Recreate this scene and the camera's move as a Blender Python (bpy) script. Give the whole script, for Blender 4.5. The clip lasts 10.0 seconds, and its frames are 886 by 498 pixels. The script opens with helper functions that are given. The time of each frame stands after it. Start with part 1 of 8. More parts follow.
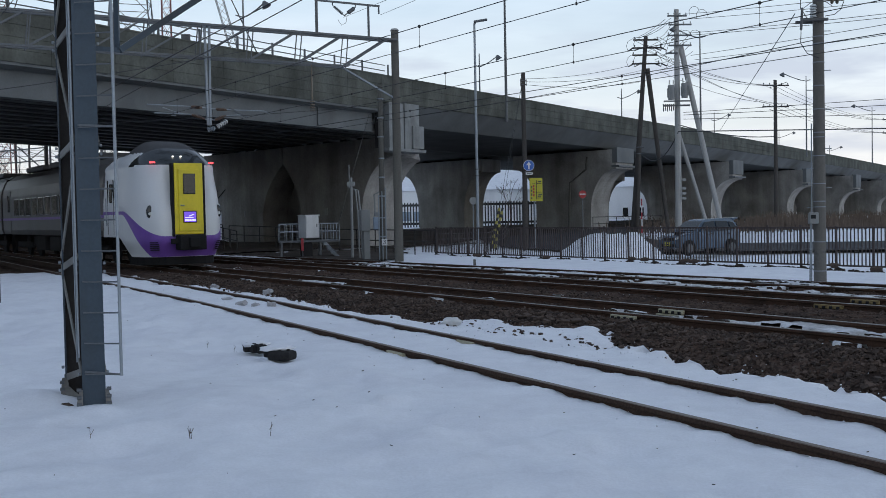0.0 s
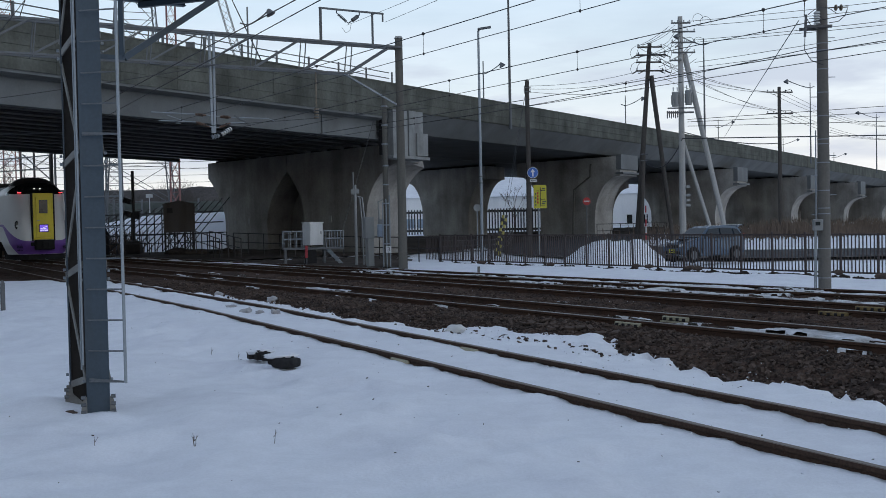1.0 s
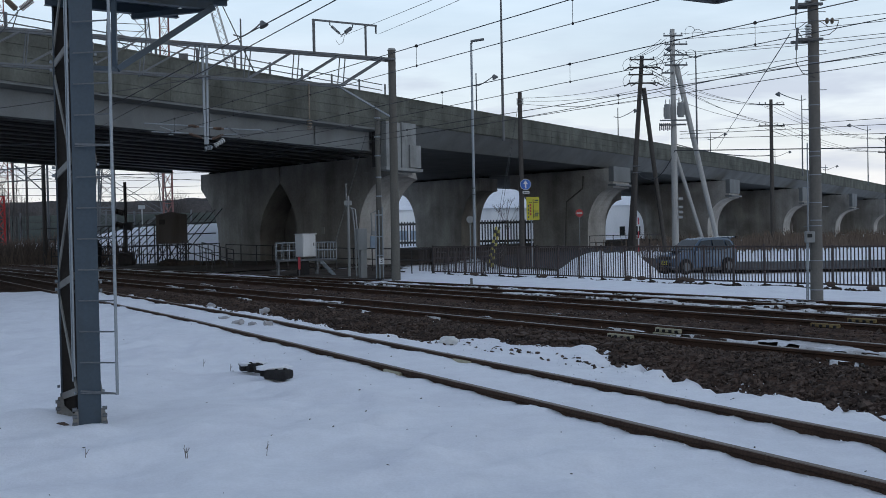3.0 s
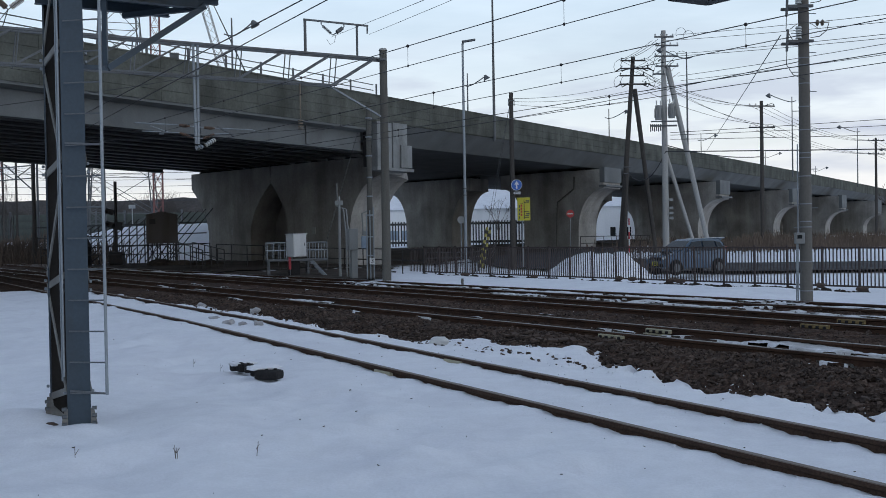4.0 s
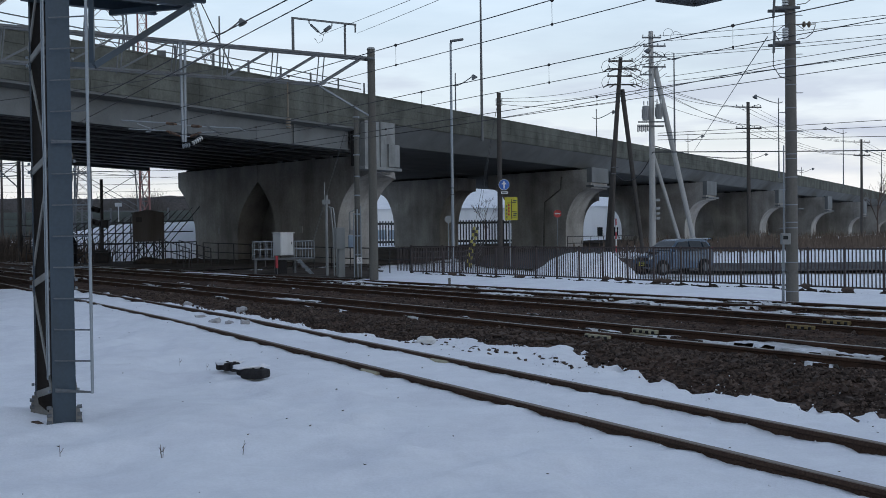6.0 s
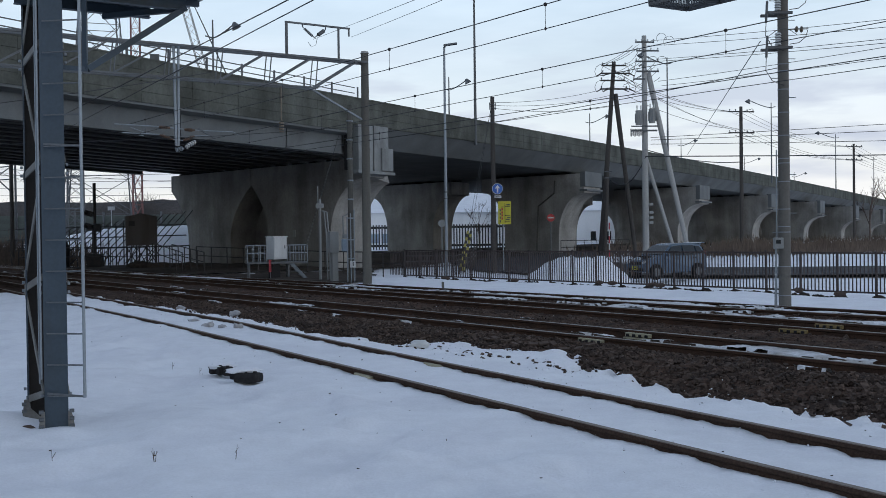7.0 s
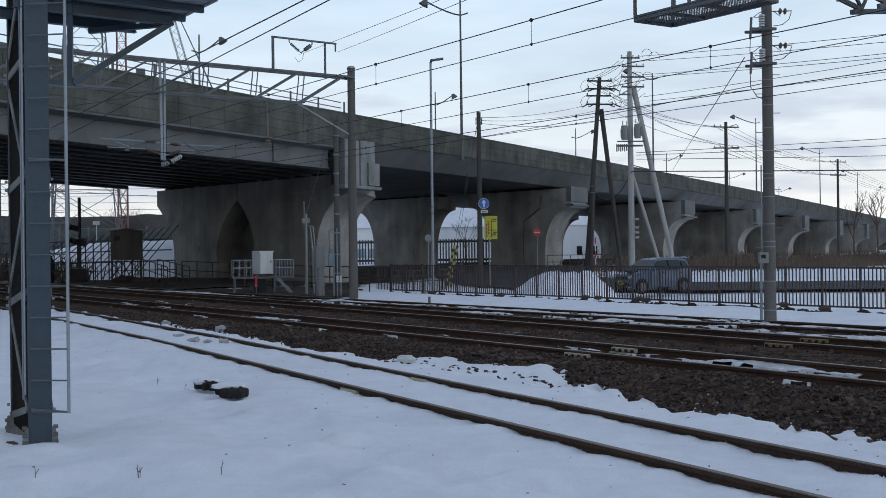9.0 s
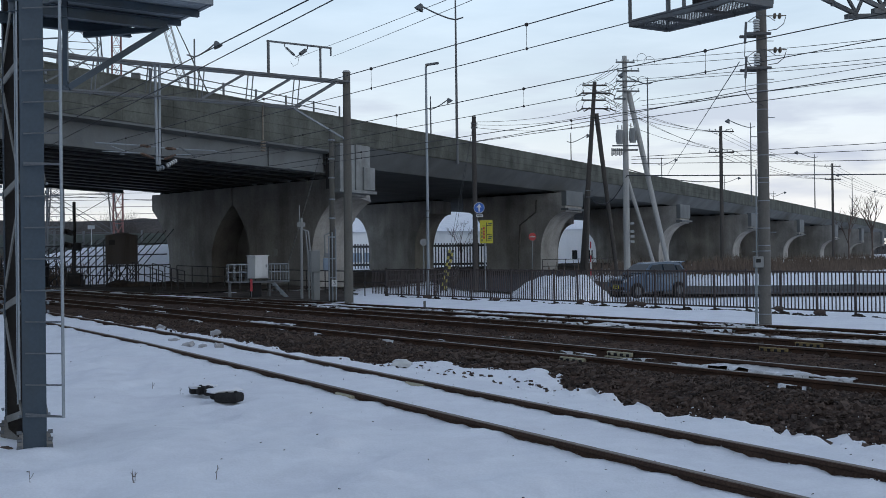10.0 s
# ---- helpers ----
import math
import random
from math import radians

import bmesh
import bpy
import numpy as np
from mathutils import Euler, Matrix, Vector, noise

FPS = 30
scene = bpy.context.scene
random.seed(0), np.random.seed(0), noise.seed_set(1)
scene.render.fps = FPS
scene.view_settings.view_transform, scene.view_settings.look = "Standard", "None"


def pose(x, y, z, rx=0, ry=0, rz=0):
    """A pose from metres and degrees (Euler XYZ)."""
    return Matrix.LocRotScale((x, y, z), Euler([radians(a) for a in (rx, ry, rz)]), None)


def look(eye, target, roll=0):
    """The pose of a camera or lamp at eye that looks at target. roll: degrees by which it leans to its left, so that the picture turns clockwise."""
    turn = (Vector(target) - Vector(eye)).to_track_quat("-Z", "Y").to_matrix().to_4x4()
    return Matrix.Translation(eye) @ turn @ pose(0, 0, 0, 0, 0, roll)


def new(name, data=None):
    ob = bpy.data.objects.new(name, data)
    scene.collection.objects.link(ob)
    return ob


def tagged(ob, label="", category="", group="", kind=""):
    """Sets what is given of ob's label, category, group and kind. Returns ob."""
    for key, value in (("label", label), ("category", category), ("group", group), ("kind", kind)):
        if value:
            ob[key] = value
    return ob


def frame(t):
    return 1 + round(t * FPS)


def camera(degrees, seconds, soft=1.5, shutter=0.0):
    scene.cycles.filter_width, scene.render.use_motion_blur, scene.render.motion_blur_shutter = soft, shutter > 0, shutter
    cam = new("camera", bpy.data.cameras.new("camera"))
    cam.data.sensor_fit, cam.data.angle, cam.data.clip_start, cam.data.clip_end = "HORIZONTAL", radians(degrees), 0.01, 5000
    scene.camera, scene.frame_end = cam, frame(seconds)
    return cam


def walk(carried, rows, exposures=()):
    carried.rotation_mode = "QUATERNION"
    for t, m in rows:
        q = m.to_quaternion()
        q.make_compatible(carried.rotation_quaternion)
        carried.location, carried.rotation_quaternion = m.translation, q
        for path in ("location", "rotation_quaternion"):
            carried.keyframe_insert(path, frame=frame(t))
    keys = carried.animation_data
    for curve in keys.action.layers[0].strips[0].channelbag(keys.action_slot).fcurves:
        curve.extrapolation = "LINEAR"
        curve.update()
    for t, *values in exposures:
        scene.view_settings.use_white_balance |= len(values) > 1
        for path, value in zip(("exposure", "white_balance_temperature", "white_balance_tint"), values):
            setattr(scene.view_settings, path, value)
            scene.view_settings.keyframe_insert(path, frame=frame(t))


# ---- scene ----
cam = camera(45.3, 10.0, soft=0.8)

# ------------------------------------------------------------ camera
PATH = [(0.0, -1.86, 1.1, 0.0), (0.5, -1.707, 1.128, 0.25), (1.0, -1.468, 1.154, 0.218), (1.5, -1.172, 1.18, 0.102),
        (2.0, -1.007, 1.143, 0.04), (2.5, -0.873, 1.128, -0.036), (4.0, -0.84, 0.953, -0.654), (4.5, -0.884, 0.868, -0.982),
        (5.0, -0.922, 0.789, -1.126), (5.5, -0.93, 0.759, -1.168), (7.0, -0.67, 0.682, -1.693), (7.5, -0.601, 0.669, -1.667),
        (8.0, -0.489, 0.679, -1.747), (8.5, -0.197, 0.663, -2.063), (9.0, 0.115, 0.676, -2.428), (9.5, 0.256, 0.701, -2.577),
        (10.0, 0.34, 0.694, -2.677)]
EYE = (0.0, 0.0, 1.5)
walk(cam, [(t, pose(*EYE, 90 + p, r, y)) for t, p, r, y in PATH], exposures=[(0.0, 0.0), (10.0, 0.0)])

# ------------------------------------------------------------ world and sun
SUN_EL, SUN_ROT = 20.0, 145.0
world = bpy.data.worlds.new("world")
scene.world = world
world.use_nodes = True
wt = world.node_tree
wt.nodes.clear()
w_out = wt.nodes.new("ShaderNodeOutputWorld")
w_bg = wt.nodes.new("ShaderNodeBackground")
w_sky = wt.nodes.new("ShaderNodeTexSky")
w_sky.sky_type, w_sky.sun_disc = "NISHITA", False
w_sky.sun_elevation, w_sky.sun_rotation = radians(SUN_EL), radians(SUN_ROT)
w_sky.air_density, w_sky.dust_density, w_sky.ozone_density = 1.0, 1.2, 2.0
w_co = wt.nodes.new("ShaderNodeTexCoord")
w_sep = wt.nodes.new("ShaderNodeSeparateXYZ")
wt.links.new(w_co.outputs["Generated"], w_sep.inputs[0])
# thin veil of high cloud, denser towards the horizon, with long flat banks low down
w_map = wt.nodes.new("ShaderNodeMapping")
w_map.inputs["Scale"].default_value = (2.2, 2.2, 11.0)
wt.links.new(w_co.outputs["Generated"], w_map.inputs[0])
w_noise = wt.nodes.new("ShaderNodeTexNoise")
w_noise.inputs["Scale"].default_value, w_noise.inputs["Detail"].default_value, w_noise.inputs["Roughness"].default_value = 1.6, 6, 0.55
wt.links.new(w_map.outputs[0], w_noise.inputs["Vector"])
w_veil = wt.nodes.new("ShaderNodeValToRGB")
w_veil.color_ramp.elements[0].position, w_veil.color_ramp.elements[0].color = 0.36, (0.72, 0.72, 0.72, 1)
w_veil.color_ramp.elements[1].position, w_veil.color_ramp.elements[1].color = 0.66, (0.98, 0.98, 0.98, 1)
wt.links.new(w_noise.outputs["Fac"], w_veil.inputs[0])
w_tint = wt.nodes.new("ShaderNodeValToRGB")
w_tint.color_ramp.elements[0].position, w_tint.color_ramp.elements[0].color = 0.02, (10.4, 10.2, 10.1, 1)
w_tint.color_ramp.elements[1].position, w_tint.color_ramp.elements[1].color = 0.75, (3.0, 3.8, 5.2, 1)
for pos, col in ((0.13, (8.5, 9.5, 10.3)), (0.24, (7.2, 8.9, 10.6)), (0.36, (5.6, 6.8, 8.8))):
    e = w_tint.color_ramp.elements.new(pos)
    e.color = (*col, 1)
wt.links.new(w_sep.outputs["Z"], w_tint.inputs[0])
w_mix = wt.nodes.new("ShaderNodeMix")
w_mix.data_type = "RGBA"
wt.links.new(w_veil.outputs[0], w_mix.inputs["Factor"])
wt.links.new(w_sky.outputs[0], w_mix.inputs["A"])
wt.links.new(w_tint.outputs[0], w_mix.inputs["B"])
# the low lavender bank
w_map2 = wt.nodes.new("ShaderNodeMapping")
w_map2.inputs["Scale"].default_value, w_map2.inputs["Location"].default_value = (4.5, 4.5, 24.0), (1.3, 0.2, 0.4)
wt.links.new(w_co.outputs["Generated"], w_map2.inputs[0])
w_noise2 = wt.nodes.new("ShaderNodeTexNoise")
w_noise2.inputs["Scale"].default_value, w_noise2.inputs["Detail"].default_value = 1.7, 5
wt.links.new(w_map2.outputs[0], w_noise2.inputs["Vector"])
w_bank = wt.nodes.new("ShaderNodeValToRGB")
w_bank.color_ramp.elements[0].position, w_bank.color_ramp.elements[0].color = 0.45, (0, 0, 0, 1)
w_bank.color_ramp.elements[1].position, w_bank.color_ramp.elements[1].color = 0.62, (1, 1, 1, 1)
wt.links.new(w_noise2.outputs["Fac"], w_bank.inputs[0])
w_low = wt.nodes.new("ShaderNodeValToRGB")
for pos, v in ((0.035, 0.0), (0.07, 0.9), (0.13, 0.6), (0.19, 0.0)):
    e = w_low.color_ramp.elements.new(pos)
    e.color = (v, v, v, 1)
w_low.color_ramp.elements[0].color = (0, 0, 0, 1)
w_low.color_ramp.elements[-1].color = (0, 0, 0, 1)
wt.links.new(w_sep.outputs["Z"], w_low.inputs[0])
w_mul = wt.nodes.new("ShaderNodeMath")
w_mul.operation = "MULTIPLY"
wt.links.new(w_bank.outputs[0], w_mul.inputs[0])
wt.links.new(w_low.outputs[0], w_mul.inputs[1])
w_mix2 = wt.nodes.new("ShaderNodeMix")
w_mix2.data_type = "RGBA"
wt.links.new(w_mul.outputs[0], w_mix2.inputs["Factor"])
wt.links.new(w_mix.outputs["Result"], w_mix2.inputs["A"])
w_mix2.inputs["B"].default_value = (5.5, 6.1, 7.5, 1)
wt.links.new(w_mix2.outputs["Result"], w_bg.inputs["Color"])
w_bg.inputs["Strength"].default_value = 0.1
wt.links.new(w_bg.outputs[0], w_out.inputs[0])

sun = new("sun", bpy.data.lights.new("sun", "SUN"))
sun.data.energy, sun.data.angle, sun.data.color = 0.19, radians(60), (1.0, 0.97, 0.94)
sd = Vector((math.sin(radians(SUN_ROT)) * math.cos(radians(SUN_EL)), math.cos(radians(SUN_ROT)) * math.cos(radians(SUN_EL)), math.sin(radians(SUN_EL))))
sun.matrix_world = look(sd * 100, (0, 0, 0))


# ------------------------------------------------------------ materials
def mat(name, color, rough=0.7, metal=0.0, vary=0.15, fine=40.0, coarse=2.0, bump=0.1, second=None, amount=0.4, emit=0.0, streak=False, lift=0.02, edge=(0.45, 0.65), world=False, mid=None, island=0.0):
    """A surface with grain and a coarser second colour (stain, wear) laid over it in patches."""
    m = bpy.data.materials.new(name)
    m.use_nodes = True
    nt = m.node_tree
    b = nt.nodes["Principled BSDF"]
    b.inputs["Roughness"].default_value, b.inputs["Metallic"].default_value = rough, metal
    co = nt.nodes.new("ShaderNodeTexCoord").outputs["Object"]
    if rough >= 0.85:      # dusty surfaces have hardly any sheen
        b.inputs["Specular IOR Level"].default_value = 0.12
    geo = nt.nodes.new("ShaderNodeNewGeometry")
    if world:
        co = geo.outputs["Position"]
    n1 = nt.nodes.new("ShaderNodeTexNoise")
    n1.inputs["Scale"].default_value, n1.inputs["Detail"].default_value = fine, 5
    n2 = nt.nodes.new("ShaderNodeTexNoise")
    n2.inputs["Scale"].default_value, n2.inputs["Detail"].default_value, n2.inputs["Roughness"].default_value = coarse, 6, 0.6
    nt.links.new(co, n1.inputs["Vector"])
    if streak:
        mp = nt.nodes.new("ShaderNodeMapping")
        mp.inputs["Scale"].default_value = (1, 1, 0.12)
        nt.links.new(co, mp.inputs[0])
        nt.links.new(mp.outputs[0], n2.inputs["Vector"])
    else:
        nt.links.new(co, n2.inputs["Vector"])
    r2 = nt.nodes.new("ShaderNodeValToRGB")
    r2.color_ramp.elements[0].position, r2.color_ramp.elements[1].position = edge
    r2.color_ramp.elements[1].color = (amount, amount, amount, 1)
    r2.color_ramp.elements[0].color = (0, 0, 0, 1)
    nt.links.new(n2.outputs["Fac"], r2.inputs[0])
    mx = nt.nodes.new("ShaderNodeMix")
    mx.data_type = "RGBA"
    mx.inputs["A"].default_value = (*color, 1)
    mx.inputs["B"].default_value = (*(second or [c * 0.6 for c in color]), 1)
    nt.links.new(r2.outputs[0], mx.inputs["Factor"])
    r1 = nt.nodes.new("ShaderNodeMapRange")
    r1.inputs["From Min"].default_value, r1.inputs["From Max"].default_value = 0.25, 0.75
    r1.inputs["To Min"].default_value, r1.inputs["To Max"].default_value = 1 - vary, 1 + vary
    nt.links.new(n1.outputs["Fac"], r1.inputs["Value"])
    ml = nt.nodes.new("ShaderNodeVectorMath")
    ml.operation = "SCALE"
    nt.links.new(mx.outputs["Result"], ml.inputs[0])
    fac = r1.outputs[0]
    extra = []
    if mid:      # blotches of a middle size
        n3 = nt.nodes.new("ShaderNodeTexNoise")
        n3.inputs["Scale"].default_value, n3.inputs["Detail"].default_value, n3.inputs["Distortion"].default_value = mid[0], 7, 0.4
        nt.links.new(co, n3.inputs["Vector"])
        extra.append((n3.outputs["Fac"], 0.3, 0.7, mid[1]))
    if island:   # piece to piece
        extra.append((geo.outputs["Random Per Island"], 0.0, 1.0, island))
    for out, lo, hi, amp in extra:
        r3 = nt.nodes.new("ShaderNodeMapRange")
        r3.inputs["From Min"].default_value, r3.inputs["From Max"].default_value = lo, hi
        r3.inputs["To Min"].default_value, r3.inputs["To Max"].default_value = 1 - amp, 1 + amp
        nt.links.new(out, r3.inputs["Value"])
        mu = nt.nodes.new("ShaderNodeMath")
        mu.operation = "MULTIPLY"
        nt.links.new(fac, mu.inputs[0])
        nt.links.new(r3.outputs[0], mu.inputs[1])
        fac = mu.outputs[0]
    nt.links.new(fac, ml.inputs["Scale"])
    nt.links.new(ml.outputs[0], b.inputs["Base Color"])
    if bump:
        bp = nt.nodes.new("ShaderNodeBump")
        bp.inputs["Strength"].default_value, bp.inputs["Distance"].default_value = bump, lift
        nt.links.new(n1.outputs["Fac"], bp.inputs["Height"])
        nt.links.new(bp.outputs[0], b.inputs["Normal"])
    if emit:
        b.inputs["Emission Color"].default_value = (*color, 1)
        b.inputs["Emission Strength"].default_value = emit
    return m


SNOW = mat("snow", (0.81, 0.825, 0.865), 0.6, 0, 0.05, 45, 0.9, 0.3, (0.73, 0.74, 0.79), 0.7, lift=0.03, mid=(5.0, 0.04))
DIRTY_ICE = mat("dirty_ice", (0.40, 0.40, 0.41), 0.7, 0, 0.25, 25, 6, 0.6, (0.2, 0.19, 0.185), 0.7, lift=0.02)
SNOW_OLD = mat("old_snow", (0.66, 0.67, 0.69), 0.7, 0, 0.14, 30, 2.2, 0.6, (0.36, 0.345, 0.33), 0.75, lift=0.03, mid=(9.0, 0.2))
BALLAST = mat("ballast", (0.078, 0.051, 0.039), 0.95, 0, 0.5, 30, 1.2, 0.9, (0.036, 0.027, 0.023), 0.8, lift=0.05, mid=(7.0, 0.4))
STONE = mat("stone", (0.082, 0.06, 0.049), 0.9, 0, 0.3, 22, 3, 0.4, (0.05, 0.042, 0.038), 0.7, island=0.55)
RAIL_SIDE = mat("rail_rust", (0.08, 0.046, 0.032), 0.85, 0.1, 0.35, 60, 2, 0.3, (0.035, 0.027, 0.023), 0.6)
RAIL_TOP = mat("rail_head", (0.2, 0.185, 0.17), 0.45, 0.6, 0.15, 50, 2, 0.05, (0.16, 0.11, 0.085), 0.5)
RAIL_WORN = mat("rail_head_rusty", (0.15, 0.118, 0.098), 0.5, 0.4, 0.2, 50, 3, 0.1, (0.13, 0.085, 0.06), 0.7)
RAIL_OLD = mat("rail_orange_rust", (0.066, 0.042, 0.031), 0.9, 0, 0.35, 50, 3, 0.3, (0.045, 0.03, 0.024), 0.7)
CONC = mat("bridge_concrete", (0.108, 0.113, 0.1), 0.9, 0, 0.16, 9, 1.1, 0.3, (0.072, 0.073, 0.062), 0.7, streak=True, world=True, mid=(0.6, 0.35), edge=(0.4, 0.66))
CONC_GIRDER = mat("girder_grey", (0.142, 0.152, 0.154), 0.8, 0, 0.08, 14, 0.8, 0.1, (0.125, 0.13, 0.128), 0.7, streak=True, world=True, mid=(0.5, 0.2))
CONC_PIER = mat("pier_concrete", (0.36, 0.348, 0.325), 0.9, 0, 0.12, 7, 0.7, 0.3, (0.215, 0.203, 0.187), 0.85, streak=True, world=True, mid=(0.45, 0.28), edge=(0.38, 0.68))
CONC_COVER = mat("joint_sheet", (0.23, 0.24, 0.238), 0.75, 0, 0.08, 14, 1.2, 0.1, (0.15, 0.152, 0.148), 0.7, streak=True, world=True, mid=(2.0, 0.15))
CONC_POLE = mat("pole_concrete", (0.132, 0.128, 0.115), 0.85, 0, 0.12, 20, 1.2, 0.2, (0.08, 0.073, 0.065), 0.6, streak=True)
CONC_GREY = mat("spun_concrete", (0.15, 0.14, 0.127), 0.85, 0, 0.1, 20, 1.2, 0.2, (0.15, 0.145, 0.135), 0.6, streak=True)
CONC_PALE = mat("pale_concrete", (0.37, 0.37, 0.36), 0.85, 0, 0.1, 20, 1, 0.2, (0.33, 0.33, 0.32), 0.6, streak=True)
WOOD_POLE = mat("dark_pole", (0.085, 0.078, 0.072), 0.9, 0, 0.2, 18, 1, 0.3, (0.05, 0.045, 0.042), 0.6, streak=True)
GALV = mat("galvanised", (0.27, 0.30, 0.325), 0.55, 0.25, 0.1, 40, 1.5, 0.08, (0.17, 0.19, 0.21), 0.7, streak=True)
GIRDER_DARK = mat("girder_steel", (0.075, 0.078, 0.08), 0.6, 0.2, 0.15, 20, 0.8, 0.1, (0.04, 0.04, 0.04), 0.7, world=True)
GALV_DARK = mat("weathered_steel", (0.13, 0.14, 0.15), 0.6, 0.35, 0.15, 40, 2, 0.1, (0.09, 0.085, 0.08), 0.6, streak=True)
LACING = mat("lacing_steel", (0.19, 0.188, 0.175), 0.65, 0.1, 0.15, 40, 3, 0.1, (0.11, 0.1, 0.09), 0.7)
MAST_PAINT = mat("mast_paint", (0.034, 0.055, 0.077), 0.5, 0.1, 0.12, 35, 2.2, 0.06, (0.028, 0.036, 0.041), 0.8, streak=True)
BLACK = mat("black_paint", (0.022, 0.02, 0.021), 0.55, 0, 0.2, 60, 4, 0.1, (0.05, 0.035, 0.03), 0.5)
BROWN_PAINT = mat("brown_paint", (0.046, 0.033, 0.032), 0.6, 0, 0.2, 60, 4, 0.1, (0.06, 0.04, 0.032), 0.5)
DARK = mat("dark_grime", (0.03, 0.029, 0.03), 0.85, 0, 0.3, 30, 2, 0.2)
ASPHALT = mat("asphalt", (0.055, 0.055, 0.058), 0.85, 0, 0.2, 60, 0.5, 0.3, (0.09, 0.09, 0.095), 0.6)
SOIL = mat("bare_soil", (0.045, 0.036, 0.030), 0.95, 0, 0.3, 6, 0.3, 0.6, (0.075, 0.062, 0.053), 0.6, mid=(1.5, 0.35))
WHITE_PAINT = mat("white_paint", (0.62, 0.63, 0.63), 0.5, 0, 0.05, 20, 2, 0.04, (0.47, 0.47, 0.46), 0.5, streak=True)
GREY_PAINT = mat("grey_paint", (0.24, 0.25, 0.25), 0.55, 0, 0.06, 20, 2, 0.05, (0.17, 0.175, 0.17), 0.5, streak=True)
BLUEGREY = mat("bluegrey_paint", (0.27, 0.34, 0.42), 0.5, 0, 0.06, 20, 2, 0.05)
YELLOW = mat("sign_yellow", (0.50, 0.46, 0.03), 0.5, 0, 0.05, 20, 3, 0.03, (0.5, 0.45, 0.05), 0.4)
CREAM = mat("cream_plastic", (0.42, 0.39, 0.28), 0.6, 0, 0.1, 40, 8, 0.1, (0.36, 0.31, 0.2), 0.6)
RUST_YELLOW = mat("faded_yellow", (0.24, 0.175, 0.075), 0.7, 0, 0.2, 40, 8, 0.1, (0.2, 0.13, 0.06), 0.7)
SIGN_BLUE = mat("sign_blue", (0.025, 0.11, 0.42), 0.4, 0, 0.04, 20, 3, 0.02)
SIGN_RED = mat("sign_red", (0.45, 0.03, 0.03), 0.4, 0, 0.04, 20, 3, 0.02)
RED_PAINT = mat("red_paint", (0.42, 0.045, 0.06), 0.6, 0, 0.1, 20, 3, 0.03)
RED_GLOW = mat("red_lamp", (1.0, 0.06, 0.07), 0.4, 0, 0, 20, 3, 0, emit=2.2)
WHITE_GLOW = mat("white_lamp", (1.0, 0.95, 0.85), 0.4, 0, 0, 20, 3, 0, emit=2.0)
SCREEN_GLOW = mat("violet_screen", (0.16, 0.08, 0.62), 0.3, 0, 0, 20, 3, 0, emit=0.8)
TEXT_GLOW = mat("screen_white", (0.85, 0.85, 1.0), 0.3, 0, 0, 20, 3, 0, emit=0.9)
CERAMIC = mat("ceramic", (0.55, 0.56, 0.55), 0.25, 0, 0.05, 20, 3, 0.02)
INSUL_BROWN = mat("brown_glaze", (0.115, 0.068, 0.045), 0.35, 0, 0.1, 20, 3, 0.02)
CERAMIC_BROWN = mat("brown_ceramic", (0.17, 0.135, 0.10), 0.3, 0, 0.1, 20, 3, 0.02)
RUBBER = mat("rubber", (0.02, 0.02, 0.021), 0.85, 0, 0.2, 60, 4, 0.1)
CAR_BLUE = mat("car_paint", (0.085, 0.122, 0.17), 0.25, 0.15, 0.04, 40, 1.5, 0.02, (0.07, 0.102, 0.145), 0.4)
DARK_GLASS = mat("dark_glass", (0.012, 0.016, 0.018), 0.12, 0, 0, 20, 2, 0)
TRAIN_WHITE = mat("train_white", (0.62, 0.63, 0.64), 0.35, 0, 0.02, 20, 0.8, 0.01, (0.66, 0.67, 0.68), 0.5, streak=True)
TRAIN_STEEL = mat("train_steel", (0.105, 0.1, 0.099), 0.45, 0.2, 0.05, 20, 0.7, 0.02, (0.075, 0.07, 0.068), 0.6, streak=True)
ROOF_BLACK = mat("sooty_roof", (0.03, 0.029, 0.03), 0.6, 0, 0.2, 20, 1.5, 0.1, (0.055, 0.052, 0.05), 0.6)
TRAIN_YELLOW = mat("train_yellow", (0.72, 0.58, 0.02), 0.4, 0, 0.03, 20, 2, 0.01)
TRAIN_PURPLE = mat("train_purple", (0.17, 0.075, 0.36), 0.4, 0, 0.03, 20, 2, 0.01)
REED = mat("dry_reed", (0.145, 0.113, 0.09), 0.95, 0, 0.35, 5, 0.3, 0.2, (0.075, 0.06, 0.052), 0.7)
TWIG = mat("twig", (0.13, 0.10, 0.085), 0.95, 0, 0.3, 8, 1, 0.1)
WOODS = mat("bare_woods", (0.085, 0.078, 0.075), 0.95, 0, 0.3, 2, 0.2, 0.2, (0.06, 0.057, 0.055), 0.6)
CLAD = mat("pale_cladding", (0.8, 0.81, 0.81), 0.6, 0, 0.04, 4, 0.2, 0.05, (0.47, 0.49, 0.5), 0.5, streak=True)
GREEN_WALL = mat("green_wall", (0.075, 0.09, 0.08), 0.8, 0, 0.12, 4, 0.3, 0.1, (0.05, 0.057, 0.054), 0.7)
GUARD_YELLOW = mat("guard_yellow", (0.33, 0.29, 0.07), 0.6, 0, 0.1, 20, 3, 0.03)
# dark brown with the shade of the column's recess put into the colour
WEB_SHADE = mat("dark_primer", (0.028, 0.024, 0.022), 0.75, 0, 0.2, 30, 1.5, 0.1, (0.045, 0.036, 0.03), 0.6, streak=True)
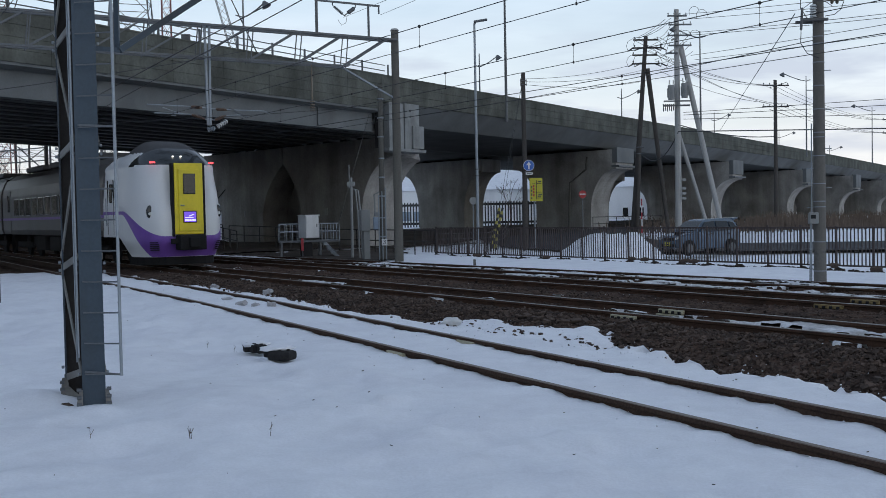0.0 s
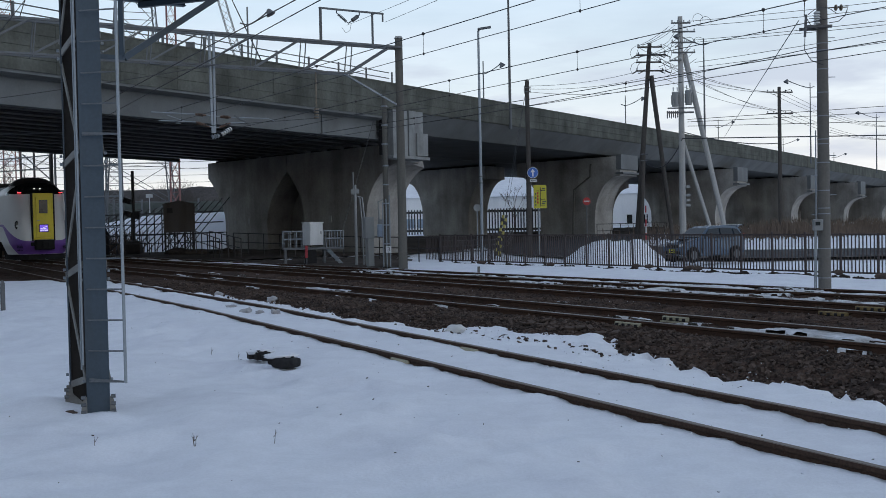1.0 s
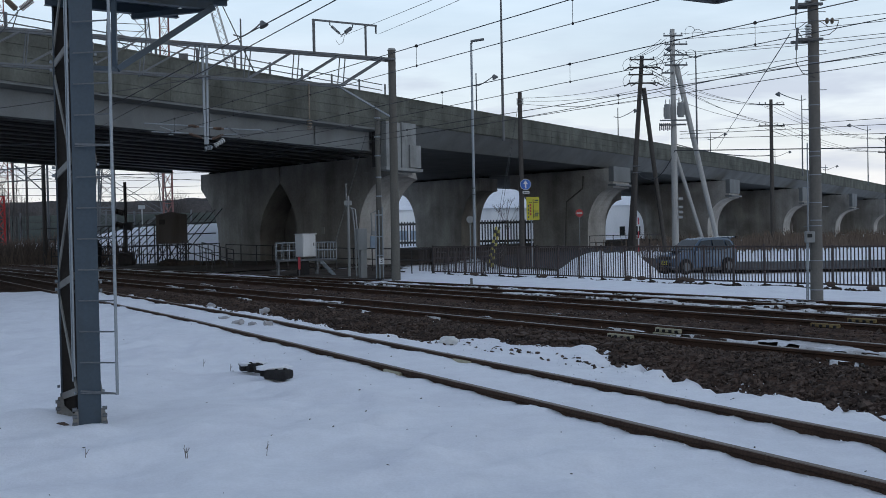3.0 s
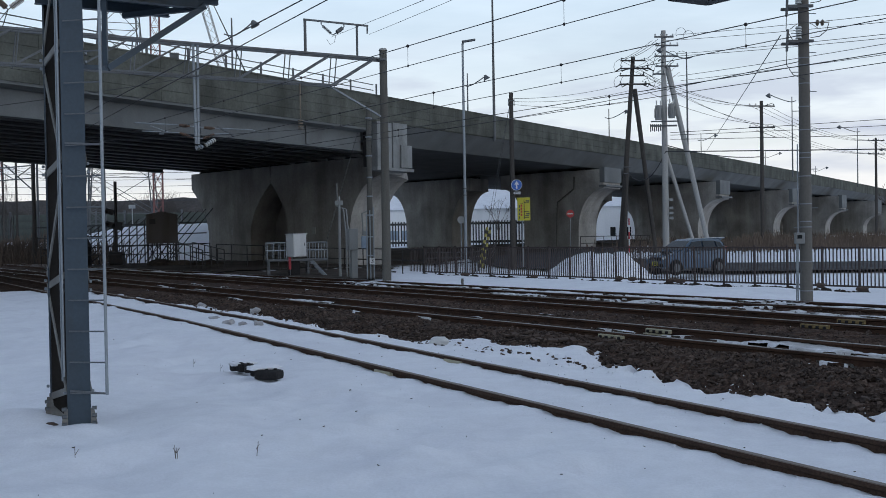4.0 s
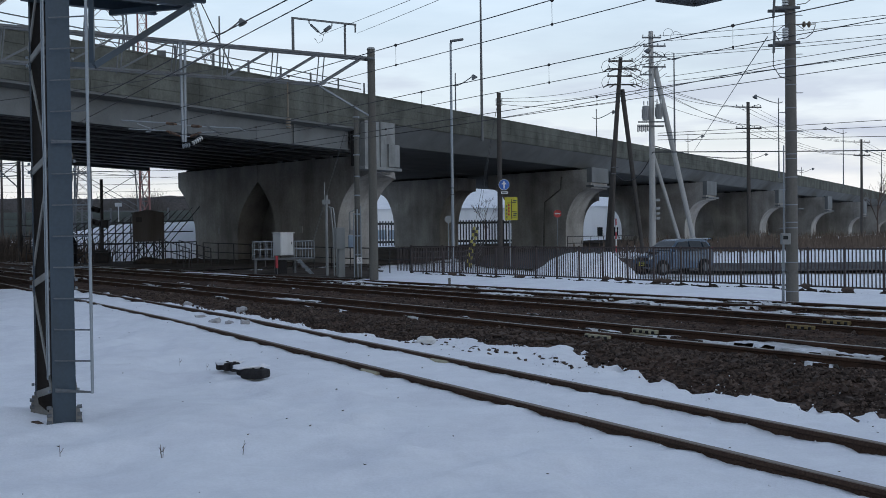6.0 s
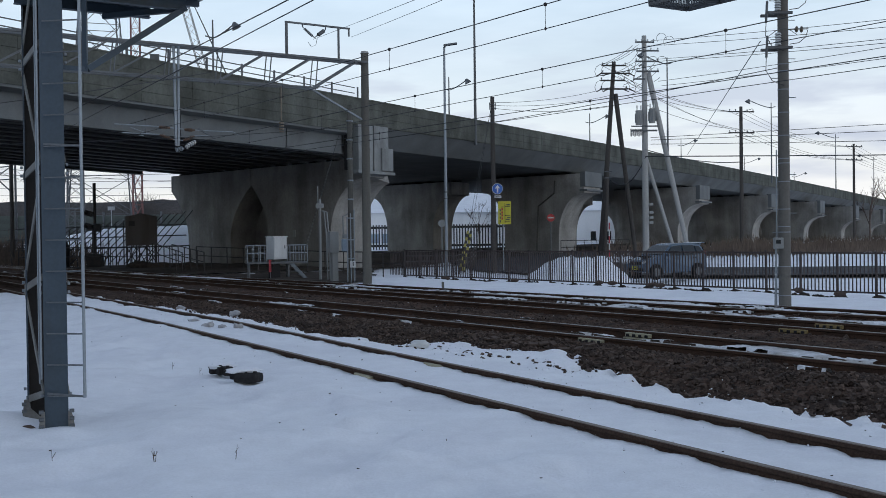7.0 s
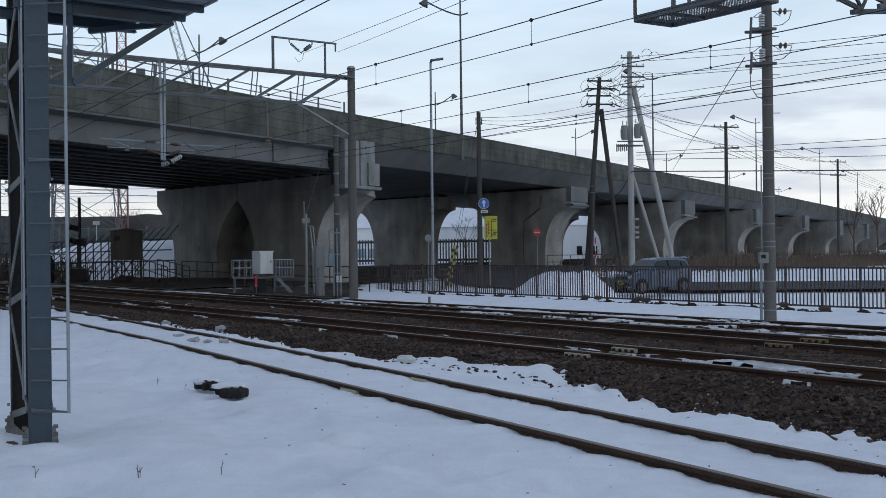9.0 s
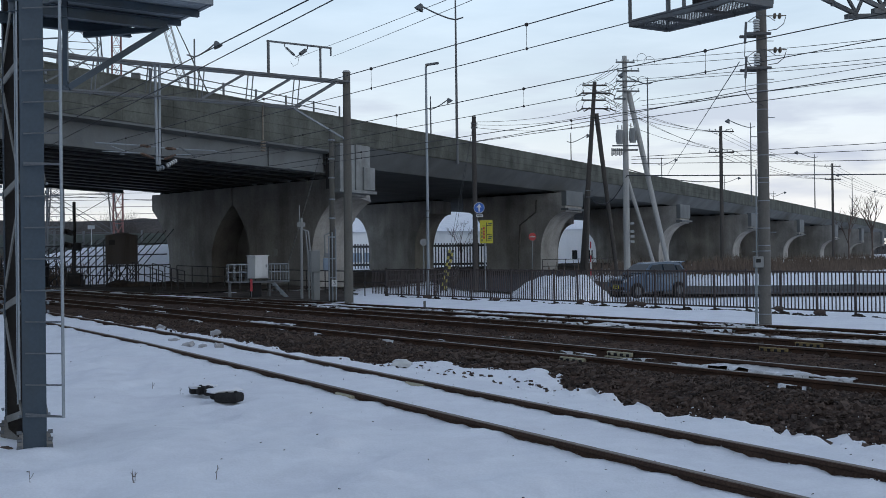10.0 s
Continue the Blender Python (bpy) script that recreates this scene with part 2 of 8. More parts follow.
SHED_BROWN = mat("rusty_sheet", (0.115, 0.106, 0.1), 0.85, 0, 0.2, 20, 1.2, 0.2, (0.08, 0.065, 0.057), 0.7, streak=True)
FADED_RED = mat("faded_red", (0.22, 0.10, 0.09), 0.7, 0, 0.1, 20, 2, 0.03)
WIRE = mat("wire", (0.05, 0.052, 0.056), 0.6, 0.3, 0.1, 40, 4, 0)


# ------------------------------------------------------------ mesh helpers
def box(bm, c, s, m=None, bevel=0.0):
    """A box of size s about c, turned by m."""
    mm = Matrix.Translation(c) @ (m or Matrix()) @ Matrix.Diagonal((*s, 1))
    r = bmesh.ops.create_cube(bm, size=1, matrix=mm)
    if bevel:
        es = {e for v in r["verts"] for e in v.link_edges}
        bmesh.ops.bevel(bm, geom=list(es), offset=bevel, segments=2, affect="EDGES", profile=0.6)
    return r


def tube(bm, p, q, r0, r1=None, n=8, caps=True):
    """A round bar from p to q."""
    p, q = Vector(p), Vector(q)
    d = q - p
    if d.length < 1e-6:
        return
    m = Matrix.Translation((p + q) / 2) @ d.to_track_quat("Z", "Y").to_matrix().to_4x4()
    bmesh.ops.create_cone(bm, cap_ends=caps, segments=n, radius1=r0, radius2=r0 if r1 is None else r1, depth=d.length, matrix=m)


def bar(bm, p, q, w, h):
    """A square bar from p to q, h upright where it can be."""
    p, q = Vector(p), Vector(q)
    d = q - p
    m = d.to_track_quat("Y", "Z").to_matrix().to_4x4()
    box(bm, (p + q) / 2, (w, d.length, h), m)


def ell(bm, c, s, seg=12, rings=8):
    bmesh.ops.create_uvsphere(bm, u_segments=seg, v_segments=rings, radius=1, matrix=Matrix.Translation(c) @ Matrix.Diagonal((*s, 1)))


def prism(bm, pts, lo, hi, axis="z", m=None):
    """A flat outline drawn out from lo to hi along an axis."""
    def at(a, b, h):
        v = {"z": (a, b, h), "y": (a, h, b), "x": (h, a, b)}[axis]
        return m @ Vector(v) if m else Vector(v)
    low = [bm.verts.new(at(a, b, lo)) for a, b in pts]
    top = [bm.verts.new(at(a, b, hi)) for a, b in pts]
    n = len(pts)
    fs = [bm.faces.new(low[::-1]), bm.faces.new(top)]
    for i in range(n):
        fs.append(bm.faces.new((low[i], low[(i + 1) % n], top[(i + 1) % n], top[i])))
    bmesh.ops.recalc_face_normals(bm, faces=fs)


def h_beam(bm, p, q, w, h, t, side=None):
    """An H section from p to q: flanges of width w, h apart, t thick; side: the direction across the flanges' gap."""
    p, q = Vector(p), Vector(q)
    z = (q - p).normalized()
    y = Vector(side or (0, 1, 0))
    y = (y - z * y.dot(z)).normalized()
    x = y.cross(z)
    m = Matrix.Translation(p) @ Matrix((x, y, z)).transposed().to_4x4()
    a, b, e = w / 2, h / 2, t / 2
    prism(bm, [(-a, -b), (a, -b), (a, t - b), (e, t - b), (e, b - t), (a, b - t), (a, b), (-a, b), (-a, b - t), (-e, b - t), (-e, t - b), (-a, t - b)], 0, (q - p).length, "z", m)


def part(name, bm, material, parent=None, label="", smooth=False):
    me = bpy.data.meshes.new(name)
    bm.to_mesh(me)
    bm.free()
    me.materials.append(material)
    if smooth:
        me.polygons.foreach_set("use_smooth", [True] * len(me.polygons))
    ob = new(name, me)
    ob.parent = parent
    if label:
        ob["label"] = label
    return ob


def piece(name, me, parent, m):
    """One more piece on a shared mesh."""
    ob = new(name, me)
    ob.parent = parent
    ob.matrix_basis = m
    return ob


def mesh_of(bm, name, material):
    me = bpy.data.meshes.new(name)
    bm.to_mesh(me)
    bm.free()
    me.materials.append(material)
    return me


def thing(name, label, category, m=None, group="", kind=""):
    ob = new(name)
    ob.empty_display_size = 0.2
    ob.matrix_basis = m or Matrix()
    return tagged(ob, label, category, group, kind)


def B():
    return bmesh.new()


def sheet(name, verts, faces, material, smooth=True):
    me = bpy.data.meshes.new(name)
    me.from_pydata(verts, [], faces)
    me.materials.append(material)
    if smooth:
        me.polygons.foreach_set("use_smooth", [True] * len(me.polygons))
    me.update()
    return new(name, me)


def sag(p, q, drop, n=10):
    """Points of a hanging line."""
    p, q = Vector(p), Vector(q)
    return [p.lerp(q, i / n) - Vector((0, 0, 4 * drop * (i / n) * (1 - i / n))) for i in range(n + 1)]


def wire(bm, pts, r, n=5):
    """One unbroken round strand through the points."""
    pts = [Vector(p) for p in pts]
    rings = []
    for i, p in enumerate(pts):
        d = (pts[min(i + 1, len(pts) - 1)] - pts[max(i - 1, 0)]).normalized()
        q = d.to_track_quat("Z", "Y")
        rings.append([bm.verts.new(p + q @ Vector((r * math.cos(6.2832 * k / n), r * math.sin(6.2832 * k / n), 0))) for k in range(n)])
    for r0, r1 in zip(rings[:-1], rings[1:]):
        best = min(range(n), key=lambda o: sum((r0[k].co - r1[(k + o) % n].co).length for k in range(n)))
        for k in range(n):
            bm.faces.new((r0[k], r0[(k + 1) % n], r1[(k + 1 + best) % n], r1[(k + best) % n]))


def turn(deg):
    return Matrix.Rotation(radians(deg), 4, "Z")


def fbm(x, y, s, o=3):
    return noise.fractal((x * s, y * s, 3.7), 0.9, 2.1, o)


# along and across the main line: a runs away from the camera, n to the far side
LINE = 33.0
AX, AY = -math.sin(radians(LINE)), math.cos(radians(LINE))
NX, NY = AY, -AX


def an(a, n, z=0.0):
    return Vector((a * AX + n * NX, a * AY + n * NY, z))


# track four leans out a little more
LINE4 = 35.5
A4X, A4Y = -math.sin(radians(LINE4)), math.cos(radians(LINE4))


def an4(a, n, z=0.0):
    return Vector((a * A4X + n * A4Y, a * A4Y - n * A4X, z))


SID = 30.0   # the siding, which falls a little towards the near end


def sid_z(y):
    return max(-0.2, min(0.03, 0.0135 * (y - 17)))


def sid(a, n, z=0.0):
    ax, ay = -math.sin(radians(SID)), math.cos(radians(SID))
    x, y = -1.435 + a * ax + n * ay, 15.0 + a * ay - n * ax
    return Vector((x, y, z + sid_z(y)))


# ------------------------------------------------------------ ground
def smooth(a, b, v):
    t = min(1, max(0, (v - a) / (b - a)))
    return t * t * (3 - 2 * t)


def ground_z(x, y):
    n = x * NX + y * NY
    a = x * AX + y * AY
    sa, ca = math.sin(radians(SID)), math.cos(radians(SID))
    sn = (x + 1.435) * ca + (y - 15) * sa          # across the siding
    z = -0.13 + 0.06 * fbm(x, y, 0.22) + 0.08 * fbm(x, y, 0.75) + 0.04 * fbm(x, y, 2.0)
    z += 0.075 * math.exp(-((x + 3.78) ** 2 + (y - 9.75) ** 2) / 0.09) + 0.035 * math.exp(-((x + 3.0) ** 2 + (y - 9.15) ** 2) / 0.05)    # drifts at the mast's foot
    if -3.2 < x < -1.2 and 11.3 < y < 13.8:     # trodden hollow round the track fittings
        k = math.exp(-((x + 2.1) ** 2 / 0.35 + (y - 12.5) ** 2 / 0.7))
        z += k * (0.05 * fbm(x, y, 5.0) - 0.02)
    if abs(sn) < 4 and n < 10 and y > 3:      # trodden along the siding
        k = smooth(3.8, 1.2, abs(sn))
        z += k * (0.065 * fbm(x + 7, y, 1.5) + 0.05 * fbm(x, y + 3, 3.6))
    if abs(sn) < 2.2 and n < 11:
        d = abs(abs(sn) - 0.565)
        rim = -0.032 + sid_z(y) + 0.028 * fbm(x, y, 1.1) + 0.022 * fbm(x, y, 4.0)
        z += (rim - z) * smooth(1.5, 0.3, d)
        z -= 0.02 * smooth(0.12, 0.04, d)
    if 4.5 < n < 24 and a > -40:
        lap = 1.75 * smooth(9.3, 11.4, a) * smooth(13.6, 12.6, a) - 0.2 * smooth(9.5, 7.5, a)     # a tongue of snow reaches up to the near rail
        z += (-0.42 - z) * smooth(8.05, 9.0, -lap + 2.3 * smooth(31, 37, a) + n + 0.6 * fbm(x, y, 0.5) + 0.34 * fbm(x, y, 1.9) + 0.42 * fbm(x, y, 5.5)) * smooth(24, 19.2, n + 0.4 * fbm(x, y, 0.4))
    n4 = x * A4Y - y * A4X
    far = smooth(18.95, 19.6, n4 + 0.25 * fbm(x, y, 1.2))
    z += (-0.17 + 0.05 * fbm(x, y, 0.35) + 0.035 * fbm(x, y, 1.7) - z) * far if n4 > 18.5 else 0
    if n > 23.6:
        z -= 0.2 * smooth(23.6, 25.2, n) * smooth(62, 50, y)
        z -= 0.22 * smooth(28.5, 30.5, n) * smooth(75, 62, y)
        z += 0.25 * smooth(62, 95, y)
    return z


def axis_steps(lo, hi, step, end_lo, end_hi):
    v, out = lo, []
    s = step
    while v > end_lo:
        s *= 1.16
        v -= s
        out.append(v)
    out = out[::-1]
    out += list(np.arange(lo, hi + 1e-6, step))
    v, s = hi, step
    while v < end_hi:
        s *= 1.12
        v += s
        out.append(v)
    return out


xs = axis_steps(-9, 9, 0.1, -2500, 2500)
ys = axis_steps(4.2, 27, 0.1, -2000, 3000)
gv = [(x, y, ground_z(x, y) if abs(x) < 200 and -60 < y < 260 else -0.2) for y in ys for x in xs]
W_ = len(xs)


def sheet_z(x, y):
    """The height of the ground's sheet itself."""
    i, j = int(np.searchsorted(xs, x)) - 1, int(np.searchsorted(ys, y)) - 1
    u, v = (x - xs[i]) / (xs[i + 1] - xs[i]), (y - ys[j]) / (ys[j + 1] - ys[j])
    g = lambda a, b: gv[b * W_ + a][2]
    return (g(i, j) * (1 - u) + g(i + 1, j) * u) * (1 - v) + (g(i, j + 1) * (1 - u) + g(i + 1, j + 1) * u) * v


gf = [(j * W_ + i, j * W_ + i + 1, (j + 1) * W_ + i + 1, (j + 1) * W_ + i) for j in range(len(ys) - 1) for i in range(W_ - 1)]
tagged(sheet("ground", gv, gf, SNOW), "snow-covered ground beside the railway, lightly trodden and uneven", "ground", kind="structure")


# ------------------------------------------------------------ ballast bed of the main line
def bed_z(a, n):
    x, y, _ = an(a, n)
    z = -0.085 - 0.42 * smooth(9.9, 8.0, n) - 0.36 * smooth(18.8, 19.5, x * A4Y - y * A4X)
    for c in (11.12, 14.5):
        z -= 0.03 * smooth(0.7, 0.3, abs(n - c))
    return z + 0.035 * fbm(x, y, 0.8)


random.seed(4)
a_steps = list(np.arange(-10, 30, 0.11)) + list(np.arange(30, 70, 0.4)) + list(np.arange(70, 230, 3.0))
n_steps = list(np.arange(7.8, 20.8, 0.11))
bv = []
for a in a_steps:
    for n in n_steps:
        j = 0.028 if a < 30 else 0.015
        p = an(a + random.uniform(-0.03, 0.03), n + random.uniform(-0.03, 0.03))
        bv.append((p.x, p.y, bed_z(a, n) + random.uniform(-j, j)))
W2 = len(n_steps)
bf = [(j * W2 + i, j * W2 + i + 1, (j + 1) * W2 + i + 1, (j + 1) * W2 + i) for j in range(len(a_steps) - 1) for i in range(W2 - 1)]
bf = [f[::-1] for f in bf]
tagged(sheet("ballast_bed", bv, bf, BALLAST, smooth=False), "dark brown crushed-stone ballast under the main tracks", "ballast", kind="structure")


# bare cinders where the siding runs into the main line
cv, cf = [], []
for j in range(60):
    for i in range(22):
        p = an(31 + 0.5 * j, 4.6 + 0.25 * i)
        cv.append((p.x, p.y, -0.2 + 0.04 * fbm(p.x, p.y, 1.2)))
for j in range(59):
    for i in range(21):
        cf.append((j * 22 + i, (j + 1) * 22 + i, (j + 1) * 22 + i + 1, j * 22 + i + 1)[::-1])
tagged(sheet("cinder_bed", cv, cf, BALLAST, smooth=False), "dark bare cinders beside the joining tracks", "ballast", kind="structure")


# snow left lying on the ballast, in strips along the rails and between the tracks
def left_snow(a, n):
    x, y, _ = an(a, n)
    s = 1.05 * fbm(a * 0.35, n * 1.6, 1.5, 3) + 0.22 * fbm(a * 1.6, n * 2.0, 1.5, 2)
    band = -0.9
    for c, w, k in ((11.45, 0.3, 0.5 if 7.5 < a < 11.3 else -0.25), (10.72, 0.1, 0.0), (10.35, 0.14, -0.3), (12.55, 0.22, 0.2 if 4 < a < 7.5 else -0.4),
                    (13.72, 0.1, -0.3), (14.2, 0.1, -0.35), (15.4, 0.15, -0.4), (16.1, 0.5, 0.4 if a < 17 else -0.15), (18.95, 0.6, 0.9 if a < 26 else -0.3)):
        band = max(band, k + 0.5 - abs(n - c) / w)
    n4 = x * A4Y - y * A4X
    band = max(band, 0.8 - abs(n4 - 18.1) / 0.5)
    return band + s - 0.42


sv, sf, key = [], [], {}
sa_ = list(np.arange(-4, 26, 0.055)) + list(np.arange(26, 34, 0.12)) + list(np.arange(34, 70, 0.3))
sn_ = list(np.arange(9.9, 20.2, 0.05))
for j, a in enumerate(sa_):
    for i, n in enumerate(sn_):
        v = left_snow(a, n)
        if v > -0.16:
            p = an(a, n)
            key[j, i] = len(sv)
            sv.append((p.x, p.y, bed_z(a, n) - 0.06 + min(0.115, 2.2 * (v + 0.12)) + 0.012 * fbm(a, n, 6.0, 2)))
for (j, i) in list(key):
    c = [(j, i), (j + 1, i), (j + 1, i + 1), (j, i + 1)]
    wide = sum((j + dj, i + di) in key for dj in range(-2, 4) for di in range(-1, 3))
    if all(k in key for k in c) and wide > 12:      # no single crumbs
        sf.append([key[k] for k in c])
tagged(sheet("snow_remnant", sv, sf, SNOW_OLD), "thin remnants of snow lying along the rails", "snow", kind="stuff")

# loose stones on the near shoulder
random.seed(11)
ico_v, ico_f = [], []
tmp = B()
bmesh.ops.create_cube(tmp, size=1.25)
bmesh.ops.bevel(tmp, geom=tmp.verts[:3], offset=0.45, segments=1, affect="VERTICES")
bmesh.ops.triangulate(tmp, faces=tmp.faces)
base_v = [v.co.copy() for v in tmp.verts]
base_f = [[v.index for v in f.verts] for f in tmp.faces]
tmp.free()
for _ in range(38000):
    a, n = random.uniform(-4, 20) if random.random() < 0.8 else random.uniform(18, 30), random.choice((random.uniform(8.2, 10.45), random.uniform(8.2, 10.45), random.uniform(8.2, 10.45), random.uniform(10, 19)))
    if left_snow(a, n) > -0.14:
        continue
    p = an(a, n)
    r = random.uniform(0.012, 0.028) if random.random() < 0.9 else random.uniform(0.028, 0.05)
    m = Euler((random.gauss(0, 0.5), random.gauss(0, 0.5), random.uniform(0, 6))).to_matrix()
    sc = Vector((r * random.uniform(0.9, 1.9), r * random.uniform(0.7, 1.3), r * random.uniform(0.35, 0.9)))
    o = len(ico_v)
    z = bed_z(a, n)
    for v in base_v:
        q = m @ Vector((v.x * sc.x, v.y * sc.y, v.z * sc.z))
        ico_v.append((p.x + q.x, p.y + q.y, z + q.z + 0.01))
    ico_f += [[o + i for i in f] for f in base_f]
tagged(sheet("ballast_stones", ico_v, ico_f, STONE, smooth=False), "loose angular ballast stones on the track shoulder", "stones", kind="stuff")


# crumbs of snow broken off along the siding and at the ragged edge of the snow
random.seed(21)
cl_v, cl_f = [], []
for _ in range(4200):
    u = random.random()
    if u < 0.14:
        p = sid(random.uniform(-9, 16), random.choice((-0.566, 0.566)) + random.gauss(0, 0.16))
        z0 = ground_z(p.x, p.y)
    elif u < 0.7:
        p = an(random.uniform(-3, 24), random.gauss(8.55, 0.4))
        z0 = max(ground_z(p.x, p.y), bed_z(p.x * AX + p.y * AY, p.x * NX + p.y * NY))
    else:
        n = random.choice((10.75, 11.5, 13.7, 15.3, 15.9, 18.6, 10.4)) + random.gauss(0, 0.13)
        a = random.uniform(-3, 34)
        p = an(a, n)
        z0 = bed_z(a, n)
    r = random.uniform(0.004, 0.012)
    m = Euler([random.uniform(0, 6) for _ in range(3)]).to_matrix()
    o = len(cl_v)
    for v in base_v:
        q = m @ Vector((v.x * r * 1.2, v.y * r, v.z * r * 0.7))
        cl_v.append((p.x + q.x, p.y + q.y, z0 + q.z * 0.8 + r * 0.3))
    cl_f += [[o + i for i in f] for f in base_f]
tagged(sheet("snow_crumbs", cl_v, cl_f, SNOW, smooth=False), "small crumbs of broken snow along the rails", "snow", kind="stuff")
# dark stones pressed into the snow's edge
random.seed(22)
cl_v, cl_f = [], []
for _ in range(420):
    p = an(random.uniform(-3, 22), random.gauss(8.5, 0.2))
    r = random.uniform(0.012, 0.035)
    m = Euler((random.gauss(0, 0.4), random.gauss(0, 0.4), random.uniform(0, 6))).to_matrix()
    o = len(cl_v)
    for v in base_v:
        q = m @ Vector((v.x * r * 1.5, v.y * r, v.z * r * 0.6))
        cl_v.append((p.x + q.x, p.y + q.y, ground_z(p.x, p.y) + q.z + 0.004))
    cl_f += [[o + i for i in f] for f in base_f]
tagged(sheet("edge_stones", cl_v, cl_f, STONE, smooth=False), "dark stones showing at the edge of the snow", "stones", kind="stuff")


# ------------------------------------------------------------ tracks
RAIL_OUT = [(-0.0625, -0.153), (0.0625, -0.153), (0.0625, -0.143), (0.012, -0.125), (0.009, -0.05), (0.0325, -0.038), (0.0325, -0.006),
            (-0.0325, -0.006), (-0.0325, -0.038), (-0.009, -0.05), (-0.012, -0.125), (-0.0625, -0.143)]


def rail(parent, f, n, z, lo, hi, side=None, top=None):
    bm = B()
    p, q = f(lo, n, z), f(hi, n, z)
    d = (q - p).normalized()
    m = Matrix.Translation(p) @ d.to_track_quat("Y", "Z").to_matrix().to_4x4()
    prism(bm, RAIL_OUT, 0, (q - p).length, "y", m)
    r = part("rail", bm, side or RAIL_SIDE, parent, "rust-brown steel rail with a worn bright head")
    bm = B()
    prism(bm, [(-0.031, -0.008), (0.031, -0.008), (0.026, 0.0), (-0.026, 0.0)], 0, (q - p).length, "y", m)
    part("rail_head", bm, top or RAIL_TOP, r, "worn running surface")


for nm, f, c, z, lo, hi, lab in (("siding_track", sid, 0.0, 0.0, -20, 4.95, "rusty siding track half sunk in snow"),
                                 ("main_track", an, 11.12, 0.03, -30, 230, "main railway track on dark ballast"),
                                 ("main_track", an, 14.5, 0.03, -30, 230, "main railway track on dark ballast"),
                                 ("loop_track", an4, 18.1, 0.0, -30, 90, "rusty loop track edged with snow")):
    tr = thing(nm, lab, "railway track", group="railway tracks", kind="structure")
    for k in (-0.566, 0.566):
        rail(tr, f, c + k, z, lo, hi, RAIL_OLD if f is sid else None, RAIL_WORN if f is sid else None)
        if f is sid:
            rail(tr, f, c + k, z, 4.95, 58, RAIL_OLD, RAIL_WORN)


# ------------------------------------------------------------ road bridge
BA, BU, BV = Vector((-1.3, 60.0, 0)), Vector((0.53, 0.848, 0)), Vector((-0.673, 0.74, 0))
SPAN = 29.5


def drop(s):
    return -((s - 20) ** 2) / 37500 if s > 20 else 0.0


def br(s, w, z):
    p = BA + BU * s + BV * w
    return Vector((p.x, p.y, z + drop(s)))


def width(s):
    return min(28.5, 24 + 0.16 * max(s, -75))


def strip(bm, outline, steps, w_of):
    """A section (offset from the edge, height) carried along the bridge."""
    rings = []
    for s in steps:
        rings.append([bm.verts.new(br(s, w_of(s, o), z)) for o, z in outline])
    n = len(outline)
    fs = []
    for r0, r1 in zip(rings[:-1], rings[1:]):
        for i in range(n):
            fs.append(bm.faces.new((r0[i], r1[i], r1[(i + 1) % n], r0[(i + 1) % n])))
    fs.append(bm.faces.new(rings[0]))
    fs.append(bm.faces.new(rings[-1][::-1]))
    bmesh.ops.recalc_face_normals(bm, faces=fs)


STEPS = [-140, -75, -40, -20, 0, 20] + [20 + 12 * i for i in range(1, 22)]
near = lambda s, o: o
far_side = lambda s, o: width(s) - o


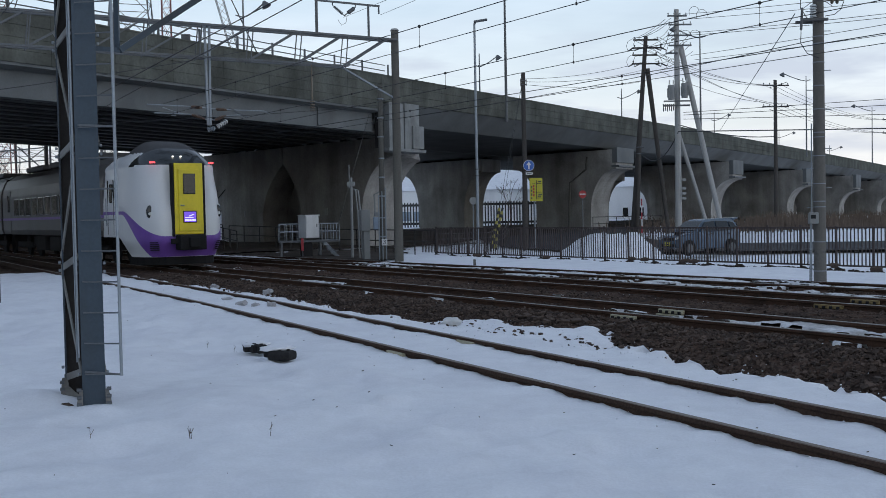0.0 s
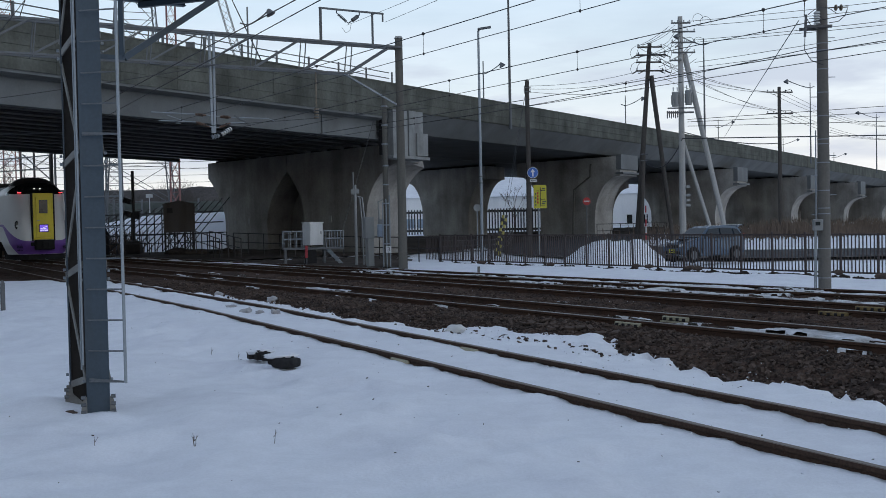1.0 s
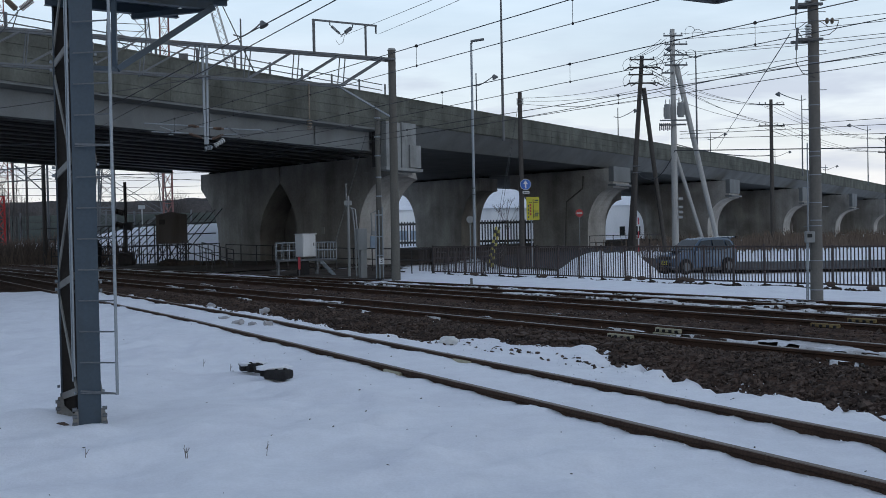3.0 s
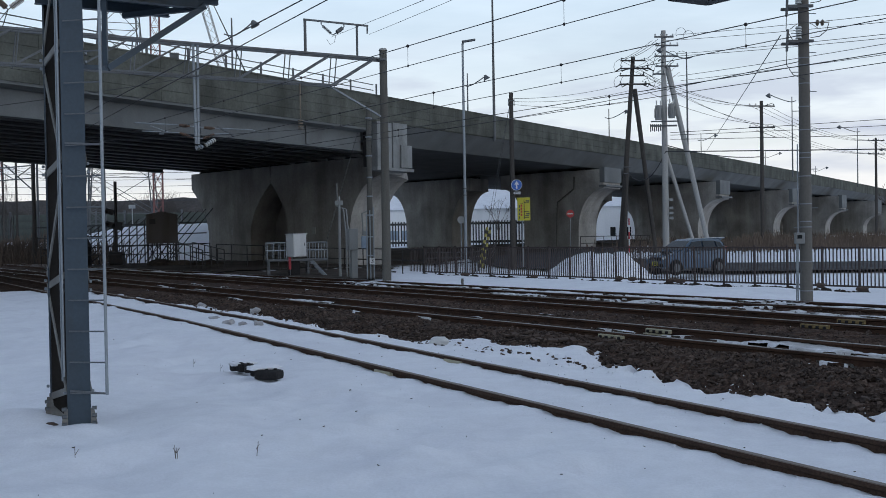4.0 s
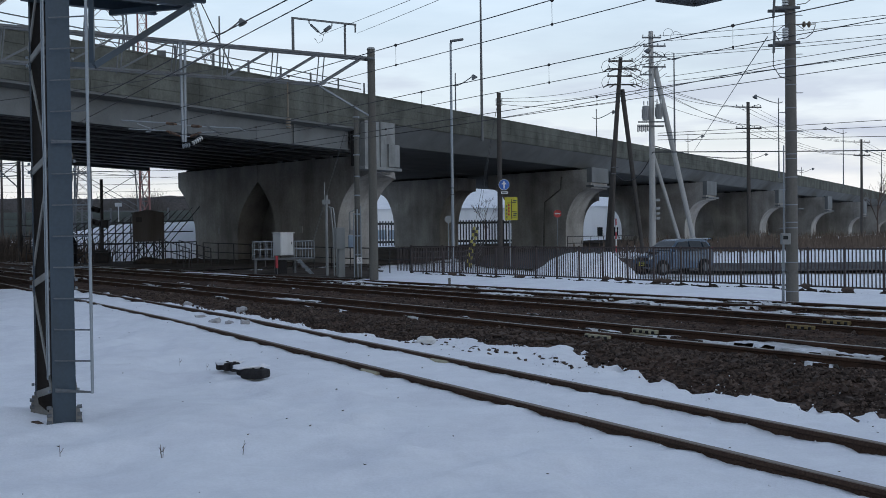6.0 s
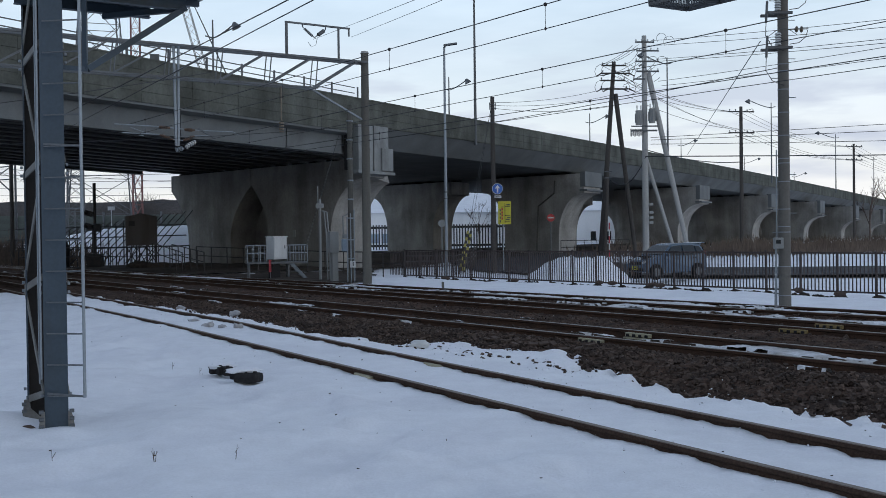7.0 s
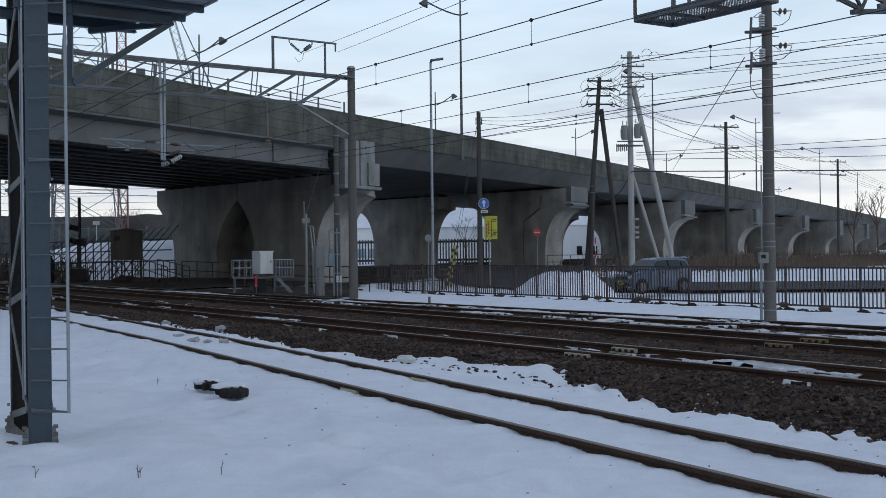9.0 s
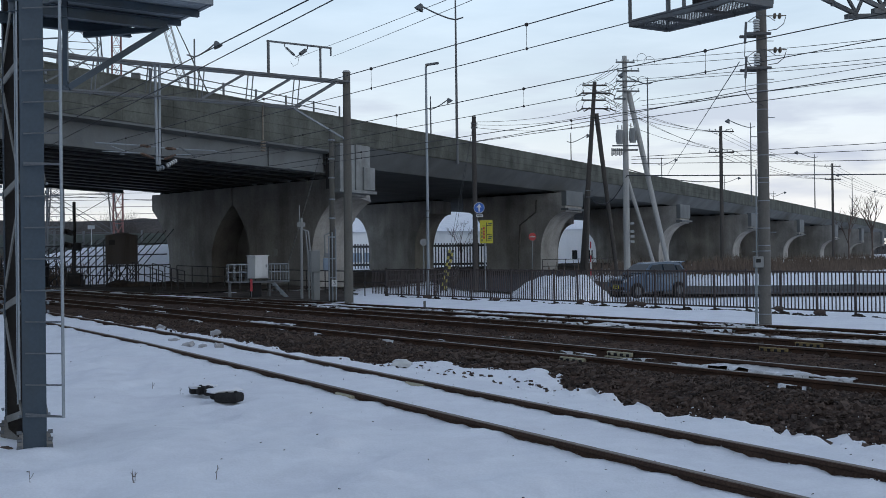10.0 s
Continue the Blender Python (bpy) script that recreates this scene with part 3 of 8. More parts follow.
def build_bridge():
    b = thing("road_bridge", "long grey concrete road overpass crossing the railway", "bridge", kind="structure")
    bm = B()
    left = [x for x in STEPS if x < -5] + [-3.3]
    right = [-3.3] + [x for x in STEPS if x > -3]
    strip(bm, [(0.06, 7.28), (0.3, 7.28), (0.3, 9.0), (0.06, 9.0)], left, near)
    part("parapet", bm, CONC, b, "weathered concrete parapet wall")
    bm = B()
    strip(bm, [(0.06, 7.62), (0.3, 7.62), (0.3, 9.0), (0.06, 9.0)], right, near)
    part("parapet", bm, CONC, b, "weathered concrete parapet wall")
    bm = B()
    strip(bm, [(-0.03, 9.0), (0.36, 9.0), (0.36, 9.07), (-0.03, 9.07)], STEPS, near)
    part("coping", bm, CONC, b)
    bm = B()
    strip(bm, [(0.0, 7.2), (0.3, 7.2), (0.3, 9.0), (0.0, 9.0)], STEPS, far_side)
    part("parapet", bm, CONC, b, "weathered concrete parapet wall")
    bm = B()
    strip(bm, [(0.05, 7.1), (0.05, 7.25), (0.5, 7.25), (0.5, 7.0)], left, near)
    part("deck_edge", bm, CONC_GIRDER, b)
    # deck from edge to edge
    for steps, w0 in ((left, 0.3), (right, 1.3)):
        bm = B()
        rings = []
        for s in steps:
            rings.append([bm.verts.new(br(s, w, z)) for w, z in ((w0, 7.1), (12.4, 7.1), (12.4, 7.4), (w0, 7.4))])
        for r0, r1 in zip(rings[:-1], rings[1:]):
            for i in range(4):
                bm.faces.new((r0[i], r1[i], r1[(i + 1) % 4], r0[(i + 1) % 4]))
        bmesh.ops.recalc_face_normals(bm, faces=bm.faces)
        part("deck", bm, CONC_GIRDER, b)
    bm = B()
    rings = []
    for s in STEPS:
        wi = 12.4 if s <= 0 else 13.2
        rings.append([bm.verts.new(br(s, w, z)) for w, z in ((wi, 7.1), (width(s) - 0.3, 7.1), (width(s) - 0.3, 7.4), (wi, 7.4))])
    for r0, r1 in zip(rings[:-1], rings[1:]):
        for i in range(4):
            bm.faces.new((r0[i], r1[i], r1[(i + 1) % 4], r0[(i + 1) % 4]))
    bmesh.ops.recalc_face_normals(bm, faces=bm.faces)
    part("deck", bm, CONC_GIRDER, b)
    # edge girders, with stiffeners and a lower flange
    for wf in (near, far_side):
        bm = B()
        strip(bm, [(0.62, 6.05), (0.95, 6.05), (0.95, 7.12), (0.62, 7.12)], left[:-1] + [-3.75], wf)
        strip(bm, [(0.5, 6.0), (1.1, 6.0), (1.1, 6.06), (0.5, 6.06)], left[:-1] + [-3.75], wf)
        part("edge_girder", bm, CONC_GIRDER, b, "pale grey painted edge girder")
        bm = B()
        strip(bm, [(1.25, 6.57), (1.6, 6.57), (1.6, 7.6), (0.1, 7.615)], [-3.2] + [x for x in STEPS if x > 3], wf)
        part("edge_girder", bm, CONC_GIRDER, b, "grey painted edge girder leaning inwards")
    bm = B()
    for i in range(6):
        s = -38 + 7.4 * i
        for e in range(1):
            p = br(s, 0.59, 6.55)
            m = Matrix((BU.normalized(), BV.normalized(), Vector((0, 0, 1)))).transposed().to_4x4()
            box(bm, p, (0.12, 0.12, 0.95), m)
    part("stiffeners", bm, CONC_GIRDER, b)
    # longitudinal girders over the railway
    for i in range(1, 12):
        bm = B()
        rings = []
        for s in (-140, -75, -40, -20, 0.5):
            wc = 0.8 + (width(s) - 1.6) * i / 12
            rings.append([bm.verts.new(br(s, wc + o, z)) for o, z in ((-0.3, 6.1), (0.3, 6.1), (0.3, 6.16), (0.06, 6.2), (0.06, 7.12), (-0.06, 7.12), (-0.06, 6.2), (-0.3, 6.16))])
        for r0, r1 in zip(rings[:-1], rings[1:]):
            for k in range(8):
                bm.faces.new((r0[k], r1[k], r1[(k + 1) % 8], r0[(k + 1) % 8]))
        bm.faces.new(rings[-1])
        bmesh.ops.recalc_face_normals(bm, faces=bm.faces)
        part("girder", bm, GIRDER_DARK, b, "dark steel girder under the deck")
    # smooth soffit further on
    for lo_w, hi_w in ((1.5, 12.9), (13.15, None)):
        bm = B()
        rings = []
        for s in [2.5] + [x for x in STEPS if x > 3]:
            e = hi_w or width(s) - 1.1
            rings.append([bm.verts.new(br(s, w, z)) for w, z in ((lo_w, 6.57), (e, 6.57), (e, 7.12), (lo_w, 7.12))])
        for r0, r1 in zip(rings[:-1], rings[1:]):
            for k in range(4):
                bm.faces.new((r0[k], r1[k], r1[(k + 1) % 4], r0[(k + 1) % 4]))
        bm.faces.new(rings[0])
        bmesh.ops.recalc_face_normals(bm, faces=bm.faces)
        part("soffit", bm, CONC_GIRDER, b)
    # hammerhead piers in two rows
    T = 1.7

    def pier(s0, w0, w1, top, f0, f1, pd=0.0):
        spring, head = 1.6, 4.85 + pd
        inner = head + (0.4 if s0 > 0 else 0.0)
        pts = [(w0, -0.6)]
        gothic = lambda i: (i / 10) ** 1.9 if s0 == 0 else 1 - math.cos(i / 10 * math.pi / 2)
        rise = lambda i: i / 10 if s0 == 0 else math.sin(i / 10 * math.pi / 2)
        for i in range(11):
            t = i / 10 * math.pi / 2
            o, h = ((1 - math.cos(t)), math.sin(t)) if w0 < 8 else (gothic(i), rise(i))
            pts.append((w0 - f0 * o, spring + ((head if w0 < 8 else inner) - spring) * h))
        pts += [(w0 - f0, (head if w0 < 8 else inner) + 0.15), (w0 - f0, top), (w1 + f1, top), (w1 + f1, inner + 0.15)]
        for i in range(10, -1, -1):
            pts.append((w1 + f1 * gothic(i), spring + (inner - spring) * rise(i)))
        pts.append((w1, -0.6))
        bm = B()
        back = lambda z: T if s0 else (1.8 if z < 4.8 else 0.05)     # the first head ends below the joint covers
        lo = [bm.verts.new(br(s0 - T, w, z - drop(s0 - T) * (1 if z < 1.6 else 0))) for w, z in pts]
        hi = [bm.verts.new(br(s0 + back(z), w, z - drop(s0 + back(z)) * (1 if z < 1.6 else 0))) for w, z in pts]
        n = len(pts)
        bm.faces.new(lo[::-1])
        bm.faces.new(hi)
        for i in range(n):
            bm.faces.new((lo[i], lo[(i + 1) % n], hi[(i + 1) % n], hi[i]))
        bmesh.ops.recalc_face_normals(bm, faces=bm.faces)
        bmesh.ops.triangulate(bm, faces=[f for f in bm.faces if len(f.verts) > 4 or not s0])
        p = part("pier", bm, CONC_PIER, b, "flared concrete hammerhead pier")
        # bearing blocks and capping course
        m = Matrix((BU.normalized(), BV.normalized(), Vector((0, 0, 1)))).transposed().to_4x4()
        for sgn in (-1, 1) if s0 else (-1,):
            bm = B()
            vs = [[bm.verts.new(br(s0 + sgn * d, w, z)) for w, z in ((w0 - f0 + 0.05, inner + 0.2), (w1 + f1 - 0.05, inner + 0.2), (w1 + f1 - 0.05, top - 0.01), (w0 - f0 + 0.05, top - 0.01))] for d in (T - 0.02, T + 0.035)]
            bm.faces.new(vs[0]), bm.faces.new(vs[1][::-1])
            for i in range(4):
                bm.faces.new((vs[0][i], vs[0][(i + 1) % 4], vs[1][(i + 1) % 4], vs[1][i]))
            bmesh.ops.recalc_face_normals(bm, faces=bm.faces)
            part("cap_course", bm, CONC_PIER, p)
        bm = B()
        for i in range(7):
            w = w0 - f0 + 0.5 + (w1 - w0 + f0 + f1 - 1) * i / 6
            box(bm, br(s0 - (0 if s0 else 0.6), w, top + 0.08), (0.9, 0.6, 0.17), m)
        part("bearing", bm, DARK, p)
        if s0 == 0 or w0 > 8:
            return
        bm = B()
        box(bm, br(s0, w0 - f0 + 0.12, (head + top) / 2 + 0.3), (3.5, 0.5, top - head - 0.35), m, 0.02)
        box(bm, br(s0, w0 - f0 + 0.02, head + 0.2), (3.7, 0.75, 0.16), m, 0.02)
        part("bracket", bm, CONC_GIRDER, p, "pale end bracket")

    rows = [(0.0, 3.66, 9.8, 14.1, 19.3)] + [(SPAN * k, 2.3 - 0.35 * (k - 1), 8.2, 17.1, 23.3) for k in range(1, 8)]
    bm = B()
    vs = [[bm.verts.new(br(s, w, z)) for w, z in ((9.0, -0.6), (15.5, -0.6), (15.5, 5.9), (9.0, 5.9))] for s in (0.75, 1.15)]
    bm.faces.new(vs[0][::-1]), bm.faces.new(vs[1])
    for i in range(4):
        bm.faces.new((vs[0][i], vs[0][(i + 1) % 4], vs[1][(i + 1) % 4], vs[1][i]))
    bmesh.ops.recalc_face_normals(bm, faces=bm.faces)
    part("infill_wall", bm, CONC_PIER, b, "recessed concrete wall between the first piers")
    for s0, a0, a1, b0, b1 in rows:
        pd = -0.25 * max(0, s0 / SPAN - 1)
        top = 5.9 if s0 == 0 else 6.38
        pier(s0, a0, a1, top, 3.3 if s0 == 0 else 2.6, 1.84 if s0 == 0 else 2.7, pd)
        pier(s0, b0, b1, top, 2.4, 2.2, pd)
    # joint covers hung on the first pier
    m = Matrix((BU.normalized(), BV.normalized(), Vector((0, 0, 1)))).transposed().to_4x4()
    for s_, w_, z_, ls, lw, lz in ((-2.45, -0.02, 6.35, 1.4, 0.5, 2.5), (-1.0, -0.05, 6.37, 1.42, 0.56, 2.52), (-0.5, -0.2, 5.8, 1.1, 0.5, 1.26)):
        bm = B()
        box(bm, br(s_, w_, z_), (ls, lw, lz), m, 0.03)
        part("joint_cover", bm, CONC_COVER, b, "pale grey sheet-metal joint cover")
    bm = B()
    box(bm, br(-1.75, -0.1, 5.03), (3.6, 1.0, 0.17), m, 0.03)
    part("ledge", bm, CONC_COVER, b)
    bm = B()
    box(bm, br(-3.45, 0.35, 6.2), (0.4, 0.3, 2.1), m)
    part("joint_gap", bm, DARK, b, "dark open expansion joint")
    # drain pipe on the second pier
    bm = B()
    wire(bm, [br(SPAN - T - 0.12, 2.6, 5.9), br(SPAN - T - 0.12, 2.7, 4.9), br(SPAN - T - 0.12, 4.4, 3.9), br(SPAN - T - 0.12, 4.6, 0)], 0.07, 8)
    part("drain_pipe", bm, CONC_POLE, b, "grey-brown drain pipe")
    # railing on the parapet over the tracks
    bm = B()
    for z in (9.3, 9.6):
        for s in range(-45, -3, 3):
            tube(bm, br(s, 0.15, z), br(s + 3, 0.15, z), 0.025, n=6)
    part("railing", bm, GALV_DARK, b, "low steel railing on the parapet")
    pm = B()
    box(pm, (0, 0, 0.3), (0.09, 0.09, 0.62))
    me = mesh_of(pm, "post", GALV_DARK)
    for i in range(19):
        piece("post", me, b, Matrix.Translation(br(-45 + 2.35 * i, 0.15, 9.05)))
    # formwork panels on the parapet's face, in four courses
    pm = B()
    box(pm, (0, 0, 0), (2.985, 0.06, 0.437))
    me = mesh_of(pm, "panel", CONC)
    ang = math.atan2(BU.y, BU.x)
    random.seed(3)
    for c in range(4):
        for i in range(48):
            s = -44 + 3.0 * i
            if c == 0 and s > -4:
                continue
            p = br(s, 0.03 + random.uniform(-0.003, 0.003), 7.43 + 0.45 * c)
            piece("panel", me, b, Matrix.Translation(p) @ Matrix.Rotation(ang, 4, "Z"))
    return b


build_bridge()


# ------------------------------------------------------------ bare ground below the bridge, road and kerbs
def build_road():
    # carriageway past the fence, bending away under the bridge
    cl = [(140, 44), (90, 47.5), (55, 50.5), (30, 52), (17, 52.8), (11.5, 55), (8.5, 60), (7.6, 68), (9, 80), (14, 95), (24, 118), (40, 150)]
    fine = []
    for p, q in zip(cl[:-1], cl[1:]):
        k = max(1, int(math.dist(p, q) / 2.5))
        fine += [(p[0] + (q[0] - p[0]) * i / k, p[1] + (q[1] - p[1]) * i / k) for i in range(k)]
    fine.append(cl[-1])
    bm = B()
    prev = None
    hw = 5.2
    for i, p in enumerate(fine):
        a, c = fine[max(0, i - 2)], fine[min(len(fine) - 1, i + 2)]
        d = Vector((c[0] - a[0], c[1] - a[1], 0)).normalized()
        n = Vector((-d.y, d.x, 0))
        row = []
        for k in range(9):
            q = Vector((*p, 0)) + n * hw * (1 - k / 4)
            row.append(bm.verts.new((q.x, q.y, max(sheet_z(q.x, q.y) + 0.06, -0.43 if p[1] < 58 else -9))))
        if prev:
            for k in range(8):
                bm.faces.new((prev[k], prev[k + 1], row[k + 1], row[k]))
        prev = row
    bmesh.ops.recalc_face_normals(bm, faces=bm.faces)
    for f in bm.faces:
        if f.normal.z < 0:
            f.normal_flip()
    tagged(part("road", bm, ASPHALT), "wet dark asphalt road edged with snow", "road", kind="structure")
    # bare soil kept free of snow by the deck, with a ragged edge
    verts, faces, key = [], [], {}
    for j in range(210):
        for i in range(34):
            s, w = -46 + 1.0 * j, 0.6 + 0.85 * i
            if w > width(s) - 0.5:
                continue
            p = br(s, w, 0)
            edge = min(w - 0.8, width(s) - 1 - w, (p.x * A4Y - p.y * A4X) - 18.9) + 1.2 * fbm(p.x, p.y, 0.45)
            if edge > 0:
                key[j, i] = len(verts)
                verts.append((p.x, p.y, sheet_z(p.x, p.y) + 0.07 + 0.03 * fbm(p.x, p.y, 0.9)))
    for (j, i) in list(key):
        c = [(j, i), (j, i + 1), (j + 1, i + 1), (j + 1, i)]
        if all(k in key for k in c):
            faces.append([key[k] for k in c][::-1])
    # and round the equipment in front of the first pier
    n0, key = len(verts), {}
    for j in range(60):
        for i in range(52):
            x, y = -16.0 + 0.28 * i, 38.0 + 0.4 * j
            w_in = (x - BA.x) * -BU.y + (y - BA.y) * BU.x      # across the bridge
            edge = min((x * A4Y - y * A4X) - 19.0, 1.2 - w_in, x + 16, (-1.2 - x) * 0.7) + 0.9 * fbm(x, y, 0.6) + 0.6 * fbm(x, y, 2.0) - 0.25
            if edge > 0:
                key[j, i] = len(verts)
                verts.append((x, y, sheet_z(x, y) + 0.05 + 0.02 * fbm(x, y, 1.5)))
    for (j, i) in list(key):
        c = [(j, i), (j, i + 1), (j + 1, i + 1), (j + 1, i)]
        if all(k in key for k in c):
            faces.append([key[k] for k in c])
    tagged(sheet("bare_ground", verts, faces, SOIL), "bare brown earth sheltered below the bridge", "ground", kind="structure")


build_road()


# ------------------------------------------------------------ train
def build_train():
    tr = thing("express_train", "white and grey express train with purple stripe and yellow door", "train")
    # parts in the train's space: y runs along the line away from the camera, x across, z up from the rail
    stations = [0.0, 0.02, 0.05, 0.1, 0.16, 0.23] + [0.3 + 0.075 * i for i in range(53)]

    def half_width(y):
        t = min(1, y / 1.9)
        return 0.74 + (1.42 - 0.74) * (1 - (1 - t) ** 2.4) ** (1 / 1.6)

    ring = 72

    SILL, TOP = 3.14, 3.97

    def low(y):
        return 0.34 + 0.6 * smooth(1.3, 2.5, y)

    def shell(y, z):
        """A point of the cab's flank at depth y and height z."""
        w, fr = half_width(y), 1 - min(1, y / 2.2)
        x = w - 0.10 * smooth(0.9, 0.3, z) - 0.10 * smooth(1.9, SILL, z)
        return x, y + 0.36 * smooth(1.2, SILL, z) * fr + 0.25 * smooth(0.9, 0.3, z) * fr, z

    def section(y):
        w, fr = half_width(y), 1 - min(1, y / 2.2)
        top = SILL + 0.02 + (TOP - SILL) * (1 - (1 - min(1, y / 2.2)) ** 1.5) - 0.3 * smooth(2.1, 3.6, y)
        pts = []
        for i in range(ring + 1):
            t = i / ring
            if t < 0.7:
                pts.append(shell(y, low(y) + (SILL - low(y)) * (t / 0.7)))
            else:
                q = (t - 0.7) / 0.3
                sn = min(1.0, math.sin(q * math.pi / 2))
                x, z = max(0.0, math.cos(q * math.pi / 2)) ** 0.45 * (1 - 0.3 * sn), sn ** 0.9
                pts.append(((w - 0.10) * x, y + 0.36 * fr, SILL + (top - SILL) * z))
        return pts

    secs = [section(y) for y in stations]
    kinds = {}

    def kind_of(c):
        if c[2] > SILL + 0.005 and c[1] < 1.6 - 0.6 * (c[2] - SILL):
            return "windscreen"
        if c[2] > SILL + 0.42:
            return "roof_cap"
        return "nose"

    faces = []
    for j in range(len(secs) - 1):
        for i in range(ring):
            q = [secs[j][i], secs[j][i + 1], secs[j + 1][i + 1], secs[j + 1][i]]
            faces.append(q)
            faces.append([(-x, y, z) for x, y, z in q][::-1])
    # flat end between the two cheeks
    cols = 8
    for i in range(ring):
        a, b2 = secs[0][i], secs[0][i + 1]
        for k in range(cols):
            u0, u1 = -1 + 2 * k / cols, -1 + 2 * (k + 1) / cols
            faces.append([(a[0] * u0, a[1], a[2]), (a[0] * u1, a[1], a[2]), (b2[0] * u1, b2[1], b2[2]), (b2[0] * u0, b2[1], b2[2])])
    for q in faces:
        c = [sum(v[k] for v in q) / 4 for k in range(3)]
        kinds.setdefault(kind_of(c), []).append(q)
    looks = {"roof_cap": (ROOF_BLACK, "sooty black roof over the cab"), "windscreen": (DARK_GLASS, "wraparound dark windscreen"), "nose": (TRAIN_WHITE, "smooth white cab shell")}
    first = thing("end_car", "", "")
    for kk in ("label", "category"):
        if kk in first:
            del first[kk]
    first.parent = tr
    for kd, qs in kinds.items():
        bm = B()
        for q in qs:
            vs = [bm.verts.new(v) for v in q]
            try:
                bm.faces.new(vs)
            except ValueError:
                pass
        bmesh.ops.remove_doubles(bm, verts=bm.verts, dist=0.002)
        bmesh.ops.recalc_face_normals(bm, faces=bm.faces)
        part(kd, bm, looks[kd][0], first, looks[kd][1], smooth=True)
    # purple sweep laid over the shell
    def upper(y):
        return 0.90 + 0.86 * smooth(-0.45, 2.0, y)

    def lower(y):
        return 0.2 + 1.46 * smooth(0.05, 2.15, y) ** 0.75
    for sgn in (-1, 1):
        bm = B()
        rows_ = []
        for y in stations:
            lo_z, hi_z = max(low(y) + 0.01, lower(y)), upper(y)
            ring_ = []
            for k in range(11):
                x, yy, z = shell(y, lo_z + (hi_z - lo_z) * k / 10)
                ring_.append(bm.verts.new((sgn * (x + 0.006), yy - 0.006, z)))
            rows_.append(ring_)
        for r0, r1 in zip(rows_[:-1], rows_[1:]):
            for k in range(10):
                bm.faces.new((r0[k], r0[k + 1], r1[k + 1], r1[k]))
        # on to the middle of the end
        mid = [bm.verts.new((0, v.co.y, v.co.z)) for v in rows_[0]]
        for k in range(10):
            bm.faces.new((rows_[0][k], rows_[0][k + 1], mid[k + 1], mid[k]))
        bmesh.ops.recalc_face_normals(bm, faces=bm.faces)
        part("stripe", bm, TRAIN_PURPLE, first, "sweeping purple stripe", smooth=True)
    # yellow gangway end: frame, door, window, screen
    bm = B()
    box(bm, (0, 0.02, 2.1), (0.9, 0.2, 2.16), None, 0.03)
    part("gangway_end", bm, TRAIN_YELLOW, first, "flat yellow gangway end")
    for x in (-0.485, 0.485):
        bm = B()
        box(bm, (x, 0.03, 2.07), (0.07, 0.2, 2.22), None, 0.02)
        part("gangway_seal", bm, RUBBER, first, "dark grey seal")
    bm = B()
    box(bm, (0, -0.095, 2.06), (0.66, 0.05, 1.88), None, 0.02)
    door = part("end_door", bm, TRAIN_YELLOW, first)
    bm = B()
    box(bm, (0, -0.125, 2.55), (0.38, 0.03, 0.62), None, 0.02)
    part("door_window", bm, DARK_GLASS, door)
    bm = B()
    box(bm, (0, -0.13, 1.55), (0.42, 0.03, 0.36), None, 0.01)
    part("screen_frame", bm, RUBBER, door)
    bm = B()
    box(bm, (0, -0.148, 1.55), (0.37, 0.012, 0.31))
    part("train_screen", bm, SCREEN_GLOW, door, "lit violet name display")
    bm = B()
    for k in range(7):
        box(bm, (-0.14 + k * 0.047, -0.156, 1.45), (0.033, 0.004, 0.055))
    box(bm, (0.04, -0.156, 1.6), (0.18, 0.004, 0.022), Matrix.Rotation(-0.35, 4, "Y"))
    box(bm, (-0.03, -0.156, 1.53), (0.26, 0.004, 0.016))
    part("screen_marks", bm, TEXT_GLOW, door)
    bm = B()
    tube(bm, (-0.29, -0.15, 1.9), (-0.17, -0.15, 1.9), 0.015)
    part("door_handle", bm, GALV, door)
    bm = B()
    box(bm, (0, -0.18, 0.78), (0.82, 0.5, 0.46), None, 0.05)
    box(bm, (0, -0.45, 0.78), (0.3, 0.25, 0.3), None, 0.03)
    box(bm, (-0.48, -0.1, 0.82), (0.2, 0.2, 0.16), None, 0.02)
    part("coupler", bm, RUBBER, first, "black coupler hood")
    for x in (-1, 1):
        bm = B()
        ell(bm, (x * 1.08, 0.36, 1.72), (0.11, 0.06, 0.2))
        lamp = part("headlamp", bm, DARK_GLASS, first, "dark oval headlamp")
        bm = B()
        tube(bm, (x * 1.09, 0.32, 1.66), (x * 1.085, 0.295, 1.66), 0.05, n=12)
        part("lens", bm, CERAMIC, lamp)
        bm = B()
        box(bm, (x * 0.93, 0.46, 3.22), (0.17, 0.07, 0.05), turn(x * 30), 0.01)
        part("tail_lamp", bm, RED_GLOW, first, "lit red tail lamp")
        bm = B()
        for k in range(5):
            box(bm, (x * (1.0 + 0.005 * k), 0.20, 0.55 + 0.06 * k), (0.26, 0.06, 0.025), turn(x * 32))
        part("vent", bm, RUBBER, first)
    for x in (-1, 1):      # cab side door
        bm = B()
        box(bm, (x * 1.4, 3.3, 2.35), (0.05, 0.3, 0.62), None, 0.02)
        part("cab_side_window", bm, DARK_GLASS, first)
        for y in (2.98, 3.62):
            bm = B()
            box(bm, (x * 1.412, y, 1.9), (0.03, 0.018, 1.75))
            part("door_gap", bm, RUBBER, first)
        bm = B()
        tube(bm, (x * 1.46, 3.7, 1.3), (x * 1.46, 3.7, 2.2), 0.014, n=6)
        part("grab_rail", bm, GALV, first)
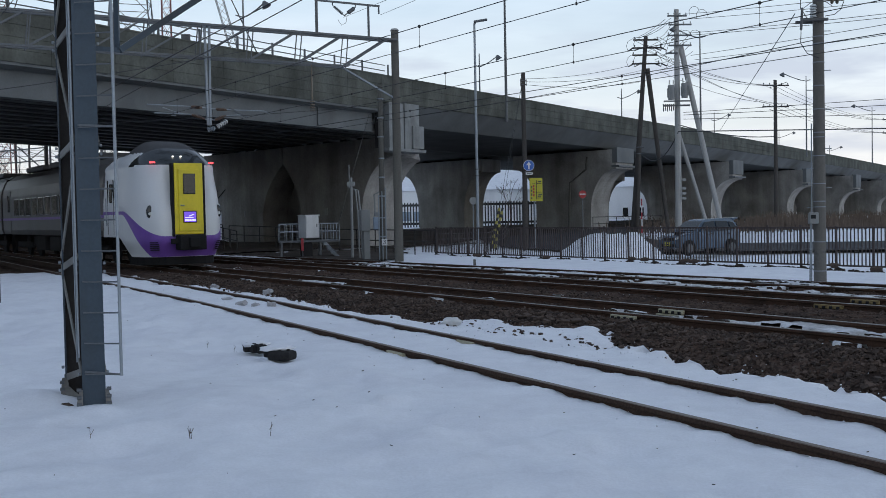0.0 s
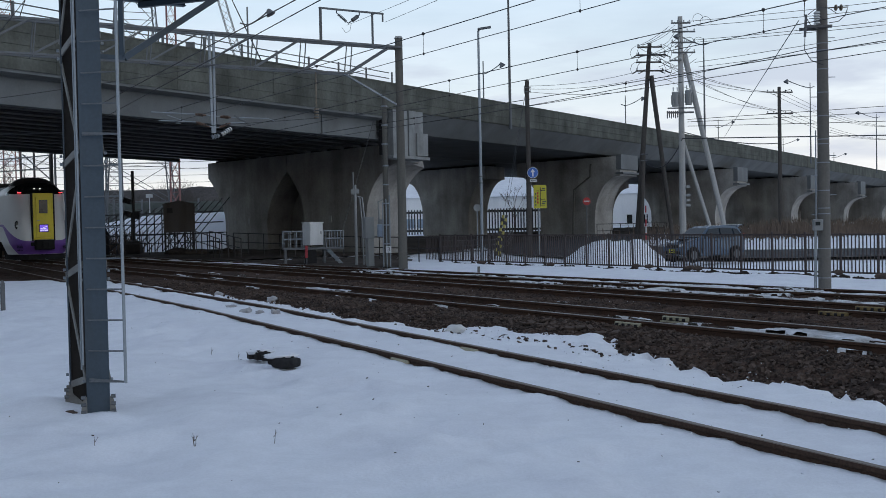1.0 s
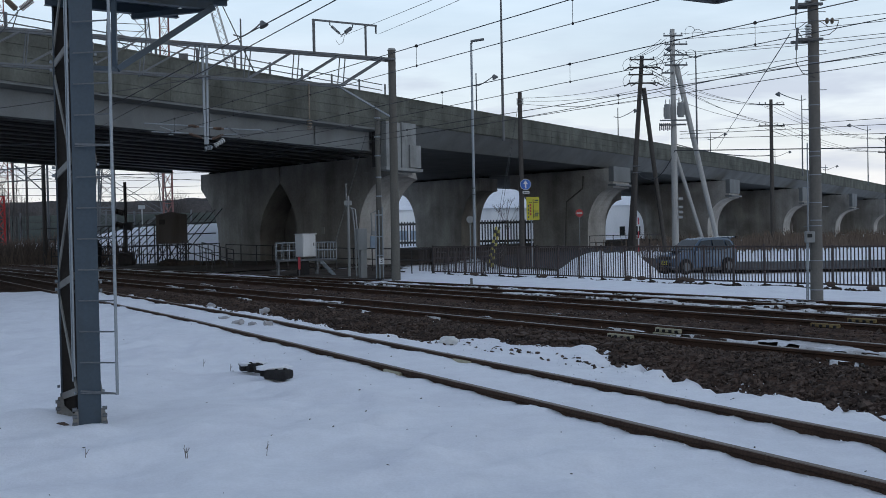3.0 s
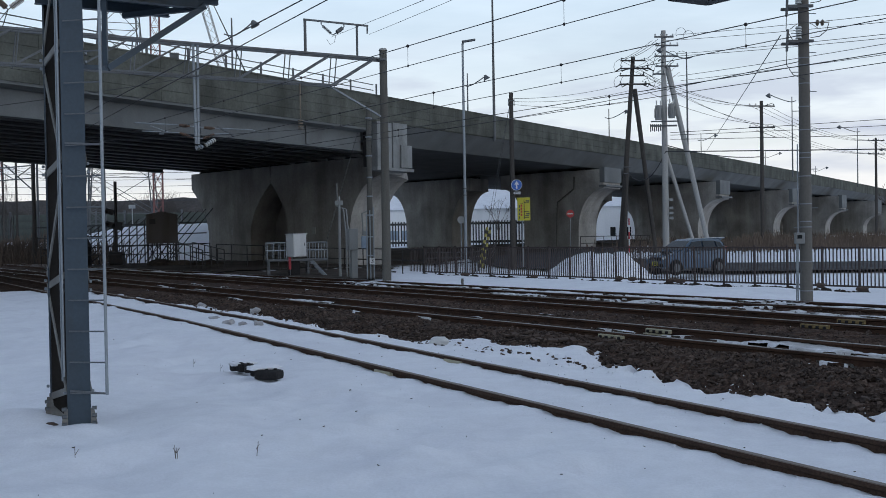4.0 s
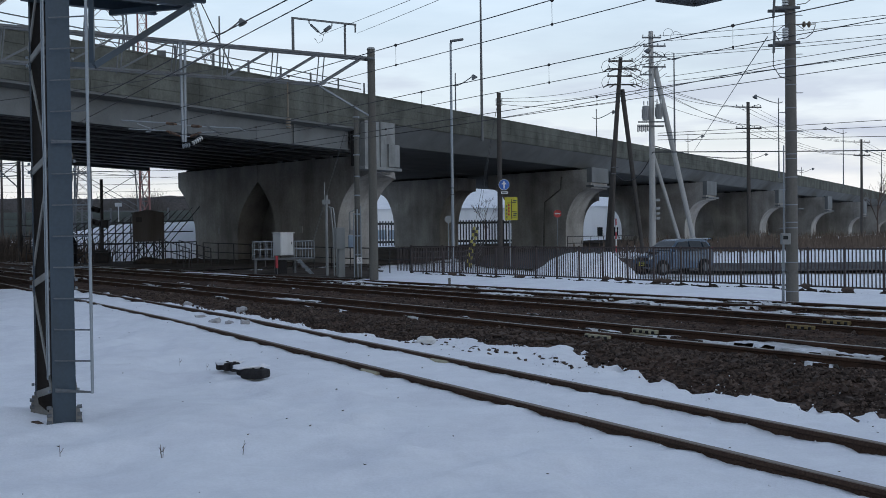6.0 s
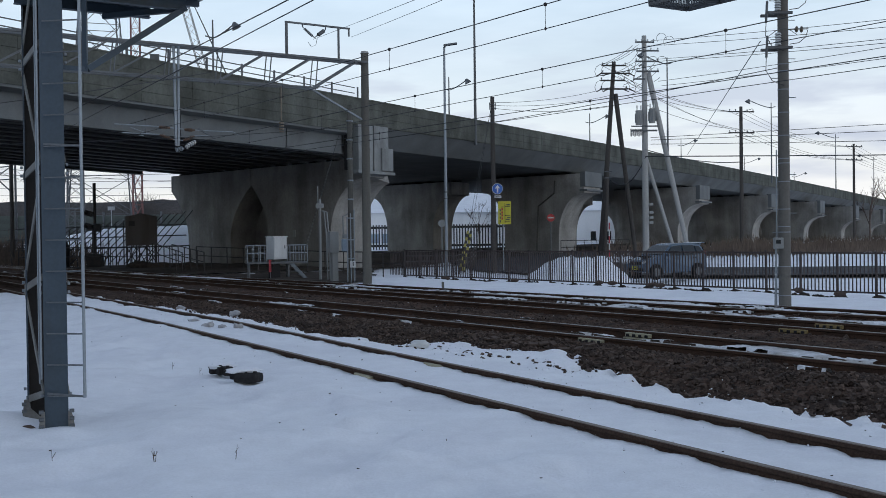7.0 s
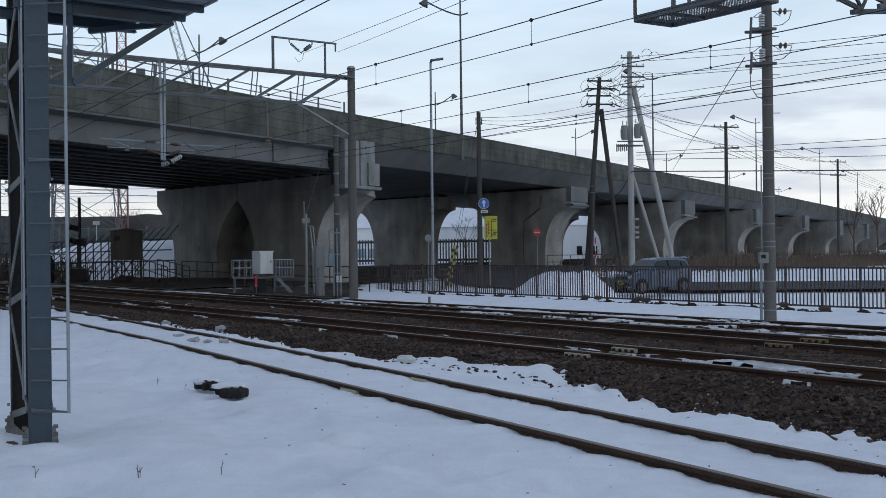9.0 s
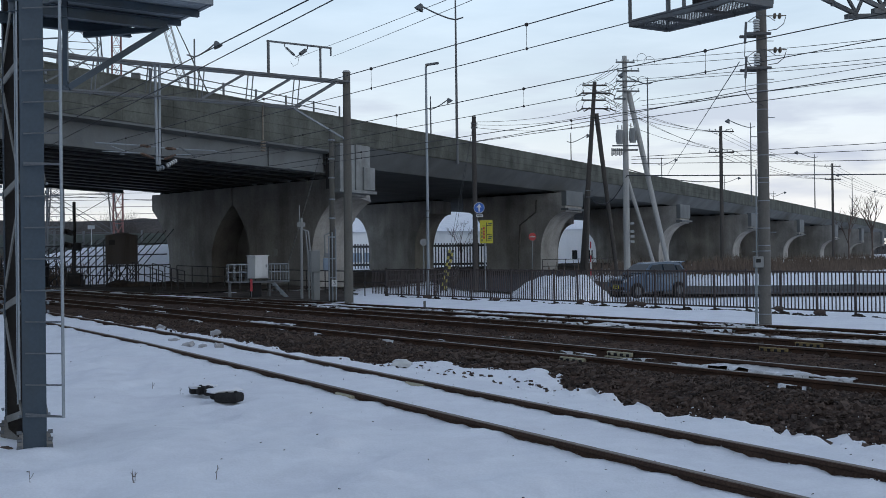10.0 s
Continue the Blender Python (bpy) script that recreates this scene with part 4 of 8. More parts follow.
    for x in (-0.2, 0.05):
        bm = B()
        ell(bm, (x, 0.72, 3.42), (0.03, 0.05, 0.025))
        part("cab_lamp", bm, WHITE_GLOW, first, "lit cab lamp")
    bm = B()
    ys_ = [0.0, 0.1, 0.3, 0.6, 1.0, 1.5]
    side_ = [(half_width(y) - 0.12, y + 0.3) for y in ys_]
    prism(bm, side_ + [(-x, y) for x, y in side_[::-1]], 0.1, 0.42)
    part("skirt", bm, RUBBER, first, "black lower skirt")

    def body(y0, y1, parent, lead):
        out = [(-1.36, 0.95), (-1.42, 1.15), (-1.43, 2.6), (-1.38, 2.95), (-1.2, 3.35), (-0.8, 3.62), (0, 3.72), (0.8, 3.62), (1.2, 3.35), (1.38, 2.95), (1.43, 2.6), (1.42, 1.15), (1.36, 0.95)]
        bm = B()
        prism(bm, out, y0, y1, "y")
        part("car_body", bm, TRAIN_STEEL, parent, "stainless grey ribbed car body")
        ln = y1 - y0
        for x in (-1, 1):
            bm = B()
            box(bm, (x * 1.432, (y0 + y1) / 2, 1.62), (0.02, ln, 0.10))
            part("stripe", bm, TRAIN_PURPLE, parent)
            for k in range(10):
                bm = B()
                y = y0 + 3.2 + k * (ln - 6.2) / 9
                box(bm, (x * 1.425, y, 2.12), (0.03, 0.86, 0.74), None, 0.03)
                part("window", bm, DARK_GLASS, parent)
            for y in (y0 + 1.4, y1 - 1.4):
                bm = B()
                box(bm, (x * 1.425, y, 1.95), (0.025, 0.85, 1.85), None, 0.02)
                d = part("side_door", bm, TRAIN_STEEL if not (lead and y < y0 + 3) else RUBBER, parent)
                bm = B()
                box(bm, (x * 1.437, y, 2.3), (0.02, 0.35, 0.75), None, 0.03)
                part("pane", bm, DARK_GLASS, d)
        for y in (y0 + 2.6, y1 - 2.6):
            bm = B()
            for yy in (-1.05, 1.05):
                for x in (-0.56, 0.56):
                    tube(bm, (x - 0.06, y + yy, 0.43), (x + 0.06, y + yy, 0.43), 0.43, n=20)
            for x in (-0.95, 0.95):
                box(bm, (x, y, 0.5), (0.14, 3.1, 0.25), None, 0.03)
            part("bogie", bm, DARK, parent, "grimy black bogie")
        for k in range(5):
            bm = B()
            box(bm, (-0.75 if k % 2 else 0.75, y0 + 6 + k * (ln - 12) / 4, 0.62), (1.2, 1.6, 0.55), None, 0.03)
            part("underfloor_box", bm, DARK, parent)
            bm = B()
            box(bm, (0, y0 + 6.5 + k * (ln - 12) / 4, 0.7), (2.3, 1.0, 0.4), None, 0.03)
            part("underfloor_box", bm, DARK, parent)
        bm = B()
        for k in range(3):
            box(bm, (0, y0 + 4 + k * (ln - 8) / 2, 3.78), (1.7, 3.2, 0.22), None, 0.06)
        part("roof_unit", bm, ROOF_BLACK, parent)

    body(4.15, 20.9, first, True)
    for k in range(1, 4):
        c = new("car")
        c.parent = tr
        body(k * 21.3, k * 21.3 + 20.7, c, False)
        bm = B()
        box(bm, (0, k * 21.3 - 0.2, 2.2), (2.3, 0.5, 2.5))
        part("gangway", bm, RUBBER, c)
    return tr


TRAIN = build_train()


# ------------------------------------------------------------ near mast with ladder and platform
def build_mast():
    c1, c2 = Vector((-3.46, 9.9, 0)), Vector((-3.14, 9.42, 0))
    d = (c2 - c1).normalized()
    across = Vector((-d.y, d.x, 0))
    m = thing("gantry_mast", "blue-grey twin-column steel gantry mast standing in snow", "mast")
    top = 9.0
    bm = B()
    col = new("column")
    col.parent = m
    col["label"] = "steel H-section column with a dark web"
    fx = Vector((1.0, 0.33, 0)).normalized()
    for sgn in (-1, 1):
        box(bm, c1 + fx * sgn * 0.09 + Vector((0, 0, top / 2 - 0.25)), (0.014, 0.2, top + 0.5), turn(18.3))
        part("flange", bm, MAST_PAINT, col)
        bm = B()
    # the web's dark colour paints in the shade between the flanges
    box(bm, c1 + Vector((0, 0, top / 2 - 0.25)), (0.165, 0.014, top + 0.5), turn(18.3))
    part("web", bm, WEB_SHADE, col, "dark brown web with the recess's shade in its colour")
    bm = B()
    h_beam(bm, c2 + Vector((0, 0, -0.5)), c2 + Vector((0, 0, top)), 0.195, 0.17, 0.012, (-0.316, 0.949, 0))
    part("column", bm, MAST_PAINT, m, "steel H-section column")
    bm = B()
    z, k = 0.05, 0
    off = across * -0.105
    while z < top - 0.5:
        for o in (off, -off):
            bm = B()
            bar(bm, c1 + o + Vector((0, 0, z)), c2 + o + Vector((0, 0, z + 0.12)), 0.012, 0.06)
            part("lacing_bar", bm, LACING, m, "pale riveted lacing bar")
            a, b = (c1, c2) if k % 2 else (c2, c1)
            bm = B()
            bar(bm, a + o + Vector((0, 0, z + 0.1)), b + o + Vector((0, 0, z + 1.0)), 0.012, 0.045)
            part("lacing_bar", bm, LACING, m, "pale riveted lacing bar")
        z += 1.02
        k += 1
    side, out = Vector((0.949, 0.316, 0)), Vector((0.316, -0.949, 0))      # across the faces, and out of them
    for c in (c1, c2):
        bm = B()
        box(bm, c + Vector((0, 0, -0.17)), (0.36, 0.36, 0.04), turn(18.3), 0.004)
        part("base_plate", bm, GALV_DARK, m)
        for sg in (-1, 1):
            bm = B()
            pm_ = Matrix.Translation(c + out * 0.11) @ turn(18.3)
            prism(bm, [(sg * 0.125, 0.06), (sg * 0.075, 0.06), (sg * 0.07, -0.02), (-sg * 0.05, -0.14), (-sg * 0.04, -0.19), (sg * 0.15, -0.19)] if (c is c1 and sg < 0)
                  else [(sg * 0.12, 0.02), (sg * 0.095, 0.02), (sg * 0.095, -0.19), (sg * 0.16, -0.19), (sg * 0.14, -0.06)], -0.006, 0.006, "y", pm_)
            part("gusset", bm, LACING, m, "pale bolted foot gusset")
            for z in (0.02, -0.045, -0.11):
                bm = B()
                b_ = c + side * sg * 0.115 + out * 0.12 + Vector((0, 0, z))
                tube(bm, b_ - side * sg * 0.01, b_ + side * sg * 0.03, 0.017, n=6)
                part("bolt", bm, GALV_DARK, m)
    bm = B()
    for z in [0.15 + 0.075 * i for i in range(110)]:
        if z % 1.02 < 0.16:
            for o in (off, -off):
                for c in (c1, c2):
                    bm = B()
                    tube(bm, c + o * 1.05 + Vector((0, 0, z)), c + o * 1.25 + Vector((0, 0, z)), 0.014, n=6)
                    part("bolt", bm, GALV, m)
    # conduit up the column
    bm = B()
    q = c2 - across * 0.12 - d * 0.06
    tube(bm, q + Vector((0, 0, 0.25)), q + Vector((0, 0, top)), 0.011, n=6)
    part("conduit", bm, GALV, m)
    bm = B()
    q = c2 - side * 0.118 + out * 0.07
    tube(bm, q + Vector((0, 0, 0.3)), q + Vector((0, 0, top)), 0.009, n=6)
    part("conduit", bm, GALV, m)
    # platform over the track side, with brackets
    r = Vector((NX, NY, 0))
    f = Vector((AX, AY, 0))
    o = c2 + Vector((0.1, 0.05, 0))
    up = lambda z: Vector((0, 0, z))
    for yk, x1 in ((0.0, 1.12), (0.5, 0.95)):
        bm = B()
        h_beam(bm, o + f * yk + r * -0.3 + up(3.7), o + f * yk + r * x1 + up(3.7), 0.075, 0.1, 0.008, (0, 0, 1))
        part("bracket_beam", bm, MAST_PAINT, m)
    bm = B()
    bar(bm, o + r * 0.2 + up(3.03), o + r * 1.12 + up(3.68), 0.055, 0.055)
    part("strut", bm, MAST_PAINT, m)
    bm = B()
    bar(bm, o + f * 0.5 + r * 0.5 + up(3.62), o + f * 0.02 + r * 1.05 + up(3.66), 0.05, 0.05)
    part("cross_tie", bm, MAST_PAINT, m)
    dk = new("deck")
    dk.parent = m
    dk["label"] = "ribbed steel platform deck, rust-stained"
    ribs = B()
    box(ribs, (0, 0, 0), (1.24, 0.066, 0.025), None, 0.005)
    rib = mesh_of(ribs, "deck_board", GALV)
    for i in range(16):
        piece("deck_board", rib, dk, Matrix.Translation(o + r * 0.72 + f * (-0.46 + 0.073 * i) + up(3.84)) @ Matrix.Rotation(math.atan2(r.y, r.x), 4, "Z"))
    for a, b in (((0.1, -0.5), (1.35, -0.5)), ((1.35, -0.5), (1.35, 0.68)), ((1.35, 0.68), (0.1, 0.68)), ((0.1, 0.68), (0.1, -0.5))):
        bm = B()
        bar(bm, o + r * a[0] + f * a[1] + up(3.86), o + r * b[0] + f * b[1] + up(3.86), 0.04, 0.09)
        part("edge_frame", bm, GALV, m)
    for yk in (-0.2, 0.25):
        bm = B()
        bar(bm, o + r * 0.1 + f * yk + up(3.79), o + r * 1.35 + f * yk + up(3.79), 0.05, 0.06)
        part("deck_bearer", bm, MAST_PAINT, m)
    for xk in (0.1, 0.75, 1.35):
        for yk in (-0.5, 0.68):
            bm = B()
            tube(bm, o + f * yk + r * xk + up(3.88), o + f * yk + r * xk + up(4.95), 0.02)
            part("guard_post", bm, GALV, m)
    for zz in (4.4, 4.95):
        for yk in (-0.5, 0.68):
            bm = B()
            tube(bm, o + f * yk + r * 0.1 + up(zz), o + f * yk + r * 1.35 + up(zz), 0.018)
            part("guard_rail", bm, GALV, m)
    bm = B()
    bar(bm, o + r * 0.18 + Vector((0, 0, 3.03)), o + r * 0.18 + Vector((0, 0, 3.8)), 0.042, 0.042)
    bar(bm, c2 + Vector((0, 0, 3.03)), o + r * 0.2 + Vector((0, 0, 3.03)), 0.04, 0.04)
    part("hanger", bm, MAST_PAINT, m)
    # ladder
    lad = new("ladder")
    lad.parent = m
    lad["label"] = "narrow galvanised ladder"
    l0 = Vector((-2.83, 9.22, 0))
    bm = B()
    tube(bm, l0 + Vector((0, 0, 0.15)), l0 + Vector((0, 0, 3.85)), 0.014, n=6)
    part("stile", bm, GALV, lad)
    k0 = c2 - across * 0.1 + d * 0.1
    rung = 0
    for i in range(14):
        z = 0.16 + i * 0.27
        bm = B()
        tube(bm, k0 + Vector((0, 0, z)), l0 + Vector((0, 0, z)), 0.007, n=6)
        part("rung", bm, GALV_DARK, lad)
    for z in (0.16, 2.32):
        bm = B()
        bar(bm, k0 + Vector((0, 0, z + 0.02)), l0 + Vector((0, 0, z)), 0.014, 0.016)
        part("stay", bm, GALV_DARK, lad)
    return m


build_mast()


# ------------------------------------------------------------ catenary portal behind the tracks
def build_portal():
    foot, end = Vector((-1.62, 38.5, 0)), Vector((-14.5, 30.6, 0))
    d = (end - foot).normalized()
    p = thing("catenary_portal", "lattice catenary beam on a round concrete pole", "catenary portal")
    bm = B()
    tube(bm, foot + Vector((0, 0, -0.5)), foot + Vector((0, 0, 8.15)), 0.165, 0.135, n=20)
    part("pole", bm, CONC_POLE, p, "tapered spun-concrete pole", smooth=False)
    bm = B()
    tube(bm, foot + Vector((0, 0, 8.15)), foot + Vector((0, 0, 8.22)), 0.16, 0.12, n=20)
    part("cap", bm, CONC_PALE, p)
    L = (end - foot).length
    nrm = Vector((-d.y, d.x, 0))
    zt, zb = 7.8, 6.75
    slope = 0.0
    for o in (-0.22, 0.22):
        bm = B()
        bar(bm, foot + nrm * o + Vector((0, 0, zt)), foot + d * L + nrm * o + Vector((0, 0, zt)), 0.07, 0.07)
        part("top_chord", bm, GALV_DARK, p)
        bm = B()
        bar(bm, foot + nrm * o + d * 2.0 + Vector((0, 0, zb)), foot + d * L + nrm * o + Vector((0, 0, zb)), 0.06, 0.06)
        part("bottom_chord", bm, GALV_DARK, p)
    bm = B()
    k = 0
    x = 0.4
    while x < L - 1.8:
        for o in (-0.22, 0.22):
            bm = B()
            bar(bm, foot + d * x + nrm * o + Vector((0, 0, zt)), foot + d * (x + 1.7) + nrm * o + Vector((0, 0, zb)), 0.05, 0.05)
            part("diagonal", bm, GALV_DARK, p)
            bm = B()
            tube(bm, foot + d * (x + 1.7) + nrm * o + Vector((0, 0, zb - 0.08)), foot + d * (x + 1.7 - 0.12) + nrm * o + Vector((0, 0, zt)), 0.022, n=6)
            part("upright", bm, GALV_DARK, p)
        bm = B()
        tube(bm, foot + d * x - nrm * 0.22 + Vector((0, 0, zt)), foot + d * x + nrm * 0.22 + Vector((0, 0, zt)), 0.02, n=6)
        part("tie", bm, GALV_DARK, p)
        x += 1.75
    bm = B()
    bar(bm, foot + Vector((0, 0, 5.7)), foot + d * 2.2 + Vector((0, 0, zb)), 0.06, 0.06)
    part("knee_brace", bm, GALV, p)
    # drop arm over the track, with insulators
    hx = 7.0
    h = foot + d * hx
    bm = B()
    for o in (-0.13, 0.13):
        bar(bm, h + d * o * 0.6 + Vector((0, 0, zt + 0.06)), h + d * o * 0.3 + Vector((0, 0, 4.56)), 0.07, 0.07)
    part("drop_arm", bm, GALV, p, "tapering galvanised drop arm")
    at = lambda u, z: h + d * u + Vector((0, 0, z))
    for u0, z0, u1, z1 in ((0.61, 5.15, 0.24, 5.13), (-0.23, 5.1, -0.6, 5.09), (0.59, 4.9, 0.14, 4.76), (-0.19, 4.74, -0.58, 4.9)):
        a, b = at(u0, z0), at(u1, z1)
        bm = B()
        tube(bm, a, b, 0.03, n=10)
        for k in range(8):
            f = 0.12 + 0.1 * k
            rr = 0.058 if 0 < k < 7 else 0.045
            tube(bm, a.lerp(b, f - 0.035), a.lerp(b, f + 0.035), rr, rr * 0.8, n=12)
        part("insulator", bm, INSUL_BROWN, p, "long brown ribbed rod insulator")
    for u0, z0, u1, z1, rr in ((2.03, 5.17, 0.61, 5.15, 0.024), (1.8, 4.91, 0.83, 4.9, 0.02), (1.53, 5.09, 0.89, 4.89, 0.016), (1.25, 4.84, 1.1, 4.84, 0.02),
                               (0.83, 4.9, 0.59, 4.9, 0.02), (-0.6, 5.09, -1.93, 5.09, 0.022), (-0.58, 4.9, -1.1, 4.93, 0.02), (-1.93, 5.09, -2.15, 5.0, 0.016),
                               (0.24, 5.13, -0.23, 5.1, 0.022), (0.14, 4.76, -0.19, 4.74, 0.02)):
        bm = B()
        tube(bm, at(u0, z0), at(u1, z1), rr)
        part("cantilever_tube", bm, GALV, p, "galvanised cantilever tube")
    bm = B()
    bar(bm, at(-0.71, 5.15), at(-1.31, 4.85), 0.05, 0.05)
    part("steady_arm", bm, GALV_DARK, p)
    for a, b, n_, mm in ((at(0.06, 4.42), at(-0.2, 4.48), 3, GALV), (at(-0.28, 4.52), at(-0.62, 4.73), 5, CERAMIC)):
        bm = B()
        tube(bm, a, b, 0.03, n=8)
        for k in range(n_):
            f = (k + 0.5) / n_
            tube(bm, a.lerp(b, f - 0.3 / n_), a.lerp(b, f + 0.3 / n_), 0.085, 0.06, n=14)
        part("disc_insulator", bm, mm, p, "white disc insulators" if mm is CERAMIC else "")
    # upright frame on the beam for the feeder wire
    g0, g1, zt2 = foot + d * 1.05, foot + d * 3.07, 8.98
    bm = B()
    tube(bm, g0 + Vector((0, 0, zt)), g0 + Vector((0, 0, zt2)), 0.04)
    tube(bm, g1 + Vector((0, 0, zt)), g1 + Vector((0, 0, zt2)), 0.05)
    bar(bm, foot + d * 0.6 + Vector((0, 0, zt2)), g1 + d * 0.05 + Vector((0, 0, zt2)), 0.06, 0.06)
    tube(bm, foot + d * 0.63 + Vector((0, 0, zt2)), foot + d * 0.63 + Vector((0, 0, zt2 - 0.28)), 0.03)
    part("feeder_frame", bm, GALV_DARK, p)
    bm = B()
    vb, vl, vr = foot + d * 2.0 + Vector((0, 0, zt2 - 0.45)), foot + d * 2.45 + Vector((0, 0, zt2 - 0.12)), foot + d * 1.56 + Vector((0, 0, zt2 - 0.12))
    tube(bm, vl + Vector((0, 0, 0.12)), vl, 0.02)
    tube(bm, vl, vb, 0.015)
    for k in range(8):
        tube(bm, vl.lerp(vb, 0.15 + 0.09 * k), vl.lerp(vb, 0.19 + 0.09 * k), 0.05, n=10)
    part("string_insulator", bm, GALV_DARK, p)
    bm = B()
    tube(bm, vr + Vector((0, 0, 0.12)), vr, 0.02)
    tube(bm, vr, vb, 0.02)
    tube(bm, vr.lerp(vb, 0.15), vr.lerp(vb, 0.65), 0.07, n=12)
    part("string_insulator", bm, GALV_DARK, p)
    bm = B()
    wire(bm, [vb + Vector((0.1, 0, 0)), vb + Vector((0.05, 0, -0.25)), vb + Vector((-0.1, 0, -0.33)), vb + Vector((-0.22, 0, -0.15))], 0.008)
    part("jumper", bm, WIRE, p)
    # hanging post insulator nearer the pole
    q = foot + d * 3.3
    bm = B()
    tube(bm, q + Vector((0, 0, zb)), q + Vector((0, 0, 5.55)), 0.025)
    for k in range(4):
        tube(bm, q + Vector((0, 0, 5.5 - 0.1 * k)), q + Vector((0, 0, 5.45 - 0.1 * k)), 0.09, n=10)
    part("post_insulator", bm, CERAMIC_BROWN, p)
    return p


build_portal()


# ------------------------------------------------------------ bar fence along the railway
FD = Vector((-0.577, 0.817, 0)).normalized()
F0 = Vector((11.42, 30.88, 0))


def build_fence():
    f = thing("bar_fence", "black-brown steel bar fence on small footings in snow", "fence")
    lo, hi = -8.4, 20.4
    for z in (0.90, -0.2):
        bm = B()
        bar(bm, F0 + FD * lo + Vector((0, 0, z)), F0 + FD * hi + Vector((0, 0, z)), 0.04, 0.05)
        part("rail", bm, BROWN_PAINT, f)
    pm = B()
    box(pm, (0, 0, 0.26), (0.06, 0.06, 1.4), None, 0.008)
    post = mesh_of(pm, "post", BROWN_PAINT)
    pm = B()
    bmesh.ops.create_icosphere(pm, subdivisions=2, radius=1, matrix=Matrix.Diagonal((0.2, 0.17, 0.13, 1)))
    for v in pm.verts:
        v.co += v.normal * 0.05 * noise.noise(v.co * 9)
    foot = mesh_of(pm, "footing", SOIL)
    pm = B()
    box(pm, (0, 0, 0), (0.027, 0.027, 1.1))
    rod = mesh_of(pm, "bar", BROWN_PAINT)
    ang = math.atan2(FD.y, FD.x)
    random.seed(8)
    k = lo
    while k <= hi + 0.01:
        p = F0 + FD * k
        piece("post", post, f, Matrix.Translation(p + Vector((0, 0, random.uniform(-0.02, 0.02)))) @ Matrix.Rotation(ang + random.uniform(-0.03, 0.03), 4, "Z") @ Matrix.Rotation(random.uniform(-0.02, 0.02), 4, "X"))
        piece("footing", foot, f, Matrix.Translation(p + Vector((0.05, -0.06, -0.38))) @ turn(random.uniform(0, 360)))
        for i in range(1, 10):
            piece("bar", rod, f, Matrix.Translation(p + FD * (0.12 * i) + Vector((0, 0, 0.35))) @ Matrix.Rotation(ang, 4, "Z"))
        k += 1.2


build_fence()


def pipe_rail(name, pts, height, label, levels=(1.0, 0.5), gap=1.5, r=0.025, material=None):
    f = thing(name, label, "railing", group="pipe railings")
    material = material or BLACK
    for a, b in zip(pts[:-1], pts[1:]):
        a, b = Vector(a), Vector(b)
        for lv in levels:
            bm = B()
            tube(bm, a + Vector((0, 0, height * lv)), b + Vector((0, 0, height * lv)), r)
            part("rail", bm, material, f)
        n = max(1, round((b - a).length / gap))
        for i in range(n + 1):
            p = a.lerp(b, i / n)
            bm = B()
            tube(bm, p + Vector((0, 0, -0.15)), p + Vector((0, 0, height)), r * 1.1)
            part("post", bm, material, f)
    return f


pipe_rail("pipe_railing", [(-0.35, 47.4, -0.2), (-4.2, 51.5, -0.15), (-9.0, 57.0, 0.0), (-12.2, 60.5, 0.1)], 1.0, "black pipe railing with two rails beside the bridge pier")
pipe_rail("pipe_railing", [(-0.3, 47.6, -0.2), (2.2, 53.0, -0.3), (3.4, 60.0, -0.25), (4.4, 72.0, 0.0)], 0.85, "black guard railing at the road edge", levels=(1.0, 0.7, 0.4), gap=1.2)
pipe_rail("pipe_railing", [(11.0, 78.0, 0.1), (16.5, 80.0, 0.1)], 1.0, "black pipe railing below the bridge", gap=1.8)
pipe_rail("stair_rail", [(-13.0, 58.0, 0.25), (-10.6, 54.5, -0.15)], 1.0, "dark sloping pipe handrail of the steps", gap=0.9)
pipe_rail("stair_rail", [(-13.9, 57.4, 0.35), (-11.6, 54.0, -0.15)], 1.0, "dark sloping pipe handrail of the steps", gap=0.9)


